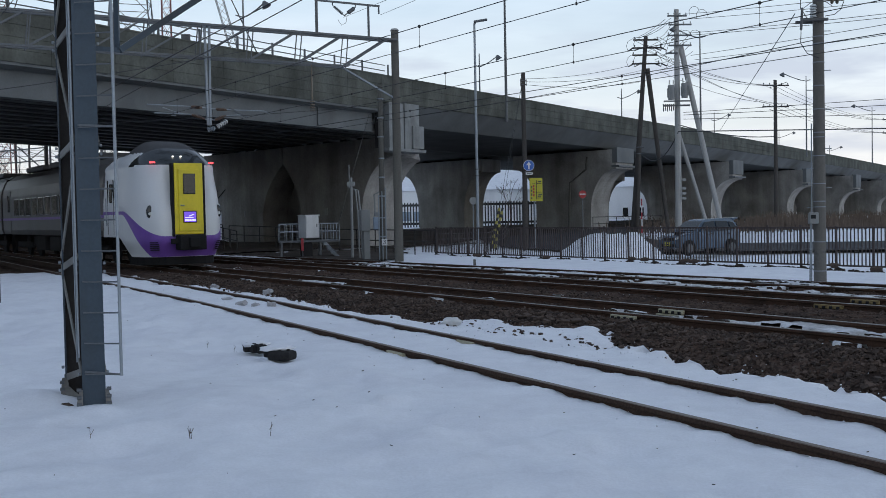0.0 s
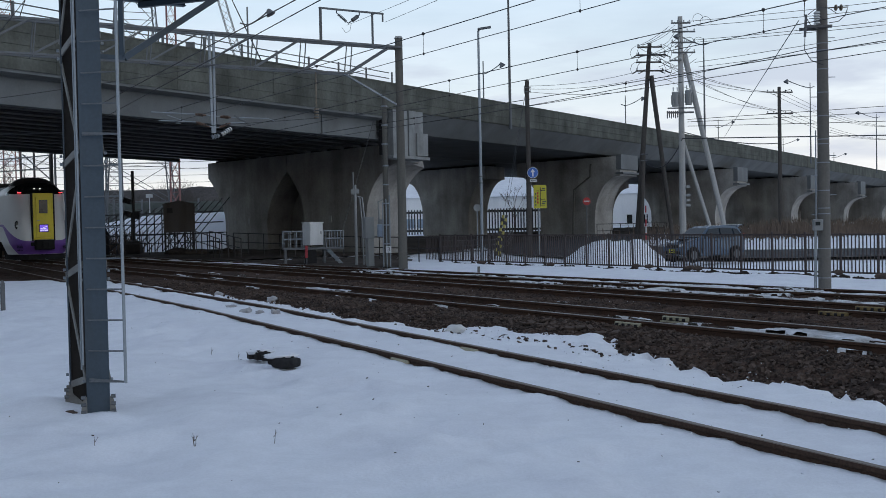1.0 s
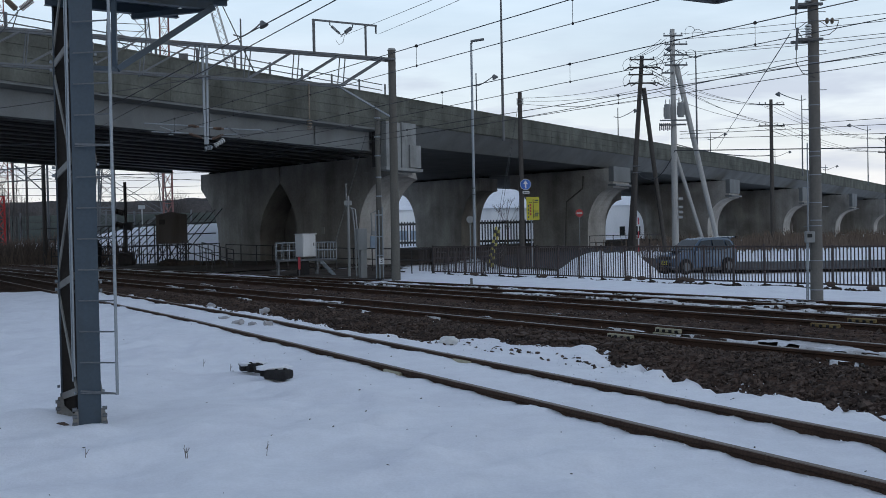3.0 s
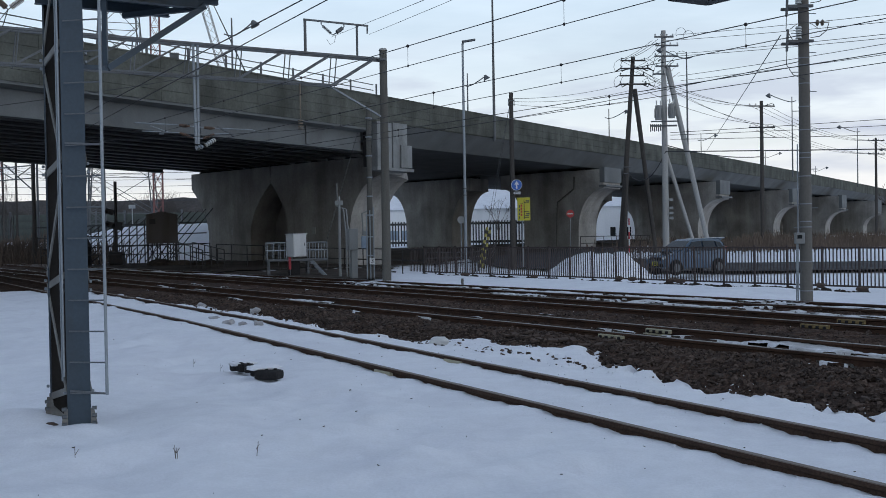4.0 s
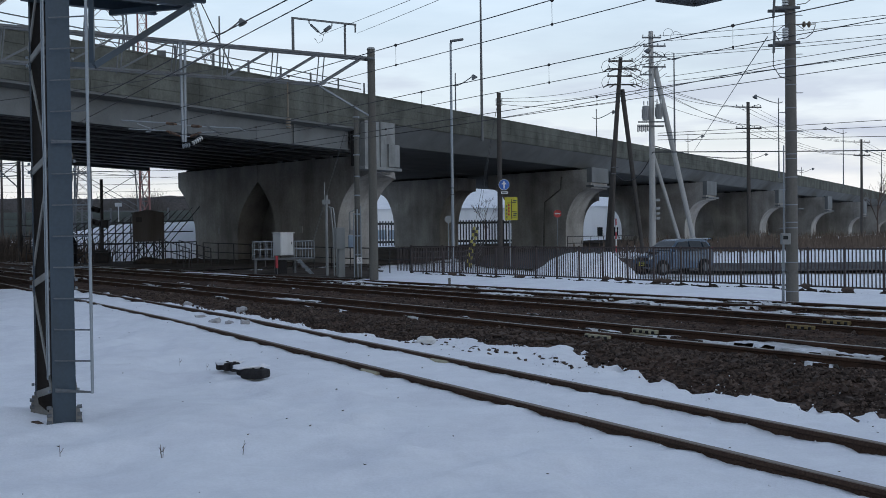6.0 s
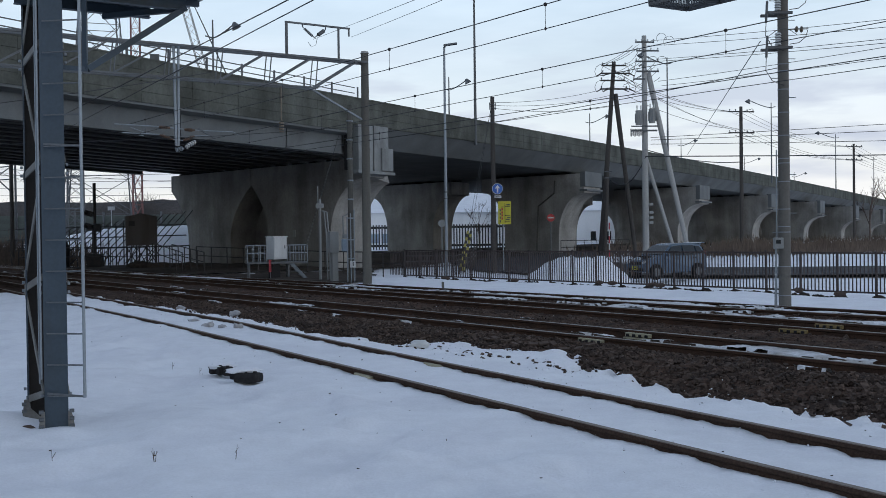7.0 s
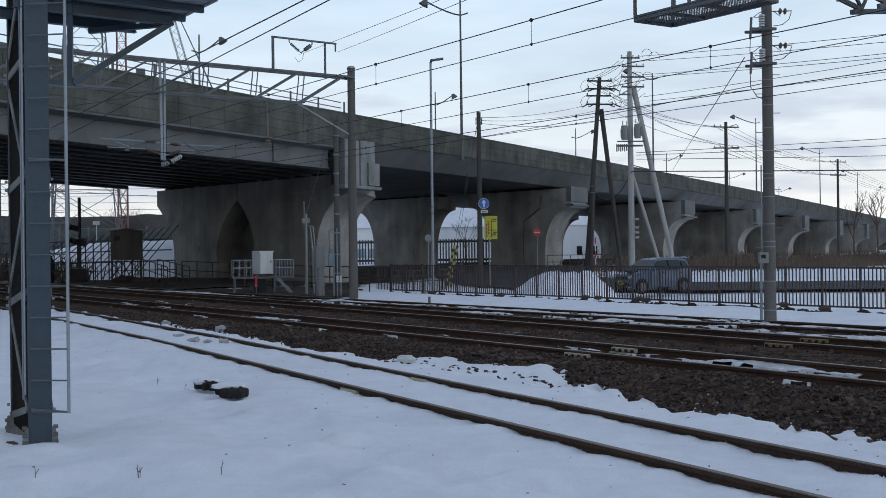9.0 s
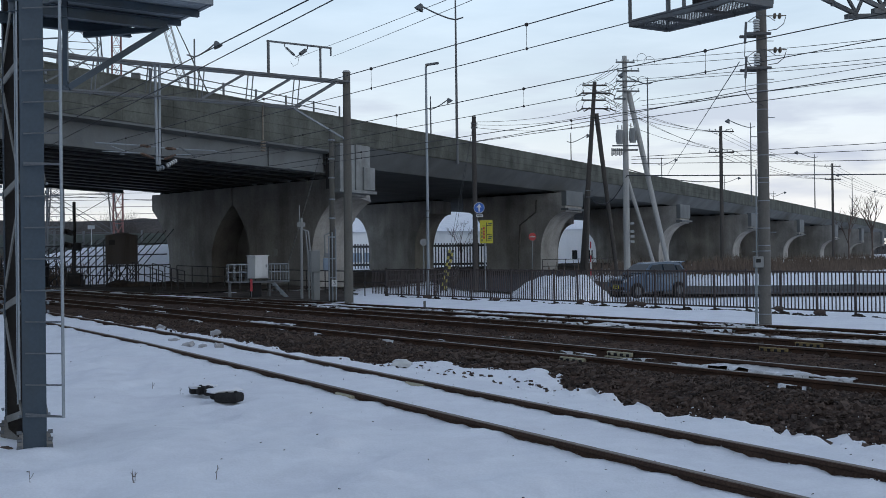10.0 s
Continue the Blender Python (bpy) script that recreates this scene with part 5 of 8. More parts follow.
# ------------------------------------------------------------ car
def build_car():
    c = thing("small_car", "dull blue-grey small hatchback with roof spoiler on the road", "car", pose(11.2, 46.4, -0.43, 0, 0, 27) @ Matrix.Diagonal((1, 1, 1.02, 1)))
    # x points to the car's tail, its nose looks to -x
    hw = 0.735
    side = [(-1.72, 0.32), (-1.74, 0.62), (-1.66, 0.80), (-1.0, 0.93), (-0.86, 0.97), (-0.3, 1.40), (-0.1, 1.47), (0.6, 1.50), (1.35, 1.46), (1.52, 1.36), (1.68, 0.95), (1.72, 0.6), (1.70, 0.30), (1.35, 0.24), (-1.4, 0.24)]

    def x_in(z):   # the flanks lean in above the waist
        return hw - 0.16 * smooth(0.92, 1.5, z) - 0.05 * smooth(0.5, 0.2, z)
    bm = B()
    n = len(side)
    rings = []
    for k, f in ((-1, 0.93), (-1, 1.0), (1, 1.0), (1, 0.93)):
        rings.append([bm.verts.new((x * (0.985 if f < 1 else 1), k * (x_in(z) * (f if f < 1 else 1) + (0.045 if f < 1 else 0) - (0.0 if f < 1 else 0.03)), 0.24 + (z - 0.24) * (1 if f == 1 else 0.985))) for x, z in side])
    rings = [rings[0], rings[1], rings[2], rings[3]]
    for r0, r1 in ((rings[1], rings[2]),):
        for i in range(n):
            bm.faces.new((r0[i], r0[(i + 1) % n], r1[(i + 1) % n], r1[i]))
    bm.faces.new(rings[1])
    bm.faces.new(rings[2][::-1])
    for v in rings[0] + rings[3]:
        bm.verts.remove(v)
    bmesh.ops.recalc_face_normals(bm, faces=bm.faces)
    bmesh.ops.triangulate(bm, faces=[f for f in bm.faces if len(f.verts) > 4])
    bmesh.ops.bevel(bm, geom=[e for e in bm.edges if e.calc_face_angle(0) > 0.6], offset=0.05, segments=3, affect="EDGES")
    part("body", bm, CAR_BLUE, c, "blue-grey painted body", smooth=False)
    # glass
    for k in (-1, 1):
        for pts in ([(-0.62, 1.0), (-0.22, 1.36), (0.28, 1.40), (0.28, 0.99)], [(0.36, 0.99), (0.36, 1.40), (1.0, 1.39), (1.08, 0.99)], [(1.15, 1.02), (1.08, 1.37), (1.34, 1.34), (1.5, 1.06)]):
            bm = B()
            lo = [bm.verts.new((x, k * (x_in(z) - 0.02), z)) for x, z in pts]
            hi = [bm.verts.new((x, k * (x_in(z) + 0.006), z)) for x, z in pts]
            bm.faces.new(lo), bm.faces.new(hi[::-1])
            for i in range(4):
                bm.faces.new((lo[i], lo[(i + 1) % 4], hi[(i + 1) % 4], hi[i]))
            bmesh.ops.recalc_face_normals(bm, faces=bm.faces)
            part("side_window", bm, DARK_GLASS, c)
    bm = B()
    vs = [bm.verts.new(v) for v in ((-0.80, -0.62, 1.02), (-0.80, 0.62, 1.02), (-0.33, 0.54, 1.39), (-0.33, -0.54, 1.39))]
    bm.faces.new(vs)
    r = bmesh.ops.extrude_face_region(bm, geom=bm.faces[:])
    for v in r["geom"]:
        if isinstance(v, bmesh.types.BMVert):
            v.co += Vector((-0.02, 0, 0.016))
    bmesh.ops.recalc_face_normals(bm, faces=bm.faces)
    part("windscreen", bm, DARK_GLASS, c)
    bm = B()
    box(bm, (1.66, 0, 1.15), (0.03, 1.1, 0.34), Matrix.Rotation(-0.36, 4, "Y"))
    part("rear_window", bm, DARK_GLASS, c)
    bm = B()
    box(bm, (1.52, 0, 1.49), (0.34, 1.15, 0.035), Matrix.Rotation(-0.08, 4, "Y"), 0.012)
    for k in (-0.5, 0.5):
        box(bm, (1.47, k, 1.45), (0.12, 0.04, 0.08))
    part("spoiler", bm, CAR_BLUE, c)
    bm = B()
    box(bm, (-1.18, 0, 0.93), (0.34, 0.42, 0.07), Matrix.Rotation(0.1, 4, "Y"), 0.02)
    part("bonnet_scoop", bm, RUBBER, c)
    bm = B()
    box(bm, (-1.725, 0, 0.66), (0.05, 0.75, 0.13), None, 0.02)
    box(bm, (-1.74, 0, 0.40), (0.05, 0.95, 0.14), None, 0.02)
    part("grille", bm, RUBBER, c)
    for k in (-1, 1):
        bm = B()
        ell(bm, (-1.63, k * 0.53, 0.68), (0.11, 0.16, 0.1))
        part("headlamp", bm, CERAMIC, c)
        bm = B()
        box(bm, (-0.62, k * 0.83, 1.0), (0.1, 0.17, 0.11), None, 0.02)
        part("door_mirror", bm, CAR_BLUE, c)
        for x in (-0.05, 0.85):
            bm = B()
            box(bm, (x + 0.12, k * (hw + 0.0), 0.86), (0.16, 0.03, 0.03), None, 0.008)
            part("door_handle", bm, RUBBER, c)
        for x in (-0.7, 0.32, 1.12):
            bm = B()
            box(bm, (x, k * (hw - 0.028), 0.64), (0.012, 0.012, 0.6))
            part("door_gap", bm, RUBBER, c)
        bm = B()
        box(bm, (1.68, k * 0.6, 0.98), (0.05, 0.14, 0.3), None, 0.02)
        part("tail_lamp", bm, SIGN_RED, c)
    bm = B()
    box(bm, (-1.775, 0.0, 0.47), (0.02, 0.33, 0.165))
    pl = part("plate", bm, YELLOW, c, "yellow plate")
    bm = B()
    box(bm, (-1.787, 0.0, 0.45), (0.006, 0.24, 0.06))
    box(bm, (-1.787, 0.0, 0.52), (0.006, 0.16, 0.025))
    part("plate_bars", bm, RUBBER, pl)
    for x in (-1.18, 1.18):
        for k in (-1, 1):
            bm = B()
            tube(bm, (x, k * 0.56, 0.285), (x, k * 0.745, 0.285), 0.285, n=28)
            w = part("wheel", bm, RUBBER, c)
            bm = B()
            tube(bm, (x, k * 0.745, 0.285), (x, k * 0.757, 0.285), 0.18, n=20)
            for i in range(5):
                a = i * 1.2566
                box(bm, (x + 0.1 * math.cos(a), k * 0.757, 0.285 + 0.1 * math.sin(a)), (0.17, 0.02, 0.035), Matrix.Rotation(-a, 4, "Y"))
            part("rim", bm, GALV_DARK, w)
            bm = B()
            tube(bm, (x, k * 0.6, 0.30), (x, k * 0.722, 0.30), 0.335, n=24)
            part("wheel_arch", bm, RUBBER, c)


build_car()


# ------------------------------------------------------------ poles and signs
def pole_at(name, x, y, z1, r0, r1, material, label, category="pole", z0=-0.6, group="", n=14):
    p = thing(name, label, category, group=group)
    bm = B()
    tube(bm, (x, y, z0), (x, y, z1), r0, r1, n=n)
    part("shaft", bm, material, p)
    return p


def crossarm(parent, x, y, z, half, ang, material, pins=3, r=0.045):
    d = Vector((math.cos(radians(ang)), math.sin(radians(ang)), 0))
    c = Vector((x, y, z))
    bm = B()
    bar(bm, c - d * half, c + d * half, 0.09, 0.09)
    a = part("crossarm", bm, material, parent)
    for k in range(pins):
        t = -1 + 2 * k / (pins - 1)
        q = c + d * (half * 0.92 * t)
        bm = B()
        tube(bm, q + Vector((0, 0, 0.04)), q + Vector((0, 0, 0.1)), 0.02)
        for i in range(2):
            tube(bm, q + Vector((0, 0, 0.09 + 0.05 * i)), q + Vector((0, 0, 0.13 + 0.05 * i)), r * 1.15, r * 0.7, n=8)
        part("insulator", bm, CERAMIC if material is not WOOD_POLE else GALV_DARK, a)


def lean_pole(parent, name, p, q, r, material):
    bm = B()
    tube(bm, p, q, r, r * 0.85, n=12)
    part(name, bm, material, parent)


# street lamp in the verge
lamp = pole_at("street_lamp", 1.58, 48.3, 10.1, 0.075, 0.05, GALV, "tall slim galvanised street lamp beside the fence", "street lamp", group="street lamps")
bm = B()
tube(bm, (1.58, 48.3, 10.05), (1.62, 48.28, 10.18), 0.05)
box(bm, (1.86, 48.28, 10.22), (0.62, 0.22, 0.09), Matrix.Rotation(-0.14, 4, "Y"), 0.03)
part("lamp_head", bm, GALV_DARK, lamp)
bm = B()
for z in (3.2, 3.5):
    tube(bm, (1.58, 48.3, z), (1.58, 48.3, z + 0.05), 0.09)
part("band", bm, GALV_DARK, lamp)

# dark pole with the blue sign
dp = pole_at("utility_pole", 4.38, 56.5, 8.9, 0.15, 0.11, WOOD_POLE, "short dark utility pole carrying a blue round sign", "utility pole", group="utility poles")
for z in (8.3, 8.5):
    bm = B()
    tube(bm, (4.2, 56.4, z), (4.56, 56.4, z), 0.02)
    part("crossarm", bm, GALV_DARK, dp)
for k in (-0.15, 0.15):
    bm = B()
    tube(bm, (4.38 + k, 56.4, 8.2), (4.38 + k, 56.4, 8.6), 0.022)
    part("insulator", bm, GALV_DARK, dp)


def disc_sign(name, x, y, z, r, face, rim, label, post=True, material=None, z0=-0.4):
    s = thing(name, label, "road sign", group="road signs")
    if post:
        bm = B()
        tube(bm, (x, y + 0.06, z0), (x, y + 0.06, z + r), 0.03)
        part("post", bm, material or GALV, s)
    bm = B()
    tube(bm, (x, y + 0.02, z), (x, y, z), r, n=32)
    part("rim", bm, rim, s)
    bm = B()
    tube(bm, (x, y, z), (x, y - 0.008, z), r * 0.92, n=32)
    part("face", bm, face, s)
    return s


s = disc_sign("blue_sign", 4.58, 56.2, 4.0, 0.29, SIGN_BLUE, WHITE_PAINT, "round blue sign with a white upward arrow", post=False)
bm = B()
prism(bm, [(-0.04, -0.2), (0.04, -0.2), (0.04, 0.02), (0.13, 0.02), (0, 0.21), (-0.13, 0.02), (-0.04, 0.02)], 56.18, 56.19, "y", Matrix.Translation((4.58, 0, 4.0)))
part("arrow", bm, WHITE_PAINT, s)
bm = B()
tube(bm, (4.38, 56.32, 4.0), (4.6, 56.26, 4.0), 0.03)
tube(bm, (4.38, 56.32, 3.7), (4.6, 56.26, 3.7), 0.02)
part("clamp", bm, GALV_DARK, s)
bm = B()
box(bm, (4.6, 56.22, 3.58), (0.36, 0.02, 0.13))
pl = part("plate", bm, WHITE_PAINT, s)
bm = B()
box(bm, (4.6, 56.205, 3.58), (0.27, 0.006, 0.05))
part("text_bar", bm, GALV_DARK, pl)

s = disc_sign("no_entry_sign", 10.8, 82.0, 2.86, 0.3, SIGN_RED, SIGN_RED, "round red no-entry sign with a white bar", z0=0)
bm = B()
box(bm, (10.8, 81.98, 2.86), (0.44, 0.012, 0.1))
part("bar", bm, WHITE_PAINT, s)
disc_sign("round_sign", 1.72, 60.0, 2.25, 0.21, GREY_PAINT, GREY_PAINT, "grey back of a round road sign on a post")

s = thing("map_sign", "yellow diversion map sign on a thin steel post", "road sign", group="road signs")
bm = B()
tube(bm, (5.02, 58.04, -0.5), (5.02, 58.04, 3.3), 0.035)
part("post", bm, GALV, s)
bm = B()
box(bm, (5.1, 58.0, 2.76), (0.7, 0.03, 1.26), None, 0.008)
bd = part("board", bm, YELLOW, s)
y = 57.978
bm = B()
for x, z, w, h in ((5.12, 2.75, 0.035, 1.05), (5.26, 3.1, 0.26, 0.035), (5.26, 2.62, 0.26, 0.035), (5.26, 2.3, 0.26, 0.035), (4.98, 3.08, 0.16, 0.03)):
    box(bm, (x, y, z), (w, 0.006, h))
part("road_lines", bm, BLACK, bd)
bm = B()
for z in (2.95, 2.78, 2.62, 2.45):
    bm = B()
    box(bm, (4.97, y, z), (0.09, 0.006, 0.12))
    part("text_bar", bm, SIGN_RED, bd)
for x, z in ((5.3, 3.2), (5.32, 2.5), (5.28, 2.4)):
    bm = B()
    box(bm, (x, y, z), (0.2, 0.006, 0.07))
    part("text_bar", bm, GREEN_WALL, bd)
for z in (2.9, 2.7, 2.5, 2.3):
    bm = B()
    box(bm, (4.86, y, z), (0.06, 0.006, 0.13))
    part("text_bar", bm, GREEN_WALL, bd)

# striped guard on a guy wire
g = thing("guy_guard", "yellow and black striped guard on a guy wire", "guy wire guard")
p0, p1 = Vector((2.35, 52.2, -0.2)), Vector((2.85, 53.6, 1.75))
for i in range(12):
    a, b = p0.lerp(p1, i / 12), p0.lerp(p1, (i + 1) / 12)
    for k, o in ((0, 0), (1, 0.16)):
        bm = B()
        tube(bm, a + Vector((o, 0, 0)), b + Vector((o, 0, 0)), 0.065, n=10)
        part("stripe", bm, GUARD_YELLOW if (i + k) % 2 else BLACK, g)
for o in (0, 0.16):
    bm = B()
    tube(bm, p1 + Vector((o, 0, 0)), (4.3, 56.5, 8.3), 0.008, n=5)
    part("guy_wire", bm, WIRE, g)

# paired distribution poles beyond the road
pa = pole_at("utility_pole", 12.25, 66.0, 12.3, 0.19, 0.12, WOOD_POLE, "dark leaning utility pole with crossarms and a strut", "utility pole", group="utility poles")
for o, m in zip(pa.children, (0,)):
    o.matrix_basis = Matrix.Translation((11.8, 66, 0)) @ Matrix.Rotation(radians(4.4), 4, "Y") @ Matrix.Translation((-12.25, -66, 0))
for xc, z, hw_ in ((12.71, 12.02, 0.78), (12.81, 11.53, 0.88), (12.64, 11.09, 0.78), (12.7, 10.56, 0.86)):
    crossarm(pa, xc, 65.85, z, hw_, 3, WOOD_POLE, 3)
for z in (11.53, 10.56):      # strain insulators and the loops over them
    for xk, sg in ((-0.85, -1), (-0.45, -1), (0.5, 1), (0.88, 1)):
        e = Vector((12.75 + xk, 65.8, z))
        bm = B()
        tube(bm, e, e + Vector((sg * 0.2, -0.1, -0.13)), 0.05, 0.035, n=8)
        tube(bm, e + Vector((sg * 0.2, -0.1, -0.13)), e + Vector((sg * 0.33, -0.16, -0.2)), 0.03, n=6)
        part("strain_insulator", bm, BLACK, pa)
        bm = B()
        wire(bm, [e + Vector((sg * 0.33, -0.16, -0.2)), e + Vector((sg * 0.42, -0.1, 0.1)), e + Vector((sg * 0.3, 0, 0.4)), e + Vector((sg * 0.02, 0.05, 0.58)), e + Vector((-sg * 0.1, 0.05, 0.5))], 0.014, 5)
        part("jumper", bm, WIRE, pa)
lean_pole(pa, "strut", (12.85, 66.2, 10.3), (14.1, 66.2, -0.3), 0.15, WOOD_POLE)
lean_pole(pa, "stub", (11.9, 65.4, -0.4), (12.2, 65.6, 5.4), 0.14, WOOD_POLE)
bm = B()
for z in (5.4, 5.0):
    bm = B()
    tube(bm, (11.95, 65.3, z), (12.4, 65.3, z), 0.03)
    part("clamp", bm, GALV_DARK, pa)

pb = pole_at("utility_pole", 14.2, 64.0, 13.5, 0.21, 0.14, CONC_PALE, "tall pale concrete utility pole with transformers and struts", "utility pole", group="utility poles")
for xc, z, hw_ in ((14.2, 13.09, 0.58), (14.37, 12.57, 0.69), (14.33, 11.93, 0.72), (14.36, 11.33, 0.69), (13.85, 10.87, 0.36)):
    crossarm(pb, xc, 63.82, z, hw_, 3, GALV_DARK, 4 if hw_ > 0.5 else 3)
for k, (xa, za, xb, zb) in enumerate(((13.7, 12.7, 12.0, 12.15), (13.9, 12.7, 13.4, 12.1), (13.7, 12.0, 13.6, 11.4), (14.9, 11.95, 13.5, 11.0), (15.0, 11.4, 13.5, 10.55))):
    bm = B()
    wire(bm, sag((xa, 63.8, za), (xb, 65.8, zb), 0.22), 0.014, 5)
    part("jumper", bm, WIRE, pb)
bm = B()
box(bm, (13.98, 63.7, 11.72), (0.36, 0.24, 0.1), Matrix.Rotation(-0.5, 4, "Y"), 0.02)
part("cover", bm, GREY_PAINT, pb)
lean_pole(pb, "strut", (14.45, 64.1, 11.3), (17.0, 64.2, -0.3), 0.17, CONC_PALE)
lean_pole(pb, "strut", (14.3, 64.3, 6.2), (16.3, 64.5, -0.3), 0.12, CONC_PALE)
for x, z in ((13.78, 8.5), (14.58, 8.6)):
    bm = B()
    tube(bm, (x, 63.7, z - 0.4), (x, 63.7, z + 0.4), 0.2, n=16)
    tube(bm, (x, 63.7, z + 0.4), (x, 63.7, z + 0.47), 0.22, 0.18, n=16)
    t = part("transformer", bm, GREY_PAINT, pb, "grey finned pole transformer")
    for k in range(8):
        a = k * 0.785
        bm = B()
        box(bm, (x + 0.21 * math.cos(a), 63.7 + 0.21 * math.sin(a), z), (0.07, 0.015, 0.55), Matrix.Rotation(a, 4, "Z"))
        part("fin", bm, GREY_PAINT, t)
    bm = B()
    for k in (-0.12, 0.12):
        bm = B()
        tube(bm, (x + k, 63.65, z + 0.5), (x + k, 63.65, z + 0.75), 0.04)
        part("bushing", bm, CERAMIC, t)
bm = B()
bar(bm, (13.3, 63.75, 7.75), (14.9, 63.75, 7.75), 0.1, 0.1)
bar(bm, (13.3, 63.6, 8.0), (14.9, 63.6, 8.0), 0.08, 0.08)
for k in range(6):
    tube(bm, (13.3 + 0.12 * k, 63.7, 7.4 + 0.05 * (k % 2)), (13.3 + 0.12 * k, 63.7, 7.85), 0.04)
part("transformer_frame", bm, GALV_DARK, pb)
for cx, cz, rx_, rz_ in ((15.22, 13.3, 0.3, 0.32), (15.68, 13.08, 0.33, 0.36), (14.68, 12.02, 0.28, 0.2), (15.25, 12.02, 0.27, 0.2)):
    bm = B()
    wire(bm, [Vector((cx - rx_ * math.cos(a), 63.8, cz + rz_ * math.sin(a))) for a in [-0.6 + 0.28 * i for i in range(15)]], 0.013, 5)
    part("jumper_loop", bm, WIRE, pb)

pc = pole_at("utility_pole", 25.1, 80.0, 11.1, 0.17, 0.12, WOOD_POLE, "dark utility pole with two crossarms beyond the road", "utility pole", group="utility poles")
for z in (10.7, 9.1):
    crossarm(pc, 25.1, 79.9, z, 1.05, 10, WOOD_POLE, 5)
bm = B()
tube(bm, (24.6, 79.8, 8.9), (26.2, 79.8, 8.3), 0.02)
part("brace", bm, WOOD_POLE, pc)
bm = B()
tube(bm, (24.6, 79.8, 10.5), (25.9, 79.8, 10.9), 0.02)
part("brace", bm, WOOD_POLE, pc)
pd = pole_at("utility_pole", 46.4, 110.0, 10.7, 0.16, 0.11, WOOD_POLE, "distant dark utility pole with crossarms", "utility pole", group="utility poles")
for z in (10.4, 9.0):
    crossarm(pd, 46.4, 109.9, z, 1.0, 15, WOOD_POLE, 4)
bm = B()
for z in (2.2, 2.5, 2.8, 3.3):
    bm = B()
    box(bm, (14.48, 63.75, z), (0.26, 0.08, 0.16), None, 0.02)
    part("plate", bm, GREY_PAINT, pb)
# red and white snow pole
sp = thing("snow_pole", "thin red and white banded road-edge pole", "marker pole")
for i in range(6):
    bm = B()
    tube(bm, (11.6, 62.0, -0.2 + 0.4 * i), (11.6, 62.0, 0.2 + 0.4 * i), 0.04)
    part("band", bm, RED_PAINT if i % 2 else WHITE_PAINT, sp)

# concrete catenary pole by the fence
rp = thing("catenary_pole", "weathered concrete catenary pole with insulators and meter box", "catenary pole")
RX, RY = 8.13, 22.93
bm = B()
tube(bm, (RX, RY, -0.5), (RX, RY, 9.5), 0.135, 0.1, n=24)
part("shaft", bm, CONC_GREY, rp)
for dx in (-0.2, -0.235):
    bm = B()
    tube(bm, (RX + dx, RY - 0.05, -0.1), (RX + dx + 0.02, RY - 0.05, 3.3 if dx > -0.22 else 1.2), 0.016, n=8)
    part("conduit", bm, GALV, rp)
bm = B()
box(bm, (RX - 0.18, RY - 0.12, 1.27), (0.2, 0.12, 0.24), None, 0.015)
mb = part("meter_box", bm, GREY_PAINT, rp, "small grey meter box")
bm = B()
box(bm, (RX - 0.2, RY - 0.185, 1.3), (0.1, 0.02, 0.08))
part("meter_window", bm, DARK_GLASS, mb)
for i, z in enumerate((0.12, 0.75, 1.5, 1.62, 2.0, 2.6, 3.0, 3.1, 3.6, 4.1, 4.6, 5.0, 5.15)):
    bm = B()
    rr = 0.135 - 0.035 * z / 9.5
    tube(bm, (RX, RY, z), (RX, RY, z + 0.02), rr + 0.004, n=24)
    part("band", bm, GALV, rp)
for i in range(16):
    z = 1.5 + 0.42 * i
    k = 1 if i % 2 else -1
    bm = B()
    tube(bm, (RX + k * 0.12, RY, z), (RX + k * 0.27, RY, z), 0.009, n=6)
    part("step_bolt", bm, GALV, rp)
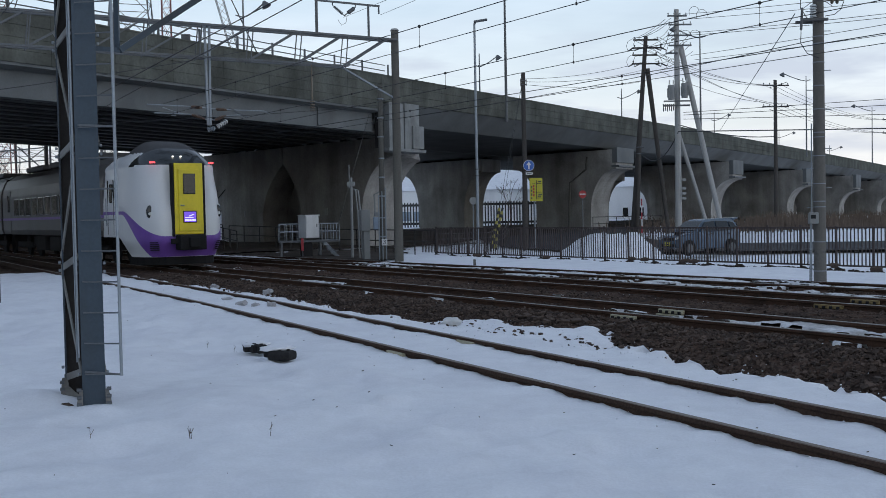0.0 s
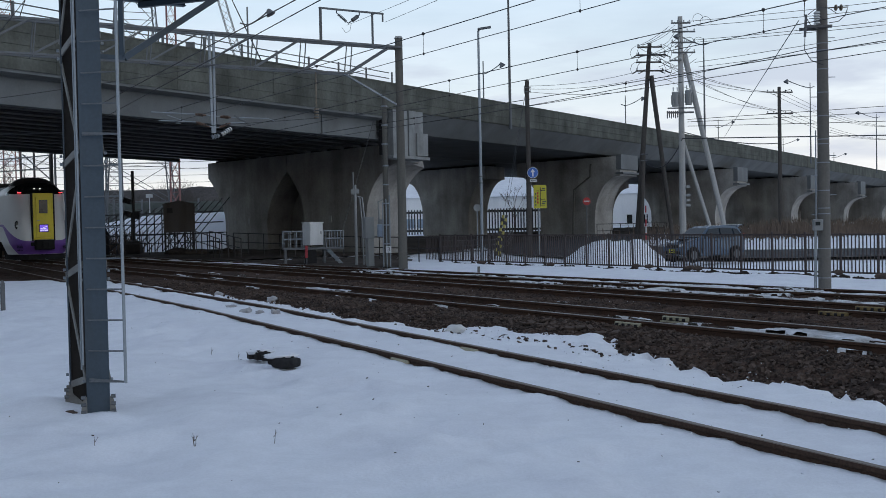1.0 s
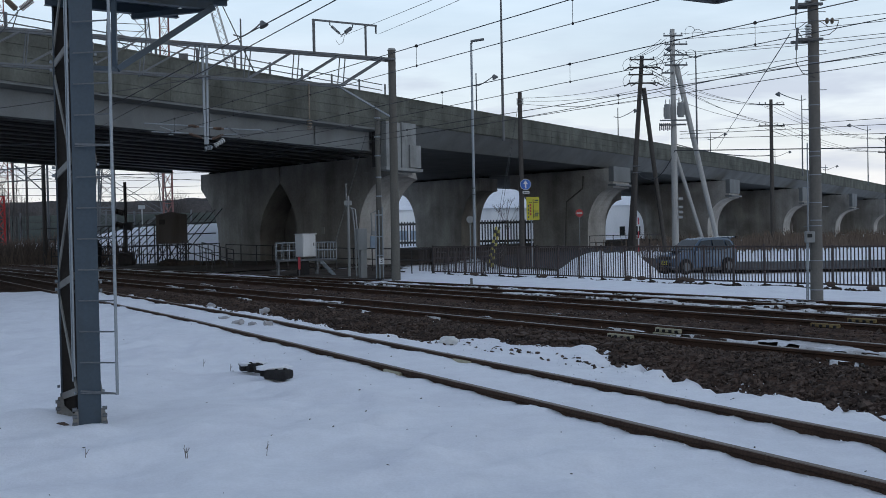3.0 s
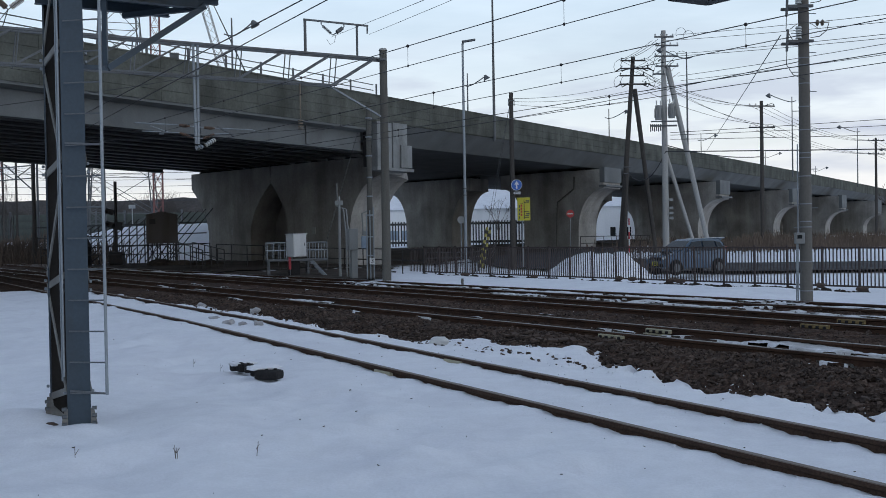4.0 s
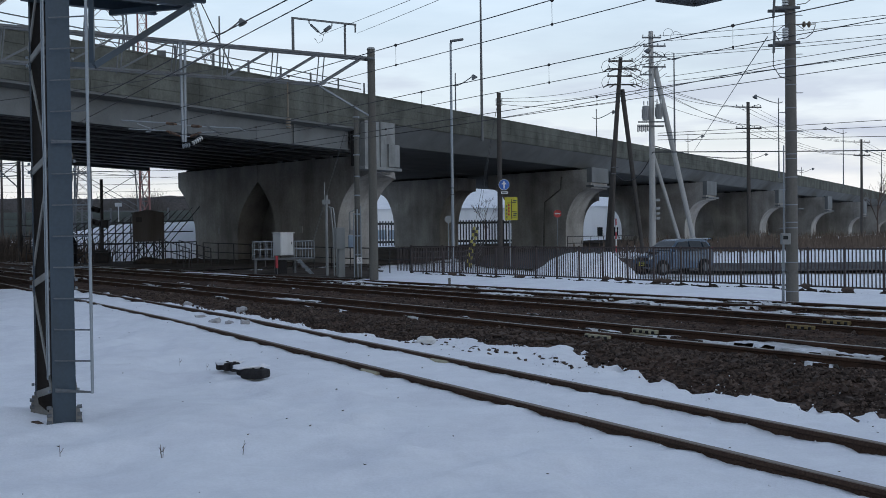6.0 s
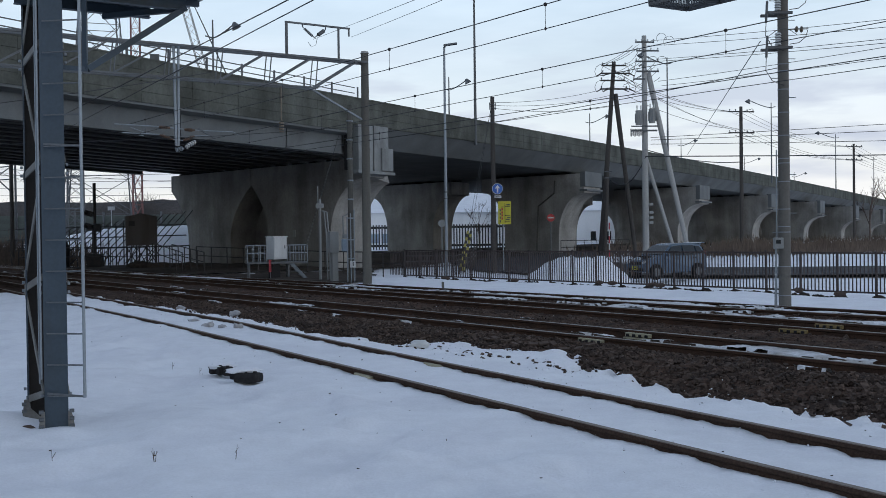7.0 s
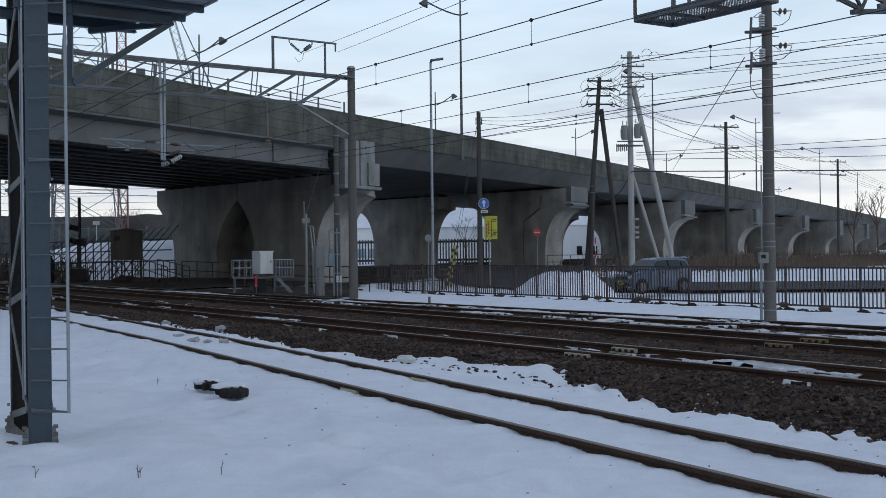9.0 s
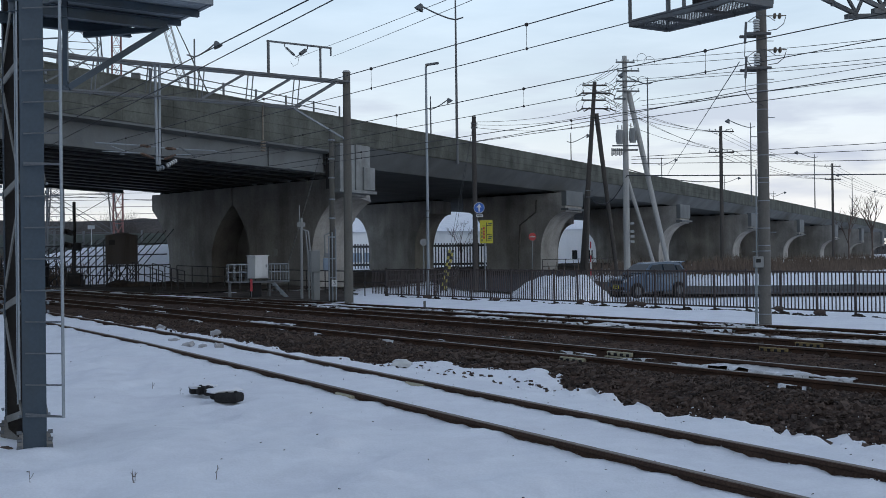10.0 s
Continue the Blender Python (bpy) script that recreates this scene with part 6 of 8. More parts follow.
for z in (5.5, 6.25):
    bm = B()
    box(bm, (RX - 0.14, RY - 0.17, z), (0.58, 0.07, 0.06), None, 0.01)
    box(bm, (RX - 0.14, RY + 0.17, z), (0.58, 0.07, 0.06), None, 0.01)
    br_ = part("bracket", bm, GALV_DARK, rp)
    bm = B()
    for k in range(5):
        tube(bm, (RX - 0.17, RY - 0.18, z + 0.05 + 0.055 * k), (RX - 0.17, RY - 0.18, z + 0.09 + 0.055 * k), 0.075, 0.055, n=12)
    part("post_insulator", bm, CERAMIC, br_)
    bm = B()
    tube(bm, (RX - 0.43, RY - 0.18, z - 0.22), (RX - 0.40, RY - 0.18, z + 0.25), 0.028)
    wire(bm, [Vector((RX - 0.40, RY - 0.18, z + 0.25)) + Vector((0.04 + 0.12 * i, 0, 0.16 * math.sin(i * 0.6))) for i in range(6)], 0.008)
    part("fuse", bm, GALV_DARK, br_)
    bm = B()
    for k in (0, 0.1):
        ell(bm, (RX + 0.3 + k * 1.1, RY, z + 0.42), (0.035, 0.07, 0.07))
    tube(bm, (RX + 0.1, RY, z + 0.42), (RX + 0.56, RY, z + 0.43), 0.012)
    part("disc_insulator", bm, CERAMIC_BROWN, br_)
    bm = B()
    wire(bm, [Vector((RX + 0.15, RY, z + 0.1)), Vector((RX + 0.35, RY, z + 0.13)), Vector((RX + 0.5, RY, z + 0.25)), Vector((RX + 0.55, RY, z + 0.4))], 0.009)
    part("jumper", bm, WIRE, br_)
    bm = B()
    wire(bm, [Vector((RX - 0.43, RY - 0.18, z - 0.22)), Vector((RX - 0.44, RY - 0.18, z - 0.5)), Vector((RX - 0.3, RY - 0.18, z - 0.72)), Vector((RX - 0.05, RY - 0.18, z - 0.82))], 0.009)
    part("jumper", bm, WIRE, br_)


# lamps on the bridge
def bridge_lamp(x, y, top, arm, label):
    l = thing("street_lamp", label, "street lamp", group="street lamps")
    bm = B()
    tube(bm, (x, y, 7.4), (x, y, top), 0.1, 0.05, n=8)
    part("post", bm, GALV_DARK, l)
    sgn = 1 if arm > 0 else -1
    bm = B()
    z0 = top - (1.2 if arm > 0 else 1.7 if top > 18 else 0.6)
    pts = [Vector((x + sgn * t * abs(arm), y, z0 + 0.9 * t ** 1.4 * (1 if arm > 0 else 1))) for t in (0, 0.2, 0.4, 0.6, 0.8, 1.0)]
    pts.insert(0, Vector((x - sgn * 0.5, y, z0 + 0.15)))
    wire(bm, pts, 0.05, 6)
    part("arm", bm, GALV_DARK, l)
    bm = B()
    e = pts[-1]
    tube(bm, e + Vector((0, 0, 0.12)), e + Vector((sgn * 0.2, 0, -0.25)), 0.1, 0.33, n=12)
    part("lamp_head", bm, GALV_DARK, l)


for x, y, top, arm in ((-13.02, 71.0, 16.05, 1.38), (3.6, 98.0, 16.2, 1.6), (21.7, 128.0, 16.2, 2.0), (41.0, 160.0, 16.0, 2.1), (61.8, 195.0, 15.6, 2.6), (83.8, 230.0, 14.8, 2.4)):
    bridge_lamp(x, y, top, arm, "dark curved-arm street lamp on the bridge's far side")
for x, y, top, arm in ((4.22, 68.8, 18.5, -2.2), (22.9, 94.0, 17.2, -2.2), (42.5, 124.0, 16.8, -2.6), (63.9, 158.0, 16.2, -2.6), (86, 195, 15.4, -2.6), (112, 236, 14.6, -2.6)):
    bridge_lamp(x, y, top, arm, "tall dark street lamp on the bridge's near side")


# ------------------------------------------------------------ lineside equipment by the pier
def build_equipment():
    rot = turn(12)
    c = thing("equipment_platform", "grey steel equipment platform with side railings", "platform", Matrix.Translation((-5.62, 44.3, 0)) @ rot)
    bm = B()
    box(bm, (0, 0, 0.5), (2.5, 1.1, 0.07))
    part("deck", bm, GALV_DARK, c)
    for x in (-1.15, -0.3, 0.45):
        for y in (-0.45, 0.45):
            bm = B()
            bar(bm, (x, y, -0.4), (x, y, 0.5), 0.07, 0.07)
            part("leg", bm, GALV_DARK, c)
    for x0, x1 in ((-1.22, -0.45), (0.5, 1.22)):
        for y in (-0.52, 0.52):
            for z in (0.9, 1.22):
                bm = B()
                tube(bm, (x0, y, z), (x1, y, z), 0.022)
                part("rail", bm, GALV, c, "pale grey pipe rail")
            for k in range(4):
                x = x0 + (x1 - x0) * k / 3
                bm = B()
                tube(bm, (x, y, 0.52), (x, y, 1.22), 0.018)
                part("rail_post", bm, GALV, c)
    for y in (-0.5, -0.1):
        bm = B()
        bar(bm, (0.55, y, 0.5), (1.25, y - 0.3, -0.3), 0.05, 0.12)
        part("stair_string", bm, GALV, c)
    bm = B()
    for k in range(4):
        box(bm, (0.65 + 0.16 * k, -0.4 - 0.06 * k, 0.35 - 0.18 * k), (0.2, 0.5, 0.03))
    part("steps", bm, GALV, c)
    bm = B()
    box(bm, (-0.12, -0.3, 0.0), (0.45, 0.4, 0.9), None, 0.02)
    part("junction_box", bm, DARK, c)
    k = thing("relay_cabinet", "white steel relay cabinet on a raised platform", "cabinet", Matrix.Translation((-5.62, 44.3, 0)) @ turn(38))
    bm = B()
    box(bm, (0, 0, 1.1), (0.62, 0.62, 0.92), None, 0.015)
    part("body", bm, WHITE_PAINT, k)
    bm = B()
    box(bm, (0, -0.318, 1.1), (0.56, 0.02, 0.84), None, 0.006)
    d = part("door", bm, WHITE_PAINT, k)
    bm = B()
    box(bm, (0.2, -0.335, 1.15), (0.03, 0.03, 0.12))
    part("handle", bm, GALV_DARK, d)
    bm = B()
    box(bm, (0, 0, 1.575), (0.7, 0.7, 0.04), None, 0.012)
    part("roof", bm, WHITE_PAINT, k)
    r = thing("red_marker", "glowing red reflective marker bar on a post", "marker")
    bm = B()
    box(bm, (-5.8, 43.6, 0.38), (0.1, 0.03, 0.5))
    part("bar", bm, RED_PAINT, r)
    bm = B()
    tube(bm, (-5.8, 43.65, -0.4), (-5.8, 43.65, 0.65), 0.02)
    part("post", bm, GALV_DARK, r)
    # slim mast with pipes
    m = thing("slim_mast", "slim grey pipe mast with bent conduits", "mast")
    bm = B()
    tube(bm, (-3.55, 41.3, -0.4), (-3.55, 41.3, 3.0), 0.055)
    part("pole", bm, GREY_PAINT, m)
    bm = B()
    tube(bm, (-3.62, 41.3, 2.6), (-3.62, 41.3, 3.5), 0.02)
    box(bm, (-3.55, 41.28, 2.75), (0.3, 0.06, 0.18))
    part("aerial", bm, GREY_PAINT, m)
    for k in range(2):
        bm = B()
        o = 0.12 + 0.1 * k
        wire(bm, [Vector((-3.5 + o * 0.3, 41.25, 2.55)), Vector((-3.5 + o, 41.25, 2.5)), Vector((-3.42 + o, 41.25, 1.6)), Vector((-3.38 + o, 41.25, -0.3))], 0.03, 8)
        part("conduit", bm, GREY_PAINT, m)
    w = thing("guy_wire", "thin sloping guy wire", "wire")
    bm = B()
    tube(bm, (-4.3, 42.6, 0.9), (-3.1, 46.0, 5.9), 0.012, n=5)
    part("strand", bm, WIRE, w)
    # control cabinets on a column
    c = thing("control_cabinet", "grey control cabinet on a concrete column", "cabinet", Matrix.Translation((-2.95, 40.45, 0)) @ turn(20))
    bm = B()
    box(bm, (0, 0, 0.25), (0.24, 0.3, 1.4), None, 0.02)
    part("column", bm, GREY_PAINT, c)
    bm = B()
    box(bm, (-0.05, 0, 1.33), (0.36, 0.4, 0.82), None, 0.02)
    b = part("box", bm, GREY_PAINT, c)
    bm = B()
    box(bm, (-0.05, -0.205, 1.33), (0.31, 0.012, 0.76))
    part("door", bm, GREY_PAINT, b)
    c = thing("switch_box", "blue-grey switch box with pipes on a steel pole", "switch box", Matrix.Translation((-2.45, 39.9, 0)) @ turn(15))
    bm = B()
    box(bm, (0, 0, 1.22), (0.34, 0.2, 0.46), None, 0.02)
    part("box", bm, BLUEGREY, c)
    bm = B()
    box(bm, (-0.03, 0, 1.56), (0.22, 0.2, 0.16), None, 0.02)
    part("junction", bm, GREY_PAINT, c)
    bm = B()
    wire(bm, [Vector((-0.1, 0, 1.6)), Vector((-0.12, 0, 2.3)), Vector((0.1, 0, 2.4)), Vector((0.16, 0, 2.35))], 0.03, 8)
    tube(bm, (0.05, 0, -0.4), (0.05, 0, 1.0), 0.03)
    part("conduit", bm, GREY_PAINT, c)
    # banded steel pole with plate
    p = pole_at("steel_pole", -2.25, 39.5, 6.3, 0.11, 0.09, CONC_POLE, "slim grey banded pole beside the pier", "pole")
    for z in (0.7, 1.4, 2.2, 2.9, 3.6, 4.4, 5.1, 5.8):
        bm = B()
        tube(bm, (-2.25, 39.5, z), (-2.25, 39.5, z + 0.05), 0.125)
        part("band", bm, GALV, p)
    for k in (-0.13, 0.0, 0.13):
        bm = B()
        tube(bm, (-2.25 + k, 39.35, -0.4), (-2.25 + k, 39.35, 2.4 + k), 0.022)
        part("conduit", bm, GALV, p)
    s = thing("number_plate", "small white plate with a black numeral three", "plate")
    bm = B()
    box(bm, (-2.18, 39.25, 0.52), (0.2, 0.015, 0.24), None, 0.004)
    part("plate", bm, WHITE_PAINT, s)
    cu = bpy.data.curves.new("numeral", "FONT")
    cu.body, cu.size, cu.extrude, cu.align_x, cu.align_y = "3", 0.24, 0.003, "CENTER", "CENTER"
    cu.materials.append(BLACK)
    tx = new("numeral", cu)
    tx.parent = s
    tx.matrix_basis = pose(-2.18, 39.236, 0.52, 90, 0, 0)
    # short marker post beside the loop track
    q = thing("marker_post", "short grey concrete marker post in snow", "post")
    bm = B()
    box(bm, (0.98, 33.9, -0.1), (0.08, 0.08, 0.3), None, 0.01)
    part("post", bm, CONC_POLE, q)


build_equipment()


# ------------------------------------------------------------ hung cage and bracket of the near gantry
def build_gantry():
    g = thing("signal_gantry", "overhead lattice gantry crossing the tracks", "gantry")
    p0, d = Vector((-3.3, 9.65, 0)), Vector((0.84, 0.545, 0)).normalized()
    nrm = Vector((-d.y, d.x, 0))
    L = 19.5
    for o in (-0.3, 0.3):
        for z in (7.6, 8.5):
            bm = B()
            bar(bm, p0 + nrm * o + Vector((0, 0, z)), p0 + d * L + nrm * o + Vector((0, 0, z)), 0.09, 0.09)
            part("chord", bm, MAST_PAINT, g)
    k = 0
    while k < 19:
        for o in (-0.3, 0.3):
            bm = B()
            a, b = (7.6, 8.5) if k % 2 else (8.5, 7.6)
            bar(bm, p0 + d * k + nrm * o + Vector((0, 0, a)), p0 + d * (k + 1) + nrm * o + Vector((0, 0, b)), 0.05, 0.05)
            part("diagonal", bm, MAST_PAINT, g)
        k += 1
    # end leg beyond the far track
    e = p0 + d * L
    bm = B()
    h_beam(bm, e + Vector((0, 0, -0.4)), e + Vector((0, 0, 8.6)), 0.25, 0.25, 0.02, d)
    part("leg", bm, MAST_PAINT, g)
    # the lowered lattice bracket
    b0, b1 = Vector((6.3, 17.0, 5.95)), Vector((9.2, 17.9, 5.5))
    sh = Vector((0.45, 0, 0.14))
    for o in (0, 0.5):
        bm = B()
        bar(bm, b0 + nrm * o + sh, Vector((7.75, 17.3, 5.38)) + nrm * o + sh, 0.06, 0.07)
        bar(bm, Vector((7.55, 17.25, 5.33)) + nrm * o + sh, b1 + nrm * o + sh, 0.08, 0.08)
        part("bracket_chord", bm, GALV_DARK, g)
        bm = B()
        bar(bm, Vector((7.3, 17.2, 5.5)) + nrm * o + sh, Vector((7.3, 17.2, 6.5)) + nrm * o + sh, 0.05, 0.05)
        bar(bm, Vector((7.75, 17.3, 5.4)) + nrm * o + sh, Vector((7.3, 17.2, 6.1)) + nrm * o + sh, 0.045, 0.045)
        bar(bm, Vector((7.75, 17.3, 5.4)) + nrm * o + sh, Vector((8.1, 17.4, 6.1)) + nrm * o + sh, 0.045, 0.045)
        bar(bm, Vector((7.4, 17.2, 5.75)) + nrm * o + sh, Vector((8.9, 17.7, 5.85)) + nrm * o + sh, 0.05, 0.05)
        bar(bm, Vector((8.9, 17.7, 5.6)) + nrm * o + sh, Vector((8.9, 17.7, 7.6)) + nrm * o + sh, 0.045, 0.045)
        bar(bm, Vector((6.5, 17.0, 5.9)) + nrm * o + sh, Vector((6.5, 17.0, 7.6)) + nrm * o + sh, 0.045, 0.045)
        part("bracket_web", bm, GALV_DARK, g)
    # cage for signal maintenance
    c = thing("signal_cage", "hanging steel maintenance cage with open grating floor", "platform")
    f0, fx, fy = Vector((3.6, 15.8, 4.95)), Vector((1.05, -1.59, 0.0)), Vector((0.67, 0.37, 0.0))
    cn = [f0, f0 + fx, f0 + fx + fy, f0 + fy]
    for a, b in zip(cn, cn[1:] + cn[:1]):
        bm = B()
        bar(bm, a, b, 0.06, 0.09)
        part("floor_frame", bm, GALV_DARK, c)
    for t in (0.33, 0.66):
        bm = B()
        bar(bm, f0 + fx * t - Vector((0, 0, 0.03)), f0 + fx * t + fy - Vector((0, 0, 0.03)), 0.05, 0.05)
        part("floor_beam", bm, GALV_DARK, c)
    bm = B()
    for i in range(40):
        t = i / 39
        tube(bm, f0 + fx * t, f0 + fx * t + fy, 0.0045, n=4, caps=False)
    for i in range(16):
        t = i / 15
        tube(bm, f0 + fy * t, f0 + fy * t + fx, 0.0045, n=4, caps=False)
    part("grating", bm, GALV_DARK, c, "open steel grating")
    for q in cn + [f0 + fx * 0.4, f0 + fx * 0.55]:
        bm = B()
        bar(bm, q, q + Vector((0, 0, 2.9)), 0.045, 0.045)
        part("hanger", bm, GALV_DARK, c)
    for zz in (0.55, 1.05):
        for a, b in zip(cn, cn[1:] + cn[:1]):
            bm = B()
            tube(bm, a + Vector((0, 0, zz)), b + Vector((0, 0, zz)), 0.018)
            part("guard_rail", bm, GALV_DARK, c)
    bm = B()
    box(bm, f0 + fx * 0.62 + fy * 0.4 + Vector((0, 0, 0.35)), (0.35, 0.3, 0.6), None, 0.03)
    part("signal_box", bm, DARK, c)


build_gantry()


# ------------------------------------------------------------ wires
def overhead(name, f, n, z_contact, z_mess, lo, hi, gap, label, at=0.0):
    w = thing(name, label, "overhead line", group="overhead lines")
    bm = B()
    wire(bm, [f(lo, n, z_contact), f(hi, n, z_contact)], 0.0075)
    part("contact_wire", bm, WIRE, w)
    bm = B()
    wire(bm, [f(lo, n, z_mess), f(hi, n, z_mess)], 0.0095)
    part("messenger_wire", bm, WIRE, w)
    a = at - gap * int((at - lo) / gap)
    while a < hi:
        bm = B()
        tube(bm, f(a, n, z_contact), f(a, n, z_mess), 0.004, n=4)
        dr = part("dropper", bm, WIRE, w)
        bm = B()
        ell(bm, f(a, n, z_mess), (0.033, 0.033, 0.033), 8, 6)
        part("clamp", bm, BLACK, dr)
        bm = B()
        ell(bm, f(a, n, z_contact), (0.02, 0.02, 0.03), 8, 6)
        part("clip", bm, BLACK, dr)
        a += gap


overhead("overhead_line", an, 11.12, 4.82, 5.21, -12, 34, 4.75, "dark overhead contact and messenger wires with droppers", 17.85)
overhead("overhead_line", an, 14.5, 4.63, 5.0, -12, 38, 4.9, "dark overhead contact and messenger wires with droppers", 22.1)
overhead("overhead_line", an4, 18.1, 4.5, 4.68, -12, 38, 9.0, "dark overhead contact and messenger wires with droppers")


def line(name, spans, label, r=0.012):
    """One wire run of several spans: each (from, to, sag)."""
    w = thing(name, label, "power line", group="power lines")
    for p, q, dd in spans:
        bm = B()
        wire(bm, sag(p, q, dd), r, 4)
        part("strand", bm, WIRE, w)


# feeder wires up to the frame on the portal and on past the camera
for span in (((-3.37, 37.40, 8.46), (2.90, 12.96, 5.50), 0.02), ((-2.09, 38.20, 8.68), (2.85, 11.68, 5.12), 0.02)):
    line("feeder_wire", [span], "dark feeder wire rising from the portal", 0.0065)
line("stay_wire", [((-6.5, 35.2, 7.0), (-14.5, 25.0, 4.2), 0.1)], "thin stay wire below the portal", 0.01)
line("stay_wire", [((-0.6, 38.3, 5.6), (-14.0, 30.0, 4.2), 0.15), ((-1.5, 38.4, 5.0), (8.1, 22.9, 5.1), 0.12)], "thin stay wire below the portal", 0.009)
# lines between the distribution poles
for k, z in enumerate((12.0, 12.05, 11.4, 11.35, 10.7, 10.05)):
    o = -0.8 + 0.32 * k
    line("power_line", [((12.8 + o, 65.9, z + 0.1), (14.3 + o, 63.8, z + 0.9), 0.1),
                        ((12.8 + o, 66.0, z + 0.05), (25.1 + o, 79.9, 10.7 - 1.4 * (k % 2)), 0.5),
                        ((25.1 + o, 79.9, 10.7 - 1.4 * (k % 2)), (46.4 + o, 110.0, 10.4 - 1.3 * (k % 2)), 0.7),
                        ((46.4 + o, 110.0, 10.4 - 1.3 * (k % 2)), (90 + o, 175.0, 10.2), 1.0)], "dark power line between utility poles", 0.014)
for p, q in (((14.58, 63.8, 13.17), (19.75, 45.0, 10.62)), ((14.3, 63.8, 12.85), (19.75, 45.0, 10.3)), ((14.89, 63.8, 12.05), (19.74, 45.0, 9.79)),
             ((14.89, 63.8, 11.92), (19.74, 45.0, 9.62)), ((15.0, 63.8, 10.72), (19.74, 45.0, 9.4)), ((15.2, 63.8, 10.45), (19.73, 45.0, 8.94))):
    p, q = Vector(p), Vector(q)
    line("power_line", [(p, q + (q - p) * 0.6, 0.12)], "dark power line running past the catenary pole", 0.013)
for k, (z0, z1) in enumerate(((10.2, 9.0), (9.7, 8.6), (9.0, 8.35))):
    line("power_line", [((12.6, 65.9, z0 + 0.5), (4.4, 56.5, 8.6 - 0.15 * k), 0.25)], "dark power line running towards the bridge", 0.011)
line("telephone_cable", [((14.2, 63.8, 6.2), (60.0, 63.0, 6.3), 0.12), ((14.2, 63.8, 6.2), (12.4, 65.8, 4.9), 0.9), ((14.2, 63.8, 6.6), (25.1, 80.0, 6.9), 0.3)], "thick black telephone cable", 0.032)
for p, q in (((14.56, 64.0, 7.35), (25.4, 58.0, 7.44)), ((14.56, 64.0, 7.2), (25.4, 58.0, 7.08)), ((14.56, 64.0, 6.95), (25.4, 58.0, 6.56))):
    p, q = Vector(p), Vector(q)
    line("power_line", [(p, q + (q - p), 0.06)], "thin power line over the road", 0.016)
line("guy_wire", [((RX - 0.5, RY, 5.66), (16.25, 62.0, 6.13), 0.0)], "taut guy wire from the catenary pole", 0.012)


# ------------------------------------------------------------ snow heap, small things in the snow
def lump(name, c, s, material, label, category, seed=0, amp=0.25, sub=3, kind="", scale=2.0):
    bm = B()
    bmesh.ops.create_icosphere(bm, subdivisions=sub, radius=1)
    for v in bm.verts:
        q = v.co * scale + Vector((seed * 3.1, seed * 1.7, 0))
        v.co *= 1 + amp * noise.fractal(q, 0.9, 2.1, 3)
        v.co = Vector((v.co.x * s[0], v.co.y * s[1], v.co.z * s[2]))
    o = part(name, bm, material, None, "", smooth=sub > 2)
    o.matrix_basis = Matrix.Translation(c)
    return tagged(o, label, category, kind=kind)


def build_heap():
    verts, faces = [], []
    nx, ny = 70, 40
    for j in range(ny + 1):
        for i in range(nx + 1):
            x, y = 3.2 + 7.0 * i / nx, 42.6 + 4.6 * j / ny
            u, v = (x - 6.85) / 2.45, (y - 45.0) / 2.1
            h = max(0, 1 - u * u - v * v) ** 0.6 * (1.15 + 0.35 * fbm(x, y, 0.9) + 0.12 * fbm(x, y, 3.0))
            h *= 0.35 + 0.65 * smooth(4.3, 6.7, x)
            verts.append((x, y, -0.55 + h + 0.02 * fbm(x, y, 5)))
    w = nx + 1
    for j in range(ny):
        for i in range(nx):
            faces.append((j * w + i, j * w + i + 1, (j + 1) * w + i + 1, (j + 1) * w + i))
    tagged(sheet("ploughed_snow", verts, faces, SNOW), "large ploughed heap of snow behind the fence", "snow heap")


build_heap()

lump("plastic_bag", (0.09, 15.3, -0.06), (0.14, 0.10, 0.07), WHITE_PAINT, "crumpled white sack lying on the ballast edge", "sack", 2, 0.3)
jk = thing("point_gear", "black track fittings half buried in snow", "track fitting")
for k, (x, y, a) in enumerate(((-2.40, 12.86, 20), (-2.30, 12.76, 25), (-2.20, 12.68, 15))):
    bm = B()
    box(bm, (x, y, -0.07), (0.11, 0.14, 0.1), turn(a), 0.015)
    tube(bm, (x, y - 0.04, -0.04), (x, y - 0.04, 0.0), 0.02)
    part("bracket", bm, DARK, jk)
bm = B()
tube(bm, (-2.46, 12.85, -0.03), (-2.14, 12.6, -0.03), 0.02)
part("rod", bm, DARK, jk)
bm = B()
box(bm, (-1.88, 12.15, -0.08), (0.3, 0.2, 0.11), turn(-20), 0.04)
box(bm, (-2.0, 12.3, -0.07), (0.2, 0.16, 0.1), turn(-20), 0.03)
part("cover", bm, DARK, jk)
bm = B()
for k in range(3):
    box(bm, (-2.0 + 0.1 * k, 12.19 - 0.04 * k, -0.05), (0.03, 0.04, 0.09), turn(-20), 0.006)
part("clip", bm, DARK, jk)
lump("snow_clump", (-1.95, 12.25, -0.012), (0.2, 0.13, 0.04), SNOW, "cap of snow on the track fittings", "snow", 5, 0.3)
lump("snow_clump", (-2.30, 12.8, -0.025), (0.17, 0.1, 0.035), SNOW, "cap of snow on the track fittings", "snow", 6, 0.3)
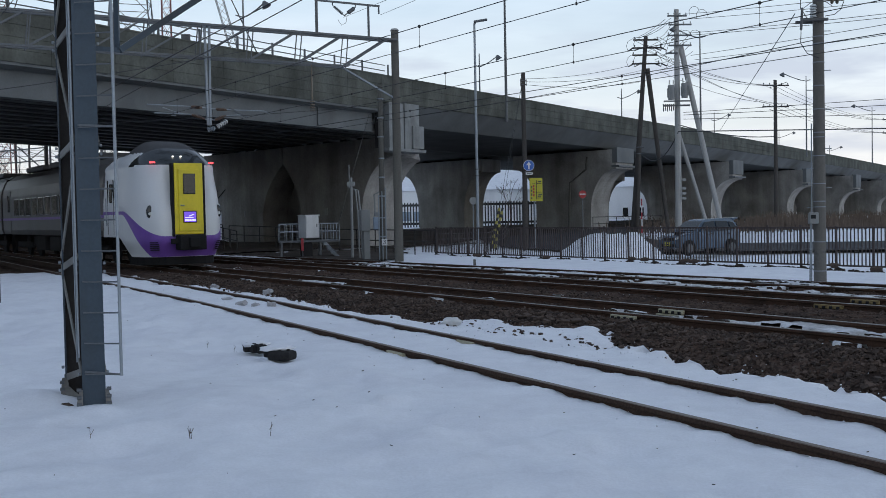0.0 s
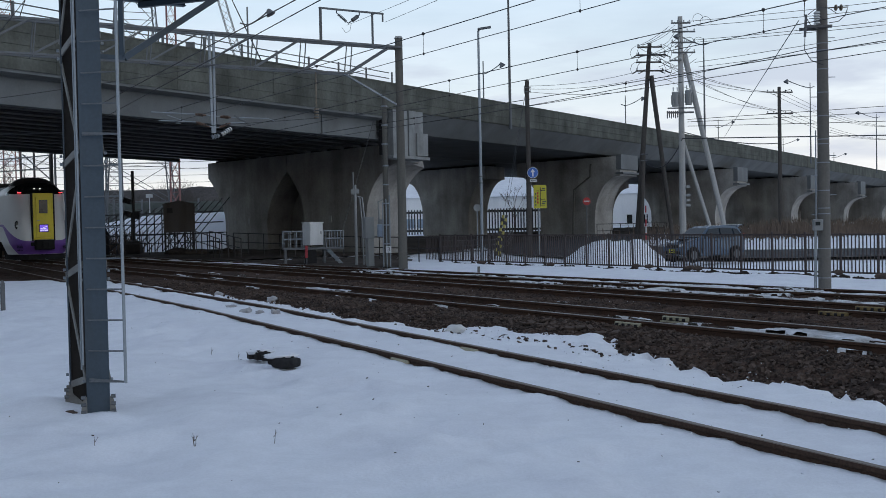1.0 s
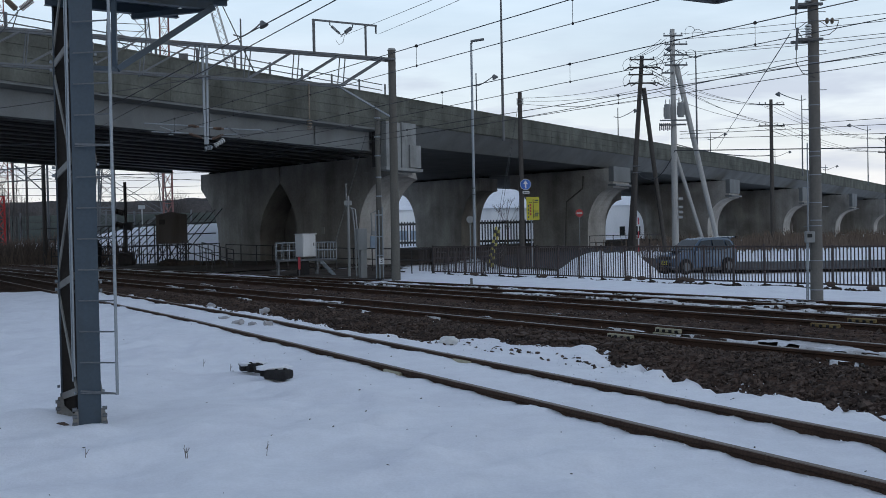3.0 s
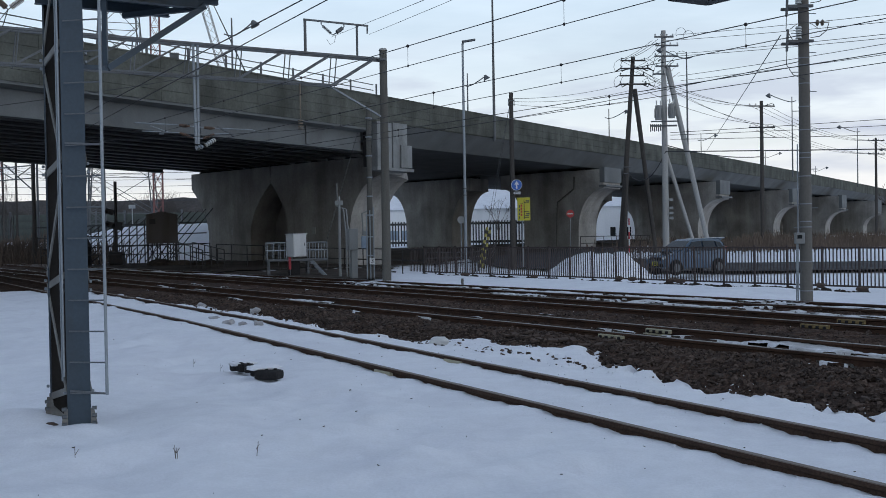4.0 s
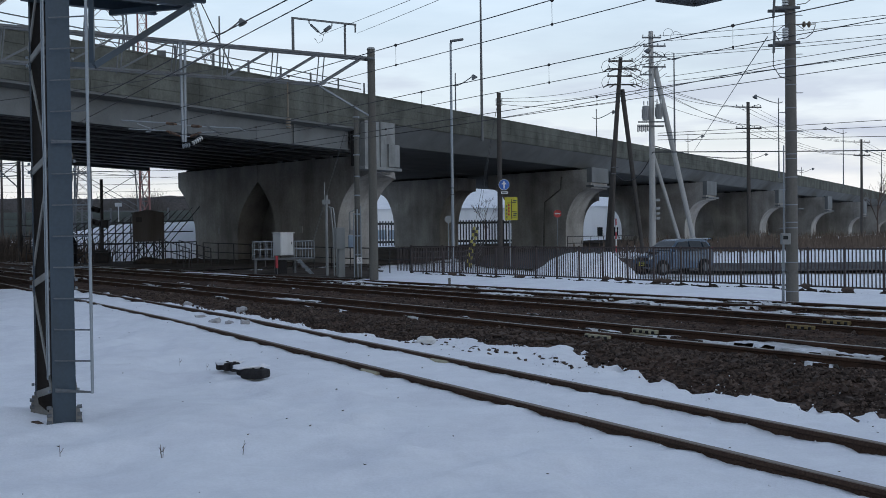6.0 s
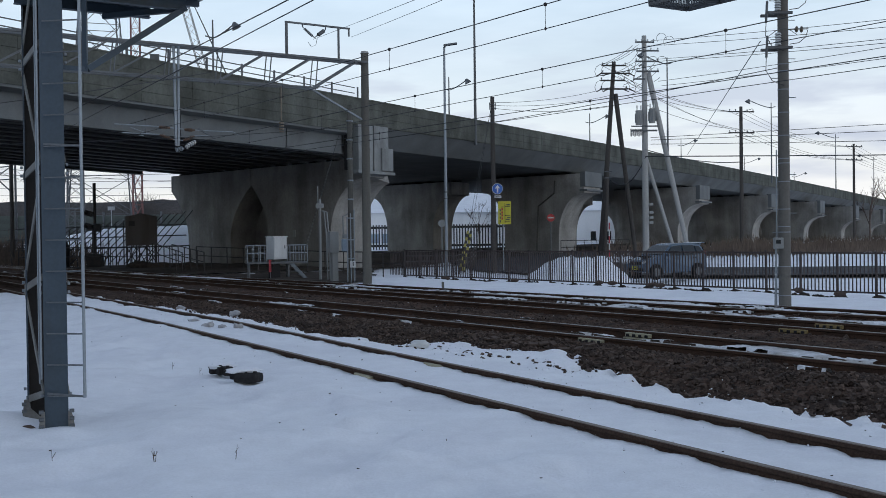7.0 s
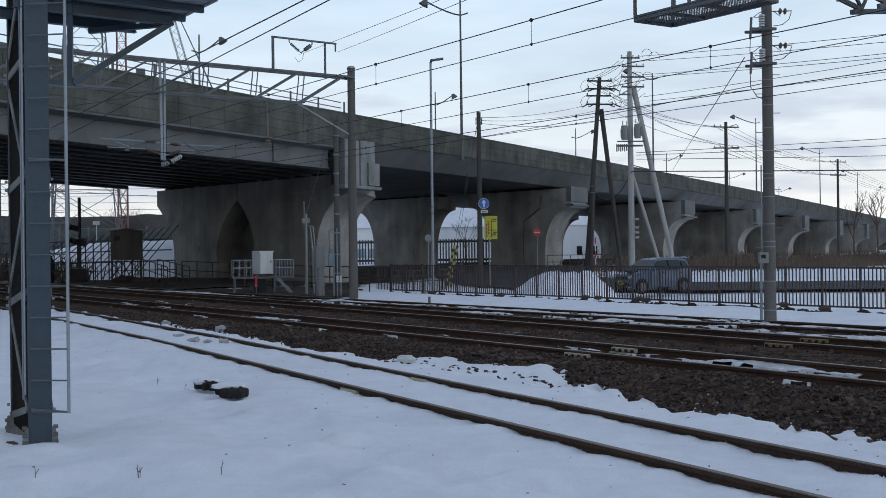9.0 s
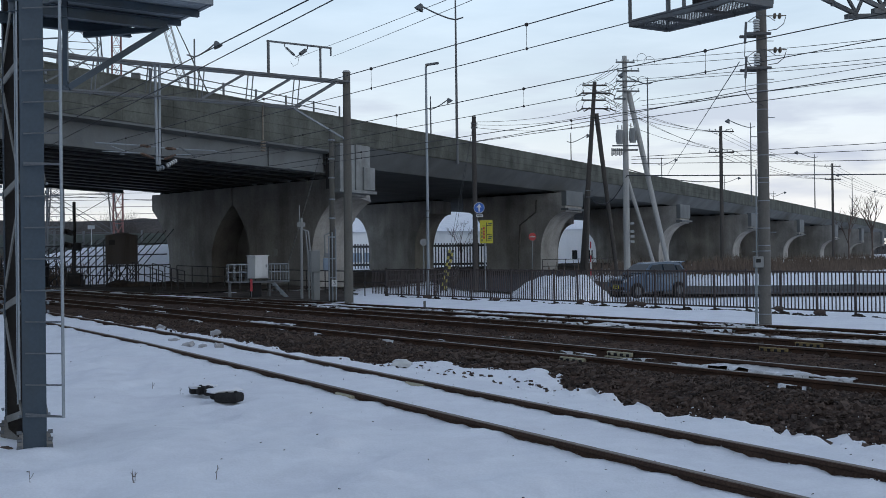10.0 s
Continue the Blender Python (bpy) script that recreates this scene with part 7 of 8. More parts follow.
for i, (x, y, r) in enumerate(((-3.61, 21.7, 0.11), (-4.04, 19.7, 0.1), (-3.57, 18.6, 0.11), (-2.99, 18.3, 0.1), (-5.16, 23.8, 0.1), (-3.3, 18.45, 0.07))):
    lump("snow_clod", (x, y, -0.02), (r, r * 0.8, r * 0.7), DIRTY_ICE, "dirty frozen clod of snow by the rails", "snow clod", i, 0.6, 2)
lump("stone", (-2.27, 10.24, -0.12), (0.035, 0.03, 0.03), STONE, "small stone poking out of the snow", "stone", 3)
lump("stone", (-3.36, 9.32, -0.13), (0.07, 0.045, 0.03), STONE, "flat stone at the mast's foot", "stone", 9)
random.seed(21)
for i in range(9):
    p = F0 + FD * random.uniform(-5, 16) + Vector((-0.5, -0.9, 0)) * random.uniform(0.6, 2.2)
    lump("stone", (p.x, p.y, -0.16), (random.uniform(0.1, 0.2), 0.1, 0.07), STONE, "stone lying on the snowy bank", "stone", i)
for k, (x, y) in enumerate(((-2.69, 7.96), (-1.93, 7.94), (-1.35, 8.03), (-3.05, 13.55), (-2.6, 13.0))):
    g = thing("dry_stem", "dry grass stem poking through the snow", "grass stem", group="dry stems")
    for i in range(3 if k == 1 else 1):
        bm = B()
        tube(bm, (x, y, -0.2), (x + random.uniform(-0.02, 0.02), y, -0.05 - 0.02 * i), 0.003, 0.0015, n=4)
        tube(bm, (x, y, -0.11), (x + 0.025 * (1 - i), y, -0.07), 0.0025, 0.0015, n=4)
        part("stem", bm, TWIG, g)

# rail joints: insulated fishplates
for x, y, n_, m_, f in ((2.28, 15.11, 10.5, CREAM, an), (3.2, 15.9, 11.62, CREAM, an), (5.4, 16.01, 13.87, RUST_YELLOW, an), (6.25, 16.75, 15.0, RUST_YELLOW, an)):
    a = x * AX + y * AY
    j = thing("fishplate", "bolted insulated rail joint plate", "rail joint", group="rail joints")
    bm = B()
    c = f(a, n_, -0.035)
    box(bm, c, (0.05, 0.52, 0.06), turn(LINE), 0.01)
    box(bm, c + Vector((-0.03, -0.02, -0.05)), (0.07, 0.52, 0.02), turn(LINE))
    part("plate", bm, m_, j)
    for k in range(4):
        q = f(a - 0.195 + 0.13 * k, n_ - 0.03, -0.045)
        bm = B()
        box(bm, q, (0.045, 0.045, 0.045), turn(LINE), 0.008)
        part("bolt", bm, DARK, j)
for a, n_ in ((-2.75, -0.6), (-2.45, 0.53)):
    j = thing("fishplate", "cream rail joint plate edged with snow", "rail joint", group="rail joints")
    bm = B()
    c = sid(a, n_, -0.045)
    box(bm, c, (0.05, 0.4, 0.05), turn(SID), 0.01)
    part("plate", bm, CREAM, j)
# broken slabs at the ballast's edge
random.seed(6)
for i in range(22):
    a, n_ = random.uniform(10.8, 13.4), random.uniform(9.5, 10.2)
    q = an(a, n_)
    bm = B()
    box(bm, (0, 0, 0), (random.uniform(0.08, 0.2), random.uniform(0.06, 0.12), 0.03), None, 0.006)
    o = part("slab_piece", bm, STONE)
    o.matrix_basis = Matrix.Translation((q.x, q.y, bed_z(a, n_) + 0.04)) @ Euler((random.uniform(-0.25, 0.25), random.uniform(-0.25, 0.25), random.uniform(0, 3))).to_matrix().to_4x4()
    tagged(o, "broken dark slab piece at the ballast edge", "rubble", "slab pieces")


# ------------------------------------------------------------ trees, reeds and the distance
def bare_tree(x, y, z, h, seed, label, thick=0.03):
    rnd = random.Random(seed)
    t = thing("bare_tree", label, "tree", group="bare trees")
    bm = B()
    tips = []

    def grow(p, d, ln, r, depth, bm):
        q = p + d * ln
        tube(bm, p, q, r, r * 0.65, n=5 if depth < 2 else 3, caps=False)
        if depth == 4:
            return
        for _ in range(3 if depth else 5):
            nd = (d + Vector((rnd.uniform(-0.65, 0.65), rnd.uniform(-0.65, 0.65), rnd.uniform(-0.1, 0.5)))).normalized()
            s = p.lerp(q, rnd.uniform(0.45, 1.0))
            tips.append((s, nd, ln * rnd.uniform(0.5, 0.72), r * 0.55, depth + 1))
    grow(Vector((x, y, z)), Vector((0, 0, 1)), h * 0.45, h * thick * 0.5, 0, bm)
    part("trunk", bm, TWIG, t)
    bm = B()
    while tips:
        s, nd, ln, r, dep_ = tips.pop()
        grow(s, nd, ln, max(r, 0.008), dep_, bm)
    part("crown", bm, TWIG, t)


bare_tree(7.1, 112, 0, 6.5, 1, "young bare tree behind the bridge", 0.015)
bare_tree(12.2, 118, 0, 5.5, 2, "young bare tree behind the bridge", 0.015)
for i, (x, y, h) in enumerate(((83, 190, 12), (92, 200, 14), (101, 196, 11), (110, 215, 15), (77, 205, 9), (120, 230, 14))):
    bare_tree(x, y, 0, h, 10 + i, "bare winter tree in the distance")


def stuff_blades(name, spots, count, h, material, label, category, wid=0.03, seed=1, z=-0.3):
    rnd = random.Random(seed)
    v, f = [], []
    for _ in range(count):
        (x0, y0), (x1, y1), depth_ = rnd.choice(spots)
        t = rnd.random()
        x, y = x0 + (x1 - x0) * t + rnd.gauss(0, depth_), y0 + (y1 - y0) * t + rnd.gauss(0, depth_)
        hh = h * rnd.uniform(0.45, 1.1) * (0.75 + 0.45 * fbm(x, y, 0.15))
        lx, ly = rnd.uniform(-0.3, 0.3) * hh, rnd.uniform(-0.2, 0.2) * hh
        w = wid * rnd.uniform(0.6, 1.4)
        o = len(v)
        v += [(x - w, y, z), (x + w, y, z), (x + lx * 0.5 + w * 0.8, y + ly * 0.5, z + hh * 0.6), (x + lx * 0.5 - w * 0.8, y + ly * 0.5, z + hh * 0.6), (x + lx, y + ly, z + hh)]
        f += [(o, o + 1, o + 2, o + 3), (o + 3, o + 2, o + 4)]
    return tagged(sheet(name, v, f, material, smooth=False), label, category, kind="stuff")


stuff_blades("dry_reeds", [((17, 76), (34, 82), 2.2), ((26, 80), (56, 92), 3.0), ((40, 86), (95, 112), 4.0), ((36, 84), (60, 95), 2.5)], 16000, 1.6, REED, "tall dry brown reeds along the road's far side", "reeds", 0.035, 2)
stuff_blades("dry_reeds", [((-34, 74), (-24, 70), 1.8), ((-45, 84), (-26, 76), 2.5)], 9000, 2.5, REED, "dry brown reeds beside the line", "reeds", 0.035, 3)
stuff_blades("dry_weeds", [((11.2, 30.7), (0.3, 46.2), 0.14)], 1100, 0.2, REED, "dry weeds at the foot of the fence", "weeds", 0.008, 4, -0.41)
stuff_blades("dry_weeds", [((8.9, 46.2), (9.4, 45.9), 0.25)], 40, 1.1, TWIG, "dry bush by the snow heap", "weeds", 0.01, 5)


def woods(name, x0, x1, y, h, seed, count, rot=0.0, fine=1.0):
    rnd = random.Random(seed)
    spin = Matrix.Rotation(radians(rot), 4, "Z")
    v, f = [], []
    for _ in range(count):
        x = rnd.uniform(x0, x1)
        yy = y + rnd.uniform(-12, 12)
        hh = h * (0.65 + 0.35 * fbm(x, 3.0, 0.03) + rnd.uniform(-0.15, 0.2))
        w = rnd.uniform(0.8, 2.6)
        lean = rnd.uniform(-0.12, 0.12)
        for k in range(26):       # trunk, then twigs fanning out from it
            o = len(v)
            if k == 0:
                bx, bz, ex, ez, t = x, -0.5, x + lean * hh, hh * 0.85, 0.13 * fine
            else:
                bz = hh * rnd.uniform(0.15, 0.7)
                bx = x + lean * bz
                ang = rnd.gauss(0, 0.45)
                ln = hh * rnd.uniform(0.2, 0.45)
                ex, ez, t = bx + ln * math.sin(ang), min(hh * 1.05, bz + ln * math.cos(ang)), fine * rnd.uniform(0.02, 0.055)
            v += [(bx - t, yy, bz), (bx + t, yy, bz), (ex + 0.3 * t, yy, ez), (ex - 0.3 * t, yy, ez)]
            f.append((o, o + 1, o + 2, o + 3))
    if rot:
        v = [tuple(spin @ Vector(q)) for q in v]
    tagged(sheet(name, v, f, WOODS, smooth=False), "belt of bare winter woods, distant ones and added unseen light screens", "woods", kind="stuff")


woods("far_woods", -260, -10, 330, 19.5, 1, 2600, 0.0, 1.0)
woods("far_woods", -30, 130, 420, 13, 2, 900)
woods("far_woods", 110, 420, 420, 9, 3, 900)
# two belts left and behind, out of view, added to darken train and mast
woods("far_woods", -60, 140, 62, 15, 4, 900, 90)
woods("far_woods", -120, 120, 90, 13, 5, 900, 180)


def hill(x0, x1, y, h, seed, label):
    """A long wooded rise behind everything."""
    v, f = [], []
    nx, rows_ = 120, ((-14, 0.0), (-6, 0.6), (0, 1.0), (10, 0.9), (40, 0.0))
    for dy, k in rows_:
        for i in range(nx + 1):
            x = x0 + (x1 - x0) * i / nx
            v.append((x, y + dy, h * k * (0.9 + 0.08 * fbm(x, seed, 0.02) + 0.04 * fbm(x, seed, 0.12)) - 0.5))
    w = nx + 1
    for j in range(len(rows_) - 1):
        for i in range(nx):
            f.append((j * w + i, j * w + i + 1, (j + 1) * w + i + 1, (j + 1) * w + i))
    tagged(sheet("hillside", v, f, WOODS), label, "hillside", kind="structure")


hill(-300, -5, 330, 16.0, 1, "dark wooded hillside in the distance")
hill(100, 460, 430, 5.0, 2, "low dark wooded rise in the distance")


def lattice_tower(name, x, y, z0, z1, w0, w1, material, label, bands=8, rot=20, category="pylon"):
    t = thing(name, label, category, group="lattice towers")
    m = Matrix.Translation((x, y, 0)) @ turn(rot)
    lv = [z0 + (z1 - z0) * i / bands for i in range(bands + 1)]

    def cor(i, k):
        w = w0 + (w1 - w0) * i / bands
        sx, sy = ((-1, -1), (1, -1), (1, 1), (-1, 1))[k % 4]
        return m @ Vector((sx * w / 2, sy * w / 2, lv[i]))
    th = max(0.05, w0 * 0.0085)
    for k in range(4):
        bm = B()
        bar(bm, cor(0, k), cor(bands, k), th * 1.6, th * 1.6)
        part("leg", bm, material, t)
        for i in range(bands):
            for a, b in ((cor(i, k), cor(i + 1, k + 1)), (cor(i, k + 1), cor(i + 1, k)), (cor(i + 1, k), cor(i + 1, k + 1))):
                bm = B()
                bar(bm, a, b, th, th)
                part("brace", bm, material, t)
    return t


PYL = GALV_DARK
lattice_tower("pylon", -42.2, 135, 0, 26, 2.1, 1.7, PYL, "grey steel lattice tower beyond the bridge", 15)
lattice_tower("pylon", -40.5, 140, 0, 44, 9.0, 3.0, PYL, "tall grey steel lattice pylon behind the bridge", 9)
lattice_tower("pylon", -31.9, 125, 0, 30, 1.05, 1.0, FADED_RED, "slender faded red lattice tower behind the bridge", 16)
lattice_tower("pylon", -66.0, 160, 0, 40, 4.0, 2.0, FADED_RED, "red and white lattice tower in the distance", 10)
lattice_tower("pylon", -57.5, 140, 0, 30, 1.6, 1.2, FADED_RED, "faded red lattice mast beyond the bridge", 12)
# crane boom beyond the bridge
cr = thing("crane", "pale lattice crane boom rising behind the bridge", "crane")
c0, c1 = Vector((-29.5, 160.0, 22.0)), Vector((-35.5, 160.0, 44.0))
for k in range(4):
    o = Vector(((-0.55, 0.55)[k % 2], (-0.55, 0.55)[k // 2], 0))
    bm = B()
    bar(bm, c0 - (c1 - c0) + o, c1 + o, 0.11, 0.11)
    part("chord", bm, GREY_PAINT, cr)
bm = B()
for i in range(40):
    bm = B()
    a, b = c0.lerp(c1, -1 + i / 20), c0.lerp(c1, -1 + (i + 1) / 20)
    s = 0.55 if i % 2 else -0.55
    bar(bm, a + Vector((-s, -0.55, 0)), b + Vector((s, -0.55, 0)), 0.05, 0.05)
    part("lacing_bar", bm, GREY_PAINT, cr)
    bm = B()
    bar(bm, a + Vector((s, 0.55, 0)), b + Vector((-s, 0.55, 0)), 0.05, 0.05)
    part("lacing_bar", bm, GREY_PAINT, cr)
bm = B()
tube(bm, c1, (-26.0, 160, 23), 0.05)
tube(bm, c1, (-24.5, 160, 20), 0.05)
part("cable", bm, WIRE, cr)
bm = B()
bar(bm, (-27.5, 159, 20.5), (-24.5, 159, 24.2), 0.6, 0.7)
part("jib", bm, RED_PAINT, cr)
cb = thing("sign_box", "small dark box sign on the bridge railing", "sign")
bm = B()
q = Vector((-11.30, 47.55, 9.59))
box(bm, q, (0.4, 0.2, 0.3), turn(15), 0.02)
tube(bm, q - Vector((0, 0, 1.5)), q, 0.05)
part("box", bm, GALV_DARK, cb)

# warehouse beyond the bridge with snow on its roof
wh = thing("warehouse", "long pale warehouse with a snow-covered roof", "building", Matrix.Translation((-3.5, 150, 0)))
bm = B()
box(bm, (0, 14, 2.4), (43, 28, 5.2))
part("wall", bm, CLAD, wh)
bm = B()
prism(bm, [(-0.6, 4.9), (14, 9.6), (28.6, 4.9)], -22, 22, "x")
part("roof", bm, SNOW, wh, "snow-covered roof")
for i in range(3):
    bm = B()
    box(bm, (-3.2 + 1.6 * i, -0.03, 1.3), (1.3, 0.1, 1.3))
    part("window", bm, BLUEGREY, wh)
sh = thing("shed", "small white shed beyond the bridge", "building", Matrix.Translation((33.5, 185, 0)))
bm = B()
box(bm, (0, 4, 2.6), (22, 9, 6.4))
part("wall", bm, CLAD, sh)
bm = B()
prism(bm, [(-0.9, 5.75), (4, 9.0), (8.9, 5.75)], -11.5, 11.5, "x")
part("roof", bm, SNOW, sh)
for x in (-1.8, 0.9):
    bm = B()
    box(bm, (x, -0.53, 1.3), (0.9, 0.06, 1.6))
    part("window", bm, DARK_GLASS, sh)

# tall dark fence in front of the warehouse
tf = thing("tall_fence", "tall dark slatted fence beyond the bridge", "fence")
pm = B()
box(pm, (0, 0, 1.45), (0.15, 0.12, 2.9))
slat = mesh_of(pm, "slat", GIRDER_DARK)
for i in range(73):
    piece("slat", slat, tf, Matrix.Translation((-8 + 0.33 * i, 122, 0)))
for z in (0.5, 2.6):
    bm = B()
    box(bm, (3.9, 122, z), (24.0, 0.1, 0.25))
    part("rail", bm, BLACK, tf)
# green barrier wall far left, with panels
gw = thing("barrier_wall", "dull green noise barrier beside the distant line", "barrier")
pm = B()
box(pm, (0, 0, 0), (3.9, 0.2, 0.95), None, 0.03)
panel = mesh_of(pm, "panel", GREEN_WALL)
for i in range(16):
    for k in range(5):
        piece("panel", panel, gw, Matrix.Translation((-85 + 4.0 * i, 150, 0.6 + 1.0 * k)))
for i in range(17):
    bm = B()
    box(bm, (-87 + 4.0 * i, 149.8, 2.7), (0.25, 0.25, 5.6))
    part("post", bm, GALV_DARK, gw)


# ------------------------------------------------------------ beside the line beyond the bridge
def build_far_left():
    s = thing("tank_shed", "dark rusty steel box shed raised on legs", "shed", Matrix.Translation((-16.4, 65.0, 0)) @ turn(14))
    bm = B()
    box(bm, (0, 0, 2.05), (1.85, 1.6, 1.75), None, 0.04)
    part("body", bm, SHED_BROWN, s)
    bm = B()
    prism(bm, [(-1.0, 2.9), (0, 3.12), (1.0, 2.9)], -0.88, 0.88, "y")
    part("roof", bm, SHED_BROWN, s)
    bm = B()
    box(bm, (-0.55, -0.82, 2.5), (0.35, 0.06, 0.3))
    part("hatch", bm, BLACK, s)
    for x in (-0.85, -0.3, 0.3, 0.85):
        for y in (-0.7, 0.7):
            bm = B()
            bar(bm, (x, y, -0.3), (x, y, 1.2), 0.09, 0.09)
            part("leg", bm, BLACK, s)
    for x in (-0.85, -0.3, 0.3):
        bm = B()
        bar(bm, (x, -0.7, 0.1), (x + 0.55, -0.7, 1.1), 0.05, 0.05)
        part("brace", bm, BLACK, s)
        bm = B()
        bar(bm, (x + 0.55, -0.73, 0.1), (x, -0.73, 1.1), 0.05, 0.05)
        part("brace", bm, BLACK, s)
    g = thing("signal_post", "dark railway signal post with hooded lamps", "railway signal", Matrix.Translation((-19.5, 66.0, 0)))
    bm = B()
    tube(bm, (0, 0, -0.3), (0, 0, 5.05), 0.1)
    part("post", bm, BLACK, g)
    for z in (3.2, 2.4):
        bm = B()
        box(bm, (-0.35, 0, z), (0.5, 0.35, 0.35), Matrix.Rotation(0.3, 4, "Y"), 0.05)
        tube(bm, (-0.5, -0.1, z), (-0.6, -0.35, z), 0.14)
        part("lamp_housing", bm, BLACK, g)
    bm = B()
    box(bm, (0.2, 0, 2.3), (0.4, 0.3, 0.5), None, 0.03)
    part("box", bm, BLACK, g)
    bm = B()
    box(bm, (0, 0, 0.3), (0.9, 0.7, 0.8), None, 0.05)
    part("base_box", bm, BLACK, g)
    # snow slope with stair scaffolding
    verts, faces = [], []
    for j in range(13):
        for i in range(31):
            x, y = -32 + 18 * i / 30, 70 + 12 * j / 12
            verts.append((x, y, -0.3 + 2.9 * smooth(0, 12, j) * (0.55 + 0.45 * smooth(-32, -20, x)) + 0.15 * fbm(x, y, 0.5)))
    for j in range(12):
        for i in range(30):
            faces.append((j * 31 + i, j * 31 + i + 1, (j + 1) * 31 + i + 1, (j + 1) * 31 + i))
    tagged(sheet("snow_slope", verts, faces, SNOW), "snowy embankment slope beyond the bridge", "embankment", kind="structure")
    f = thing("scaffolding", "dark pipe scaffolding of parallel sloping handrails on the embankment", "scaffold")
    for i in range(19):
        x, i = -26 + 0.5 * i, i / 2
        bm = B()
        tube(bm, (x, 69.0, 0.0), (x + 2.2, 72.4, 2.3 + 0.13 * i), 0.035, n=6)
        part("sloping_pipe", bm, BLACK, f)
        bm = B()
        tube(bm, (x + 0.3, 69.6, -0.3), (x + 0.3, 69.6, 1.7 + 0.15 * i), 0.04, n=6)
        part("upright", bm, BLACK, f)
    for z in (0.9, 1.6, 2.3):
        bm = B()
        tube(bm, (-26, 69.3, z), (-14.6, 69.3, z + 0.2), 0.035, n=6)
        part("cross_pipe", bm, BLACK, f)
    pipe_rail("pipe_railing", [(-23.5, 64.2, 0.0), (-18.0, 64.0, 0.0), (-13.2, 63.5, 0.05)], 1.1, "black pipe railing beside the line", gap=1.3)
    # posts and portals of the line going on
    for i, (x, y, h, m_) in enumerate(((-24.9, 67, 9.5, WOOD_POLE), (-31.4, 81, 10, WOOD_POLE), (-28.7, 78, 8.5, GALV_DARK), (-40, 100, 10, WOOD_POLE))):
        p = pole_at("line_pole", x, y, h, 0.14 if i == 0 else 0.1, 0.11 if i == 0 else 0.07, m_, "dark pole beside the line beyond the bridge", "pole", group="line poles")
    w = thing("far_portal", "dark catenary beam across the line beyond the bridge", "catenary portal")
    for z in (6.2, 5.4):
        bm = B()
        bar(bm, (-40, 78, z), (-24.9, 67, z), 0.07, 0.07)
        part("chord", bm, GALV_DARK, w)
    for k in range(9):
        bm = B()
        a, b = Vector((-40, 78, 0)), Vector((-24.9, 67, 0))
        bar(bm, a.lerp(b, k / 9) + Vector((0, 0, 6.2 if k % 2 else 5.4)), a.lerp(b, (k + 1) / 9) + Vector((0, 0, 5.4 if k % 2 else 6.2)), 0.045, 0.045)
        part("diagonal", bm, GALV_DARK, w)
    bm = B()
    bar(bm, (-27.4, 68.8, 6.4), (-24.9, 67.0, 4.6), 0.06, 0.06)
    part("knee_brace", bm, GALV_DARK, w)
    b = thing("drum", "dark round-topped lineside box", "box", Matrix.Translation((-21.4, 65.2, 0)))
    bm = B()
    prism(bm, [(-0.45, -0.1), (0.45, -0.1), (0.45, 1.2), (0.3, 1.55), (0, 1.7), (-0.3, 1.55), (-0.45, 1.2)], -0.4, 0.4, "y")
    part("body", bm, DARK, b)
    l = thing("white_board", "small white board on a post", "sign")
    bm = B()
    box(bm, (-22.4, 80.0, 3.9), (0.5, 0.05, 0.28))
    tube(bm, (-22.4, 80.05, 0), (-22.4, 80.05, 3.9), 0.04)
    part("board", bm, WHITE_PAINT, l)
    for k in range(4):
        line("power_line", [((-30 - 3 * k, 80, 7.2 + 0.5 * k), (-60, 190, 9 + k), 0.5), ((-36, 96, 8 + 1.2 * k), (-14, 130, 8.4 + 1.2 * k), 0.6)], "dark wires beyond the bridge", 0.02)


build_far_left()
for k in range(7):
    line("power_line", [((-62, 118 + 2 * k, 6.2 + 0.85 * k), (-12, 112 + 3 * k, 5.6 + 0.95 * k), 0.35)], "thin dark wire beyond the bridge", 0.022)
# low post beside the near snow
q = thing("marker_post", "short dark post at the edge of the snow", "post")
bm = B()
tube(bm, (-8.97, 21.3, -0.4), (-8.97, 21.3, 0.44), 0.05)
tube(bm, (-8.97, 21.3, 0.44), (-8.97, 21.3, 0.5), 0.05, 0.02)
part("post", bm, GALV_DARK, q)

# string insulators hung from the near gantry's wire
vs = thing("string_insulators", "dark brown V-shaped string insulators on a wire", "insulator")


v_left, v_right, v_low, v_end = Vector((-10.14, 25.0, 7.25)), Vector((-9.34, 25.0, 7.22)), Vector((-9.79, 25.0, 6.90)), Vector((-9.93, 25.0, 6.50))
for p, q in ((v_left, v_low), (v_right, v_low), (v_low, v_end)):
    bm = B()
    tube(bm, p, q, 0.012, n=6)
    part("rod", bm, WIRE, vs)
    if q is v_low:
        for k in range(9):
            c, e = p.lerp(q, 0.25 + 0.07 * k), p.lerp(q, 0.28 + 0.07 * k)
            bm = B()
            tube(bm, c, e, 0.07, n=10)
            part("disc", bm, CERAMIC_BROWN, vs)
line("feeder_wire", [(v_low, (-31.0, 62.0, 7.5), 0.2), (v_left, (-6.0, 9.0, 7.7), 0.1), (v_right, (-2.2, 10.3, 7.7), 0.1)], "dark feeder wire on string insulators", 0.011)


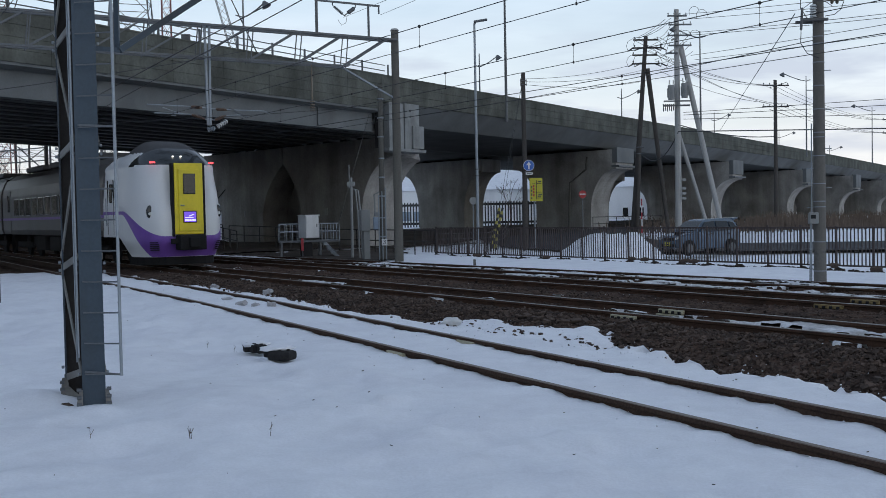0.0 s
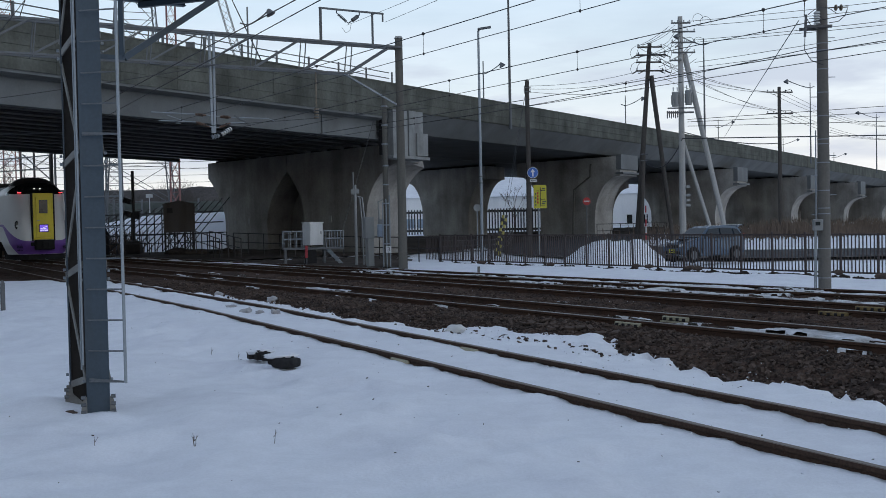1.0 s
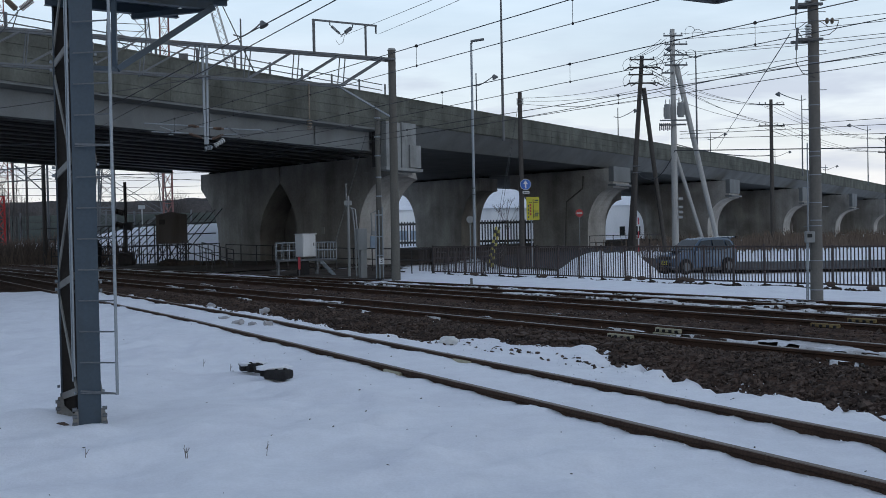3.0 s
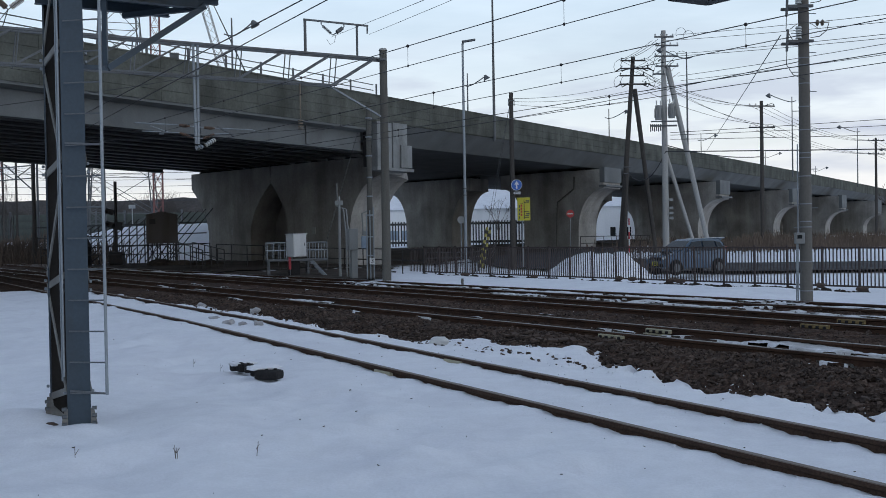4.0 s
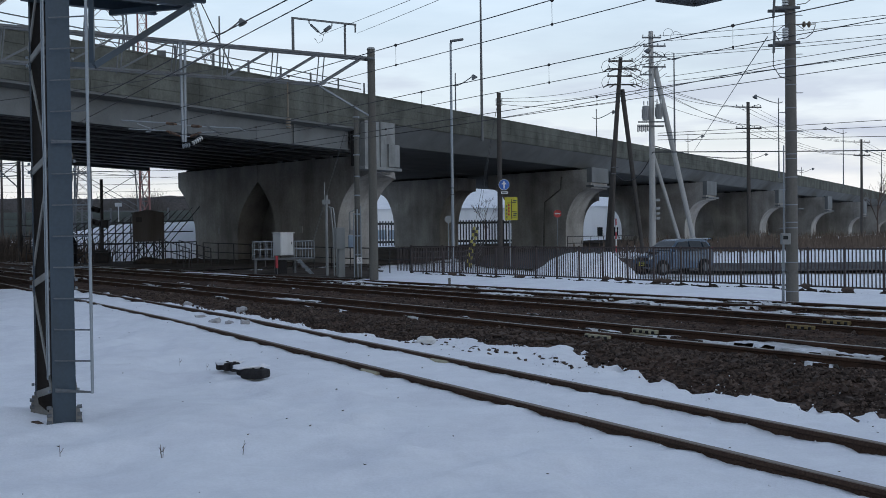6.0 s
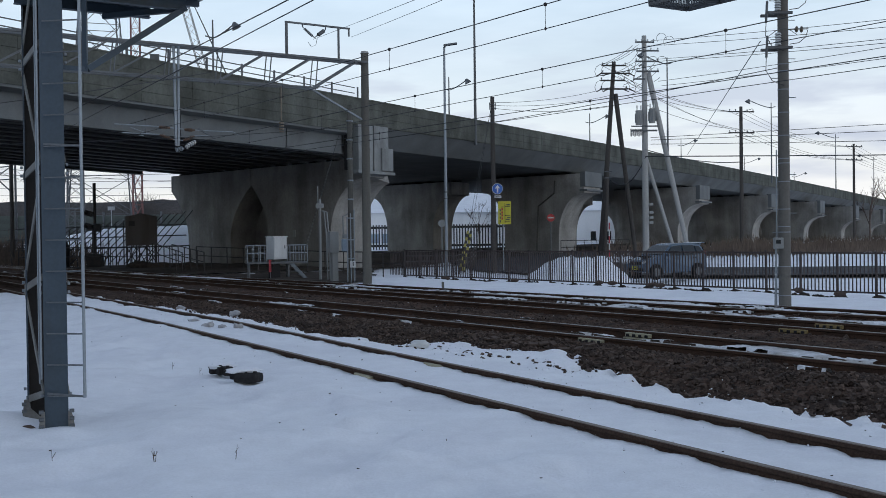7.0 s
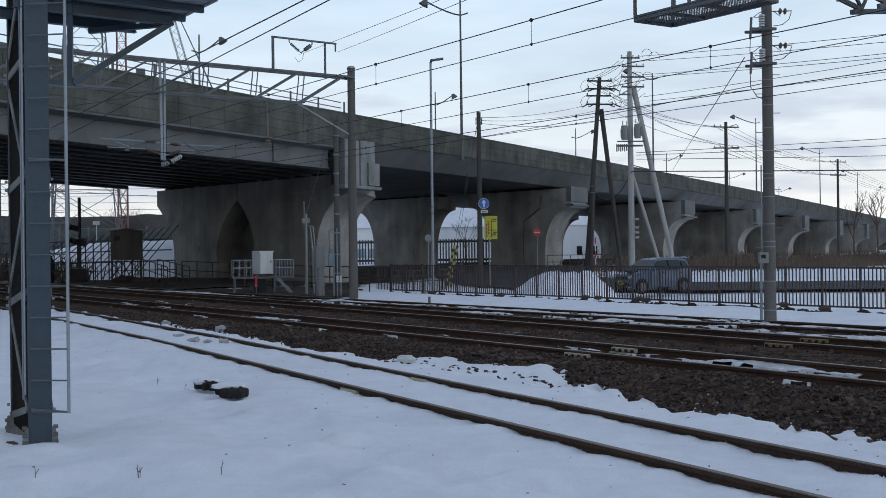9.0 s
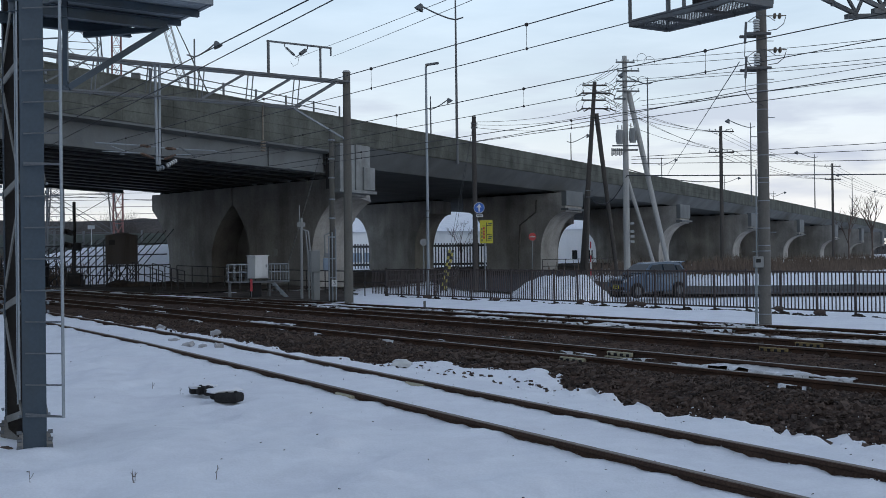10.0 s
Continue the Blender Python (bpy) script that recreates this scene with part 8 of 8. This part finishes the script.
# ------------------------------------------------------------ earth and dead weeds at the foot of the fence
random.seed(31)
cl_v, cl_f = [], []
for _ in range(1700):
    k = random.uniform(-8.4, 20.4)
    p = F0 + FD * k + Vector((random.gauss(-0.12, 0.25), random.gauss(-0.22, 0.26), 0))
    if fbm(p.x, p.y, 0.9) < -0.05:
        continue
    r = random.uniform(0.02, 0.075)
    m = Euler((random.gauss(0, 0.4), random.gauss(0, 0.4), random.uniform(0, 6))).to_matrix()
    o = len(cl_v)
    for v in base_v:
        q = m @ Vector((v.x * r * 1.7, v.y * r, v.z * r * 0.7))
        cl_v.append((p.x + q.x, p.y + q.y, ground_z(p.x, p.y) + q.z + 0.01))
    cl_f += [[o + i for i in f] for f in base_f]
tagged(sheet("earth_clods", cl_v, cl_f, SOIL, smooth=False), "clods of brown earth along the fence's foot", "earth", kind="stuff")
woods("far_woods", -85, -36, 165, 5.6, 6, 420, 0.0, 0.6)
woods("far_woods", -60, -12, 165, 4.0, 7, 500, 0.0, 0.6)
# small plates on the first pier
for s_, w_, z_, dx, dz in ((-1.75, 17.9, 1.75, 0.09, 0.2), (-1.75, 16.25, 1.8, 0.16, 0.36), (-1.75, 7.1, 1.8, 0.28, 0.4)):
    q = thing("pier_plate", "small pale plate fixed to the bridge pier", "plate", group="pier plates")
    bm = B()
    box(bm, br(s_, w_, z_), (dx, 0.03, dz), Matrix.Rotation(math.atan2(BV.y, BV.x), 4, "Z"))
    part("plate", bm, CONC_PALE, q)
lattice_tower("pylon", -33.06, 80, -0.3, 4.9, 0.7, 0.6, SIGN_RED, "bright red lattice post beside the line", 6)
# dark earth piled below the raised shed
lump("earth_mound", (-15.6, 64.0, -0.35), (1.6, 1.1, 0.55), SOIL, "dark mound of earth below the raised shed", "earth mound", 3, 0.3)
lump("earth_mound", (-13.2, 63.0, -0.35), (1.2, 0.9, 0.5), SOIL, "dark mound of earth below the raised shed", "earth mound", 4, 0.3)
# specks of grit and dead leaf on the near snow
random.seed(41)
cl_v, cl_f = [], []
for _ in range(170):
    if random.random() < 0.6:
        p = sid(random.uniform(-10, 14), random.gauss(0, 1.6))
    else:
        p = Vector((random.uniform(-4, 4), random.uniform(5.5, 15), 0))
    r = random.uniform(0.003, 0.009)
    m = Euler((random.gauss(0, 0.3), random.gauss(0, 0.3), random.uniform(0, 6))).to_matrix()
    o = len(cl_v)
    for v in base_v:
        q = m @ Vector((v.x * r * 2.0, v.y * r, v.z * r * 0.5))
        cl_v.append((p.x + q.x, p.y + q.y, ground_z(p.x, p.y) + q.z + 0.002))
    cl_f += [[o + i for i in f] for f in base_f]
tagged(sheet("grit", cl_v, cl_f, SOIL, smooth=False), "specks of dark grit scattered on the snow", "grit", kind="stuff")
# contact and messenger wires over the siding
p0, p1 = Vector((-3.27, 18.59, 4.82)), Vector((-0.74, 13.76, 4.82))
q0, q1 = Vector((-3.84, 20.12, 5.2)), Vector((-1.18, 15.33, 5.2))
ow = thing("overhead_line", "dark overhead contact and messenger wires over the siding", "overhead line", group="overhead lines")
bm = B()
wire(bm, [p0.lerp(p1, -3.0), p0.lerp(p1, 3.0)], 0.009)
part("contact_wire", bm, WIRE, ow)
bm = B()
wire(bm, [q0.lerp(q1, -3.0), q0.lerp(q1, 3.0)], 0.011)
part("messenger_wire", bm, WIRE, ow)


# ------------------------------------------------------------ what moves
def motions():
    rows = []
    for k in range(11):
        t = float(k)
        q = an(31.35 + 20.3 * t, 11.12, 0.03)
        rows.append((t, pose(q.x, q.y, q.z, 0, 0, LINE)))
    walk(TRAIN, rows)


motions()
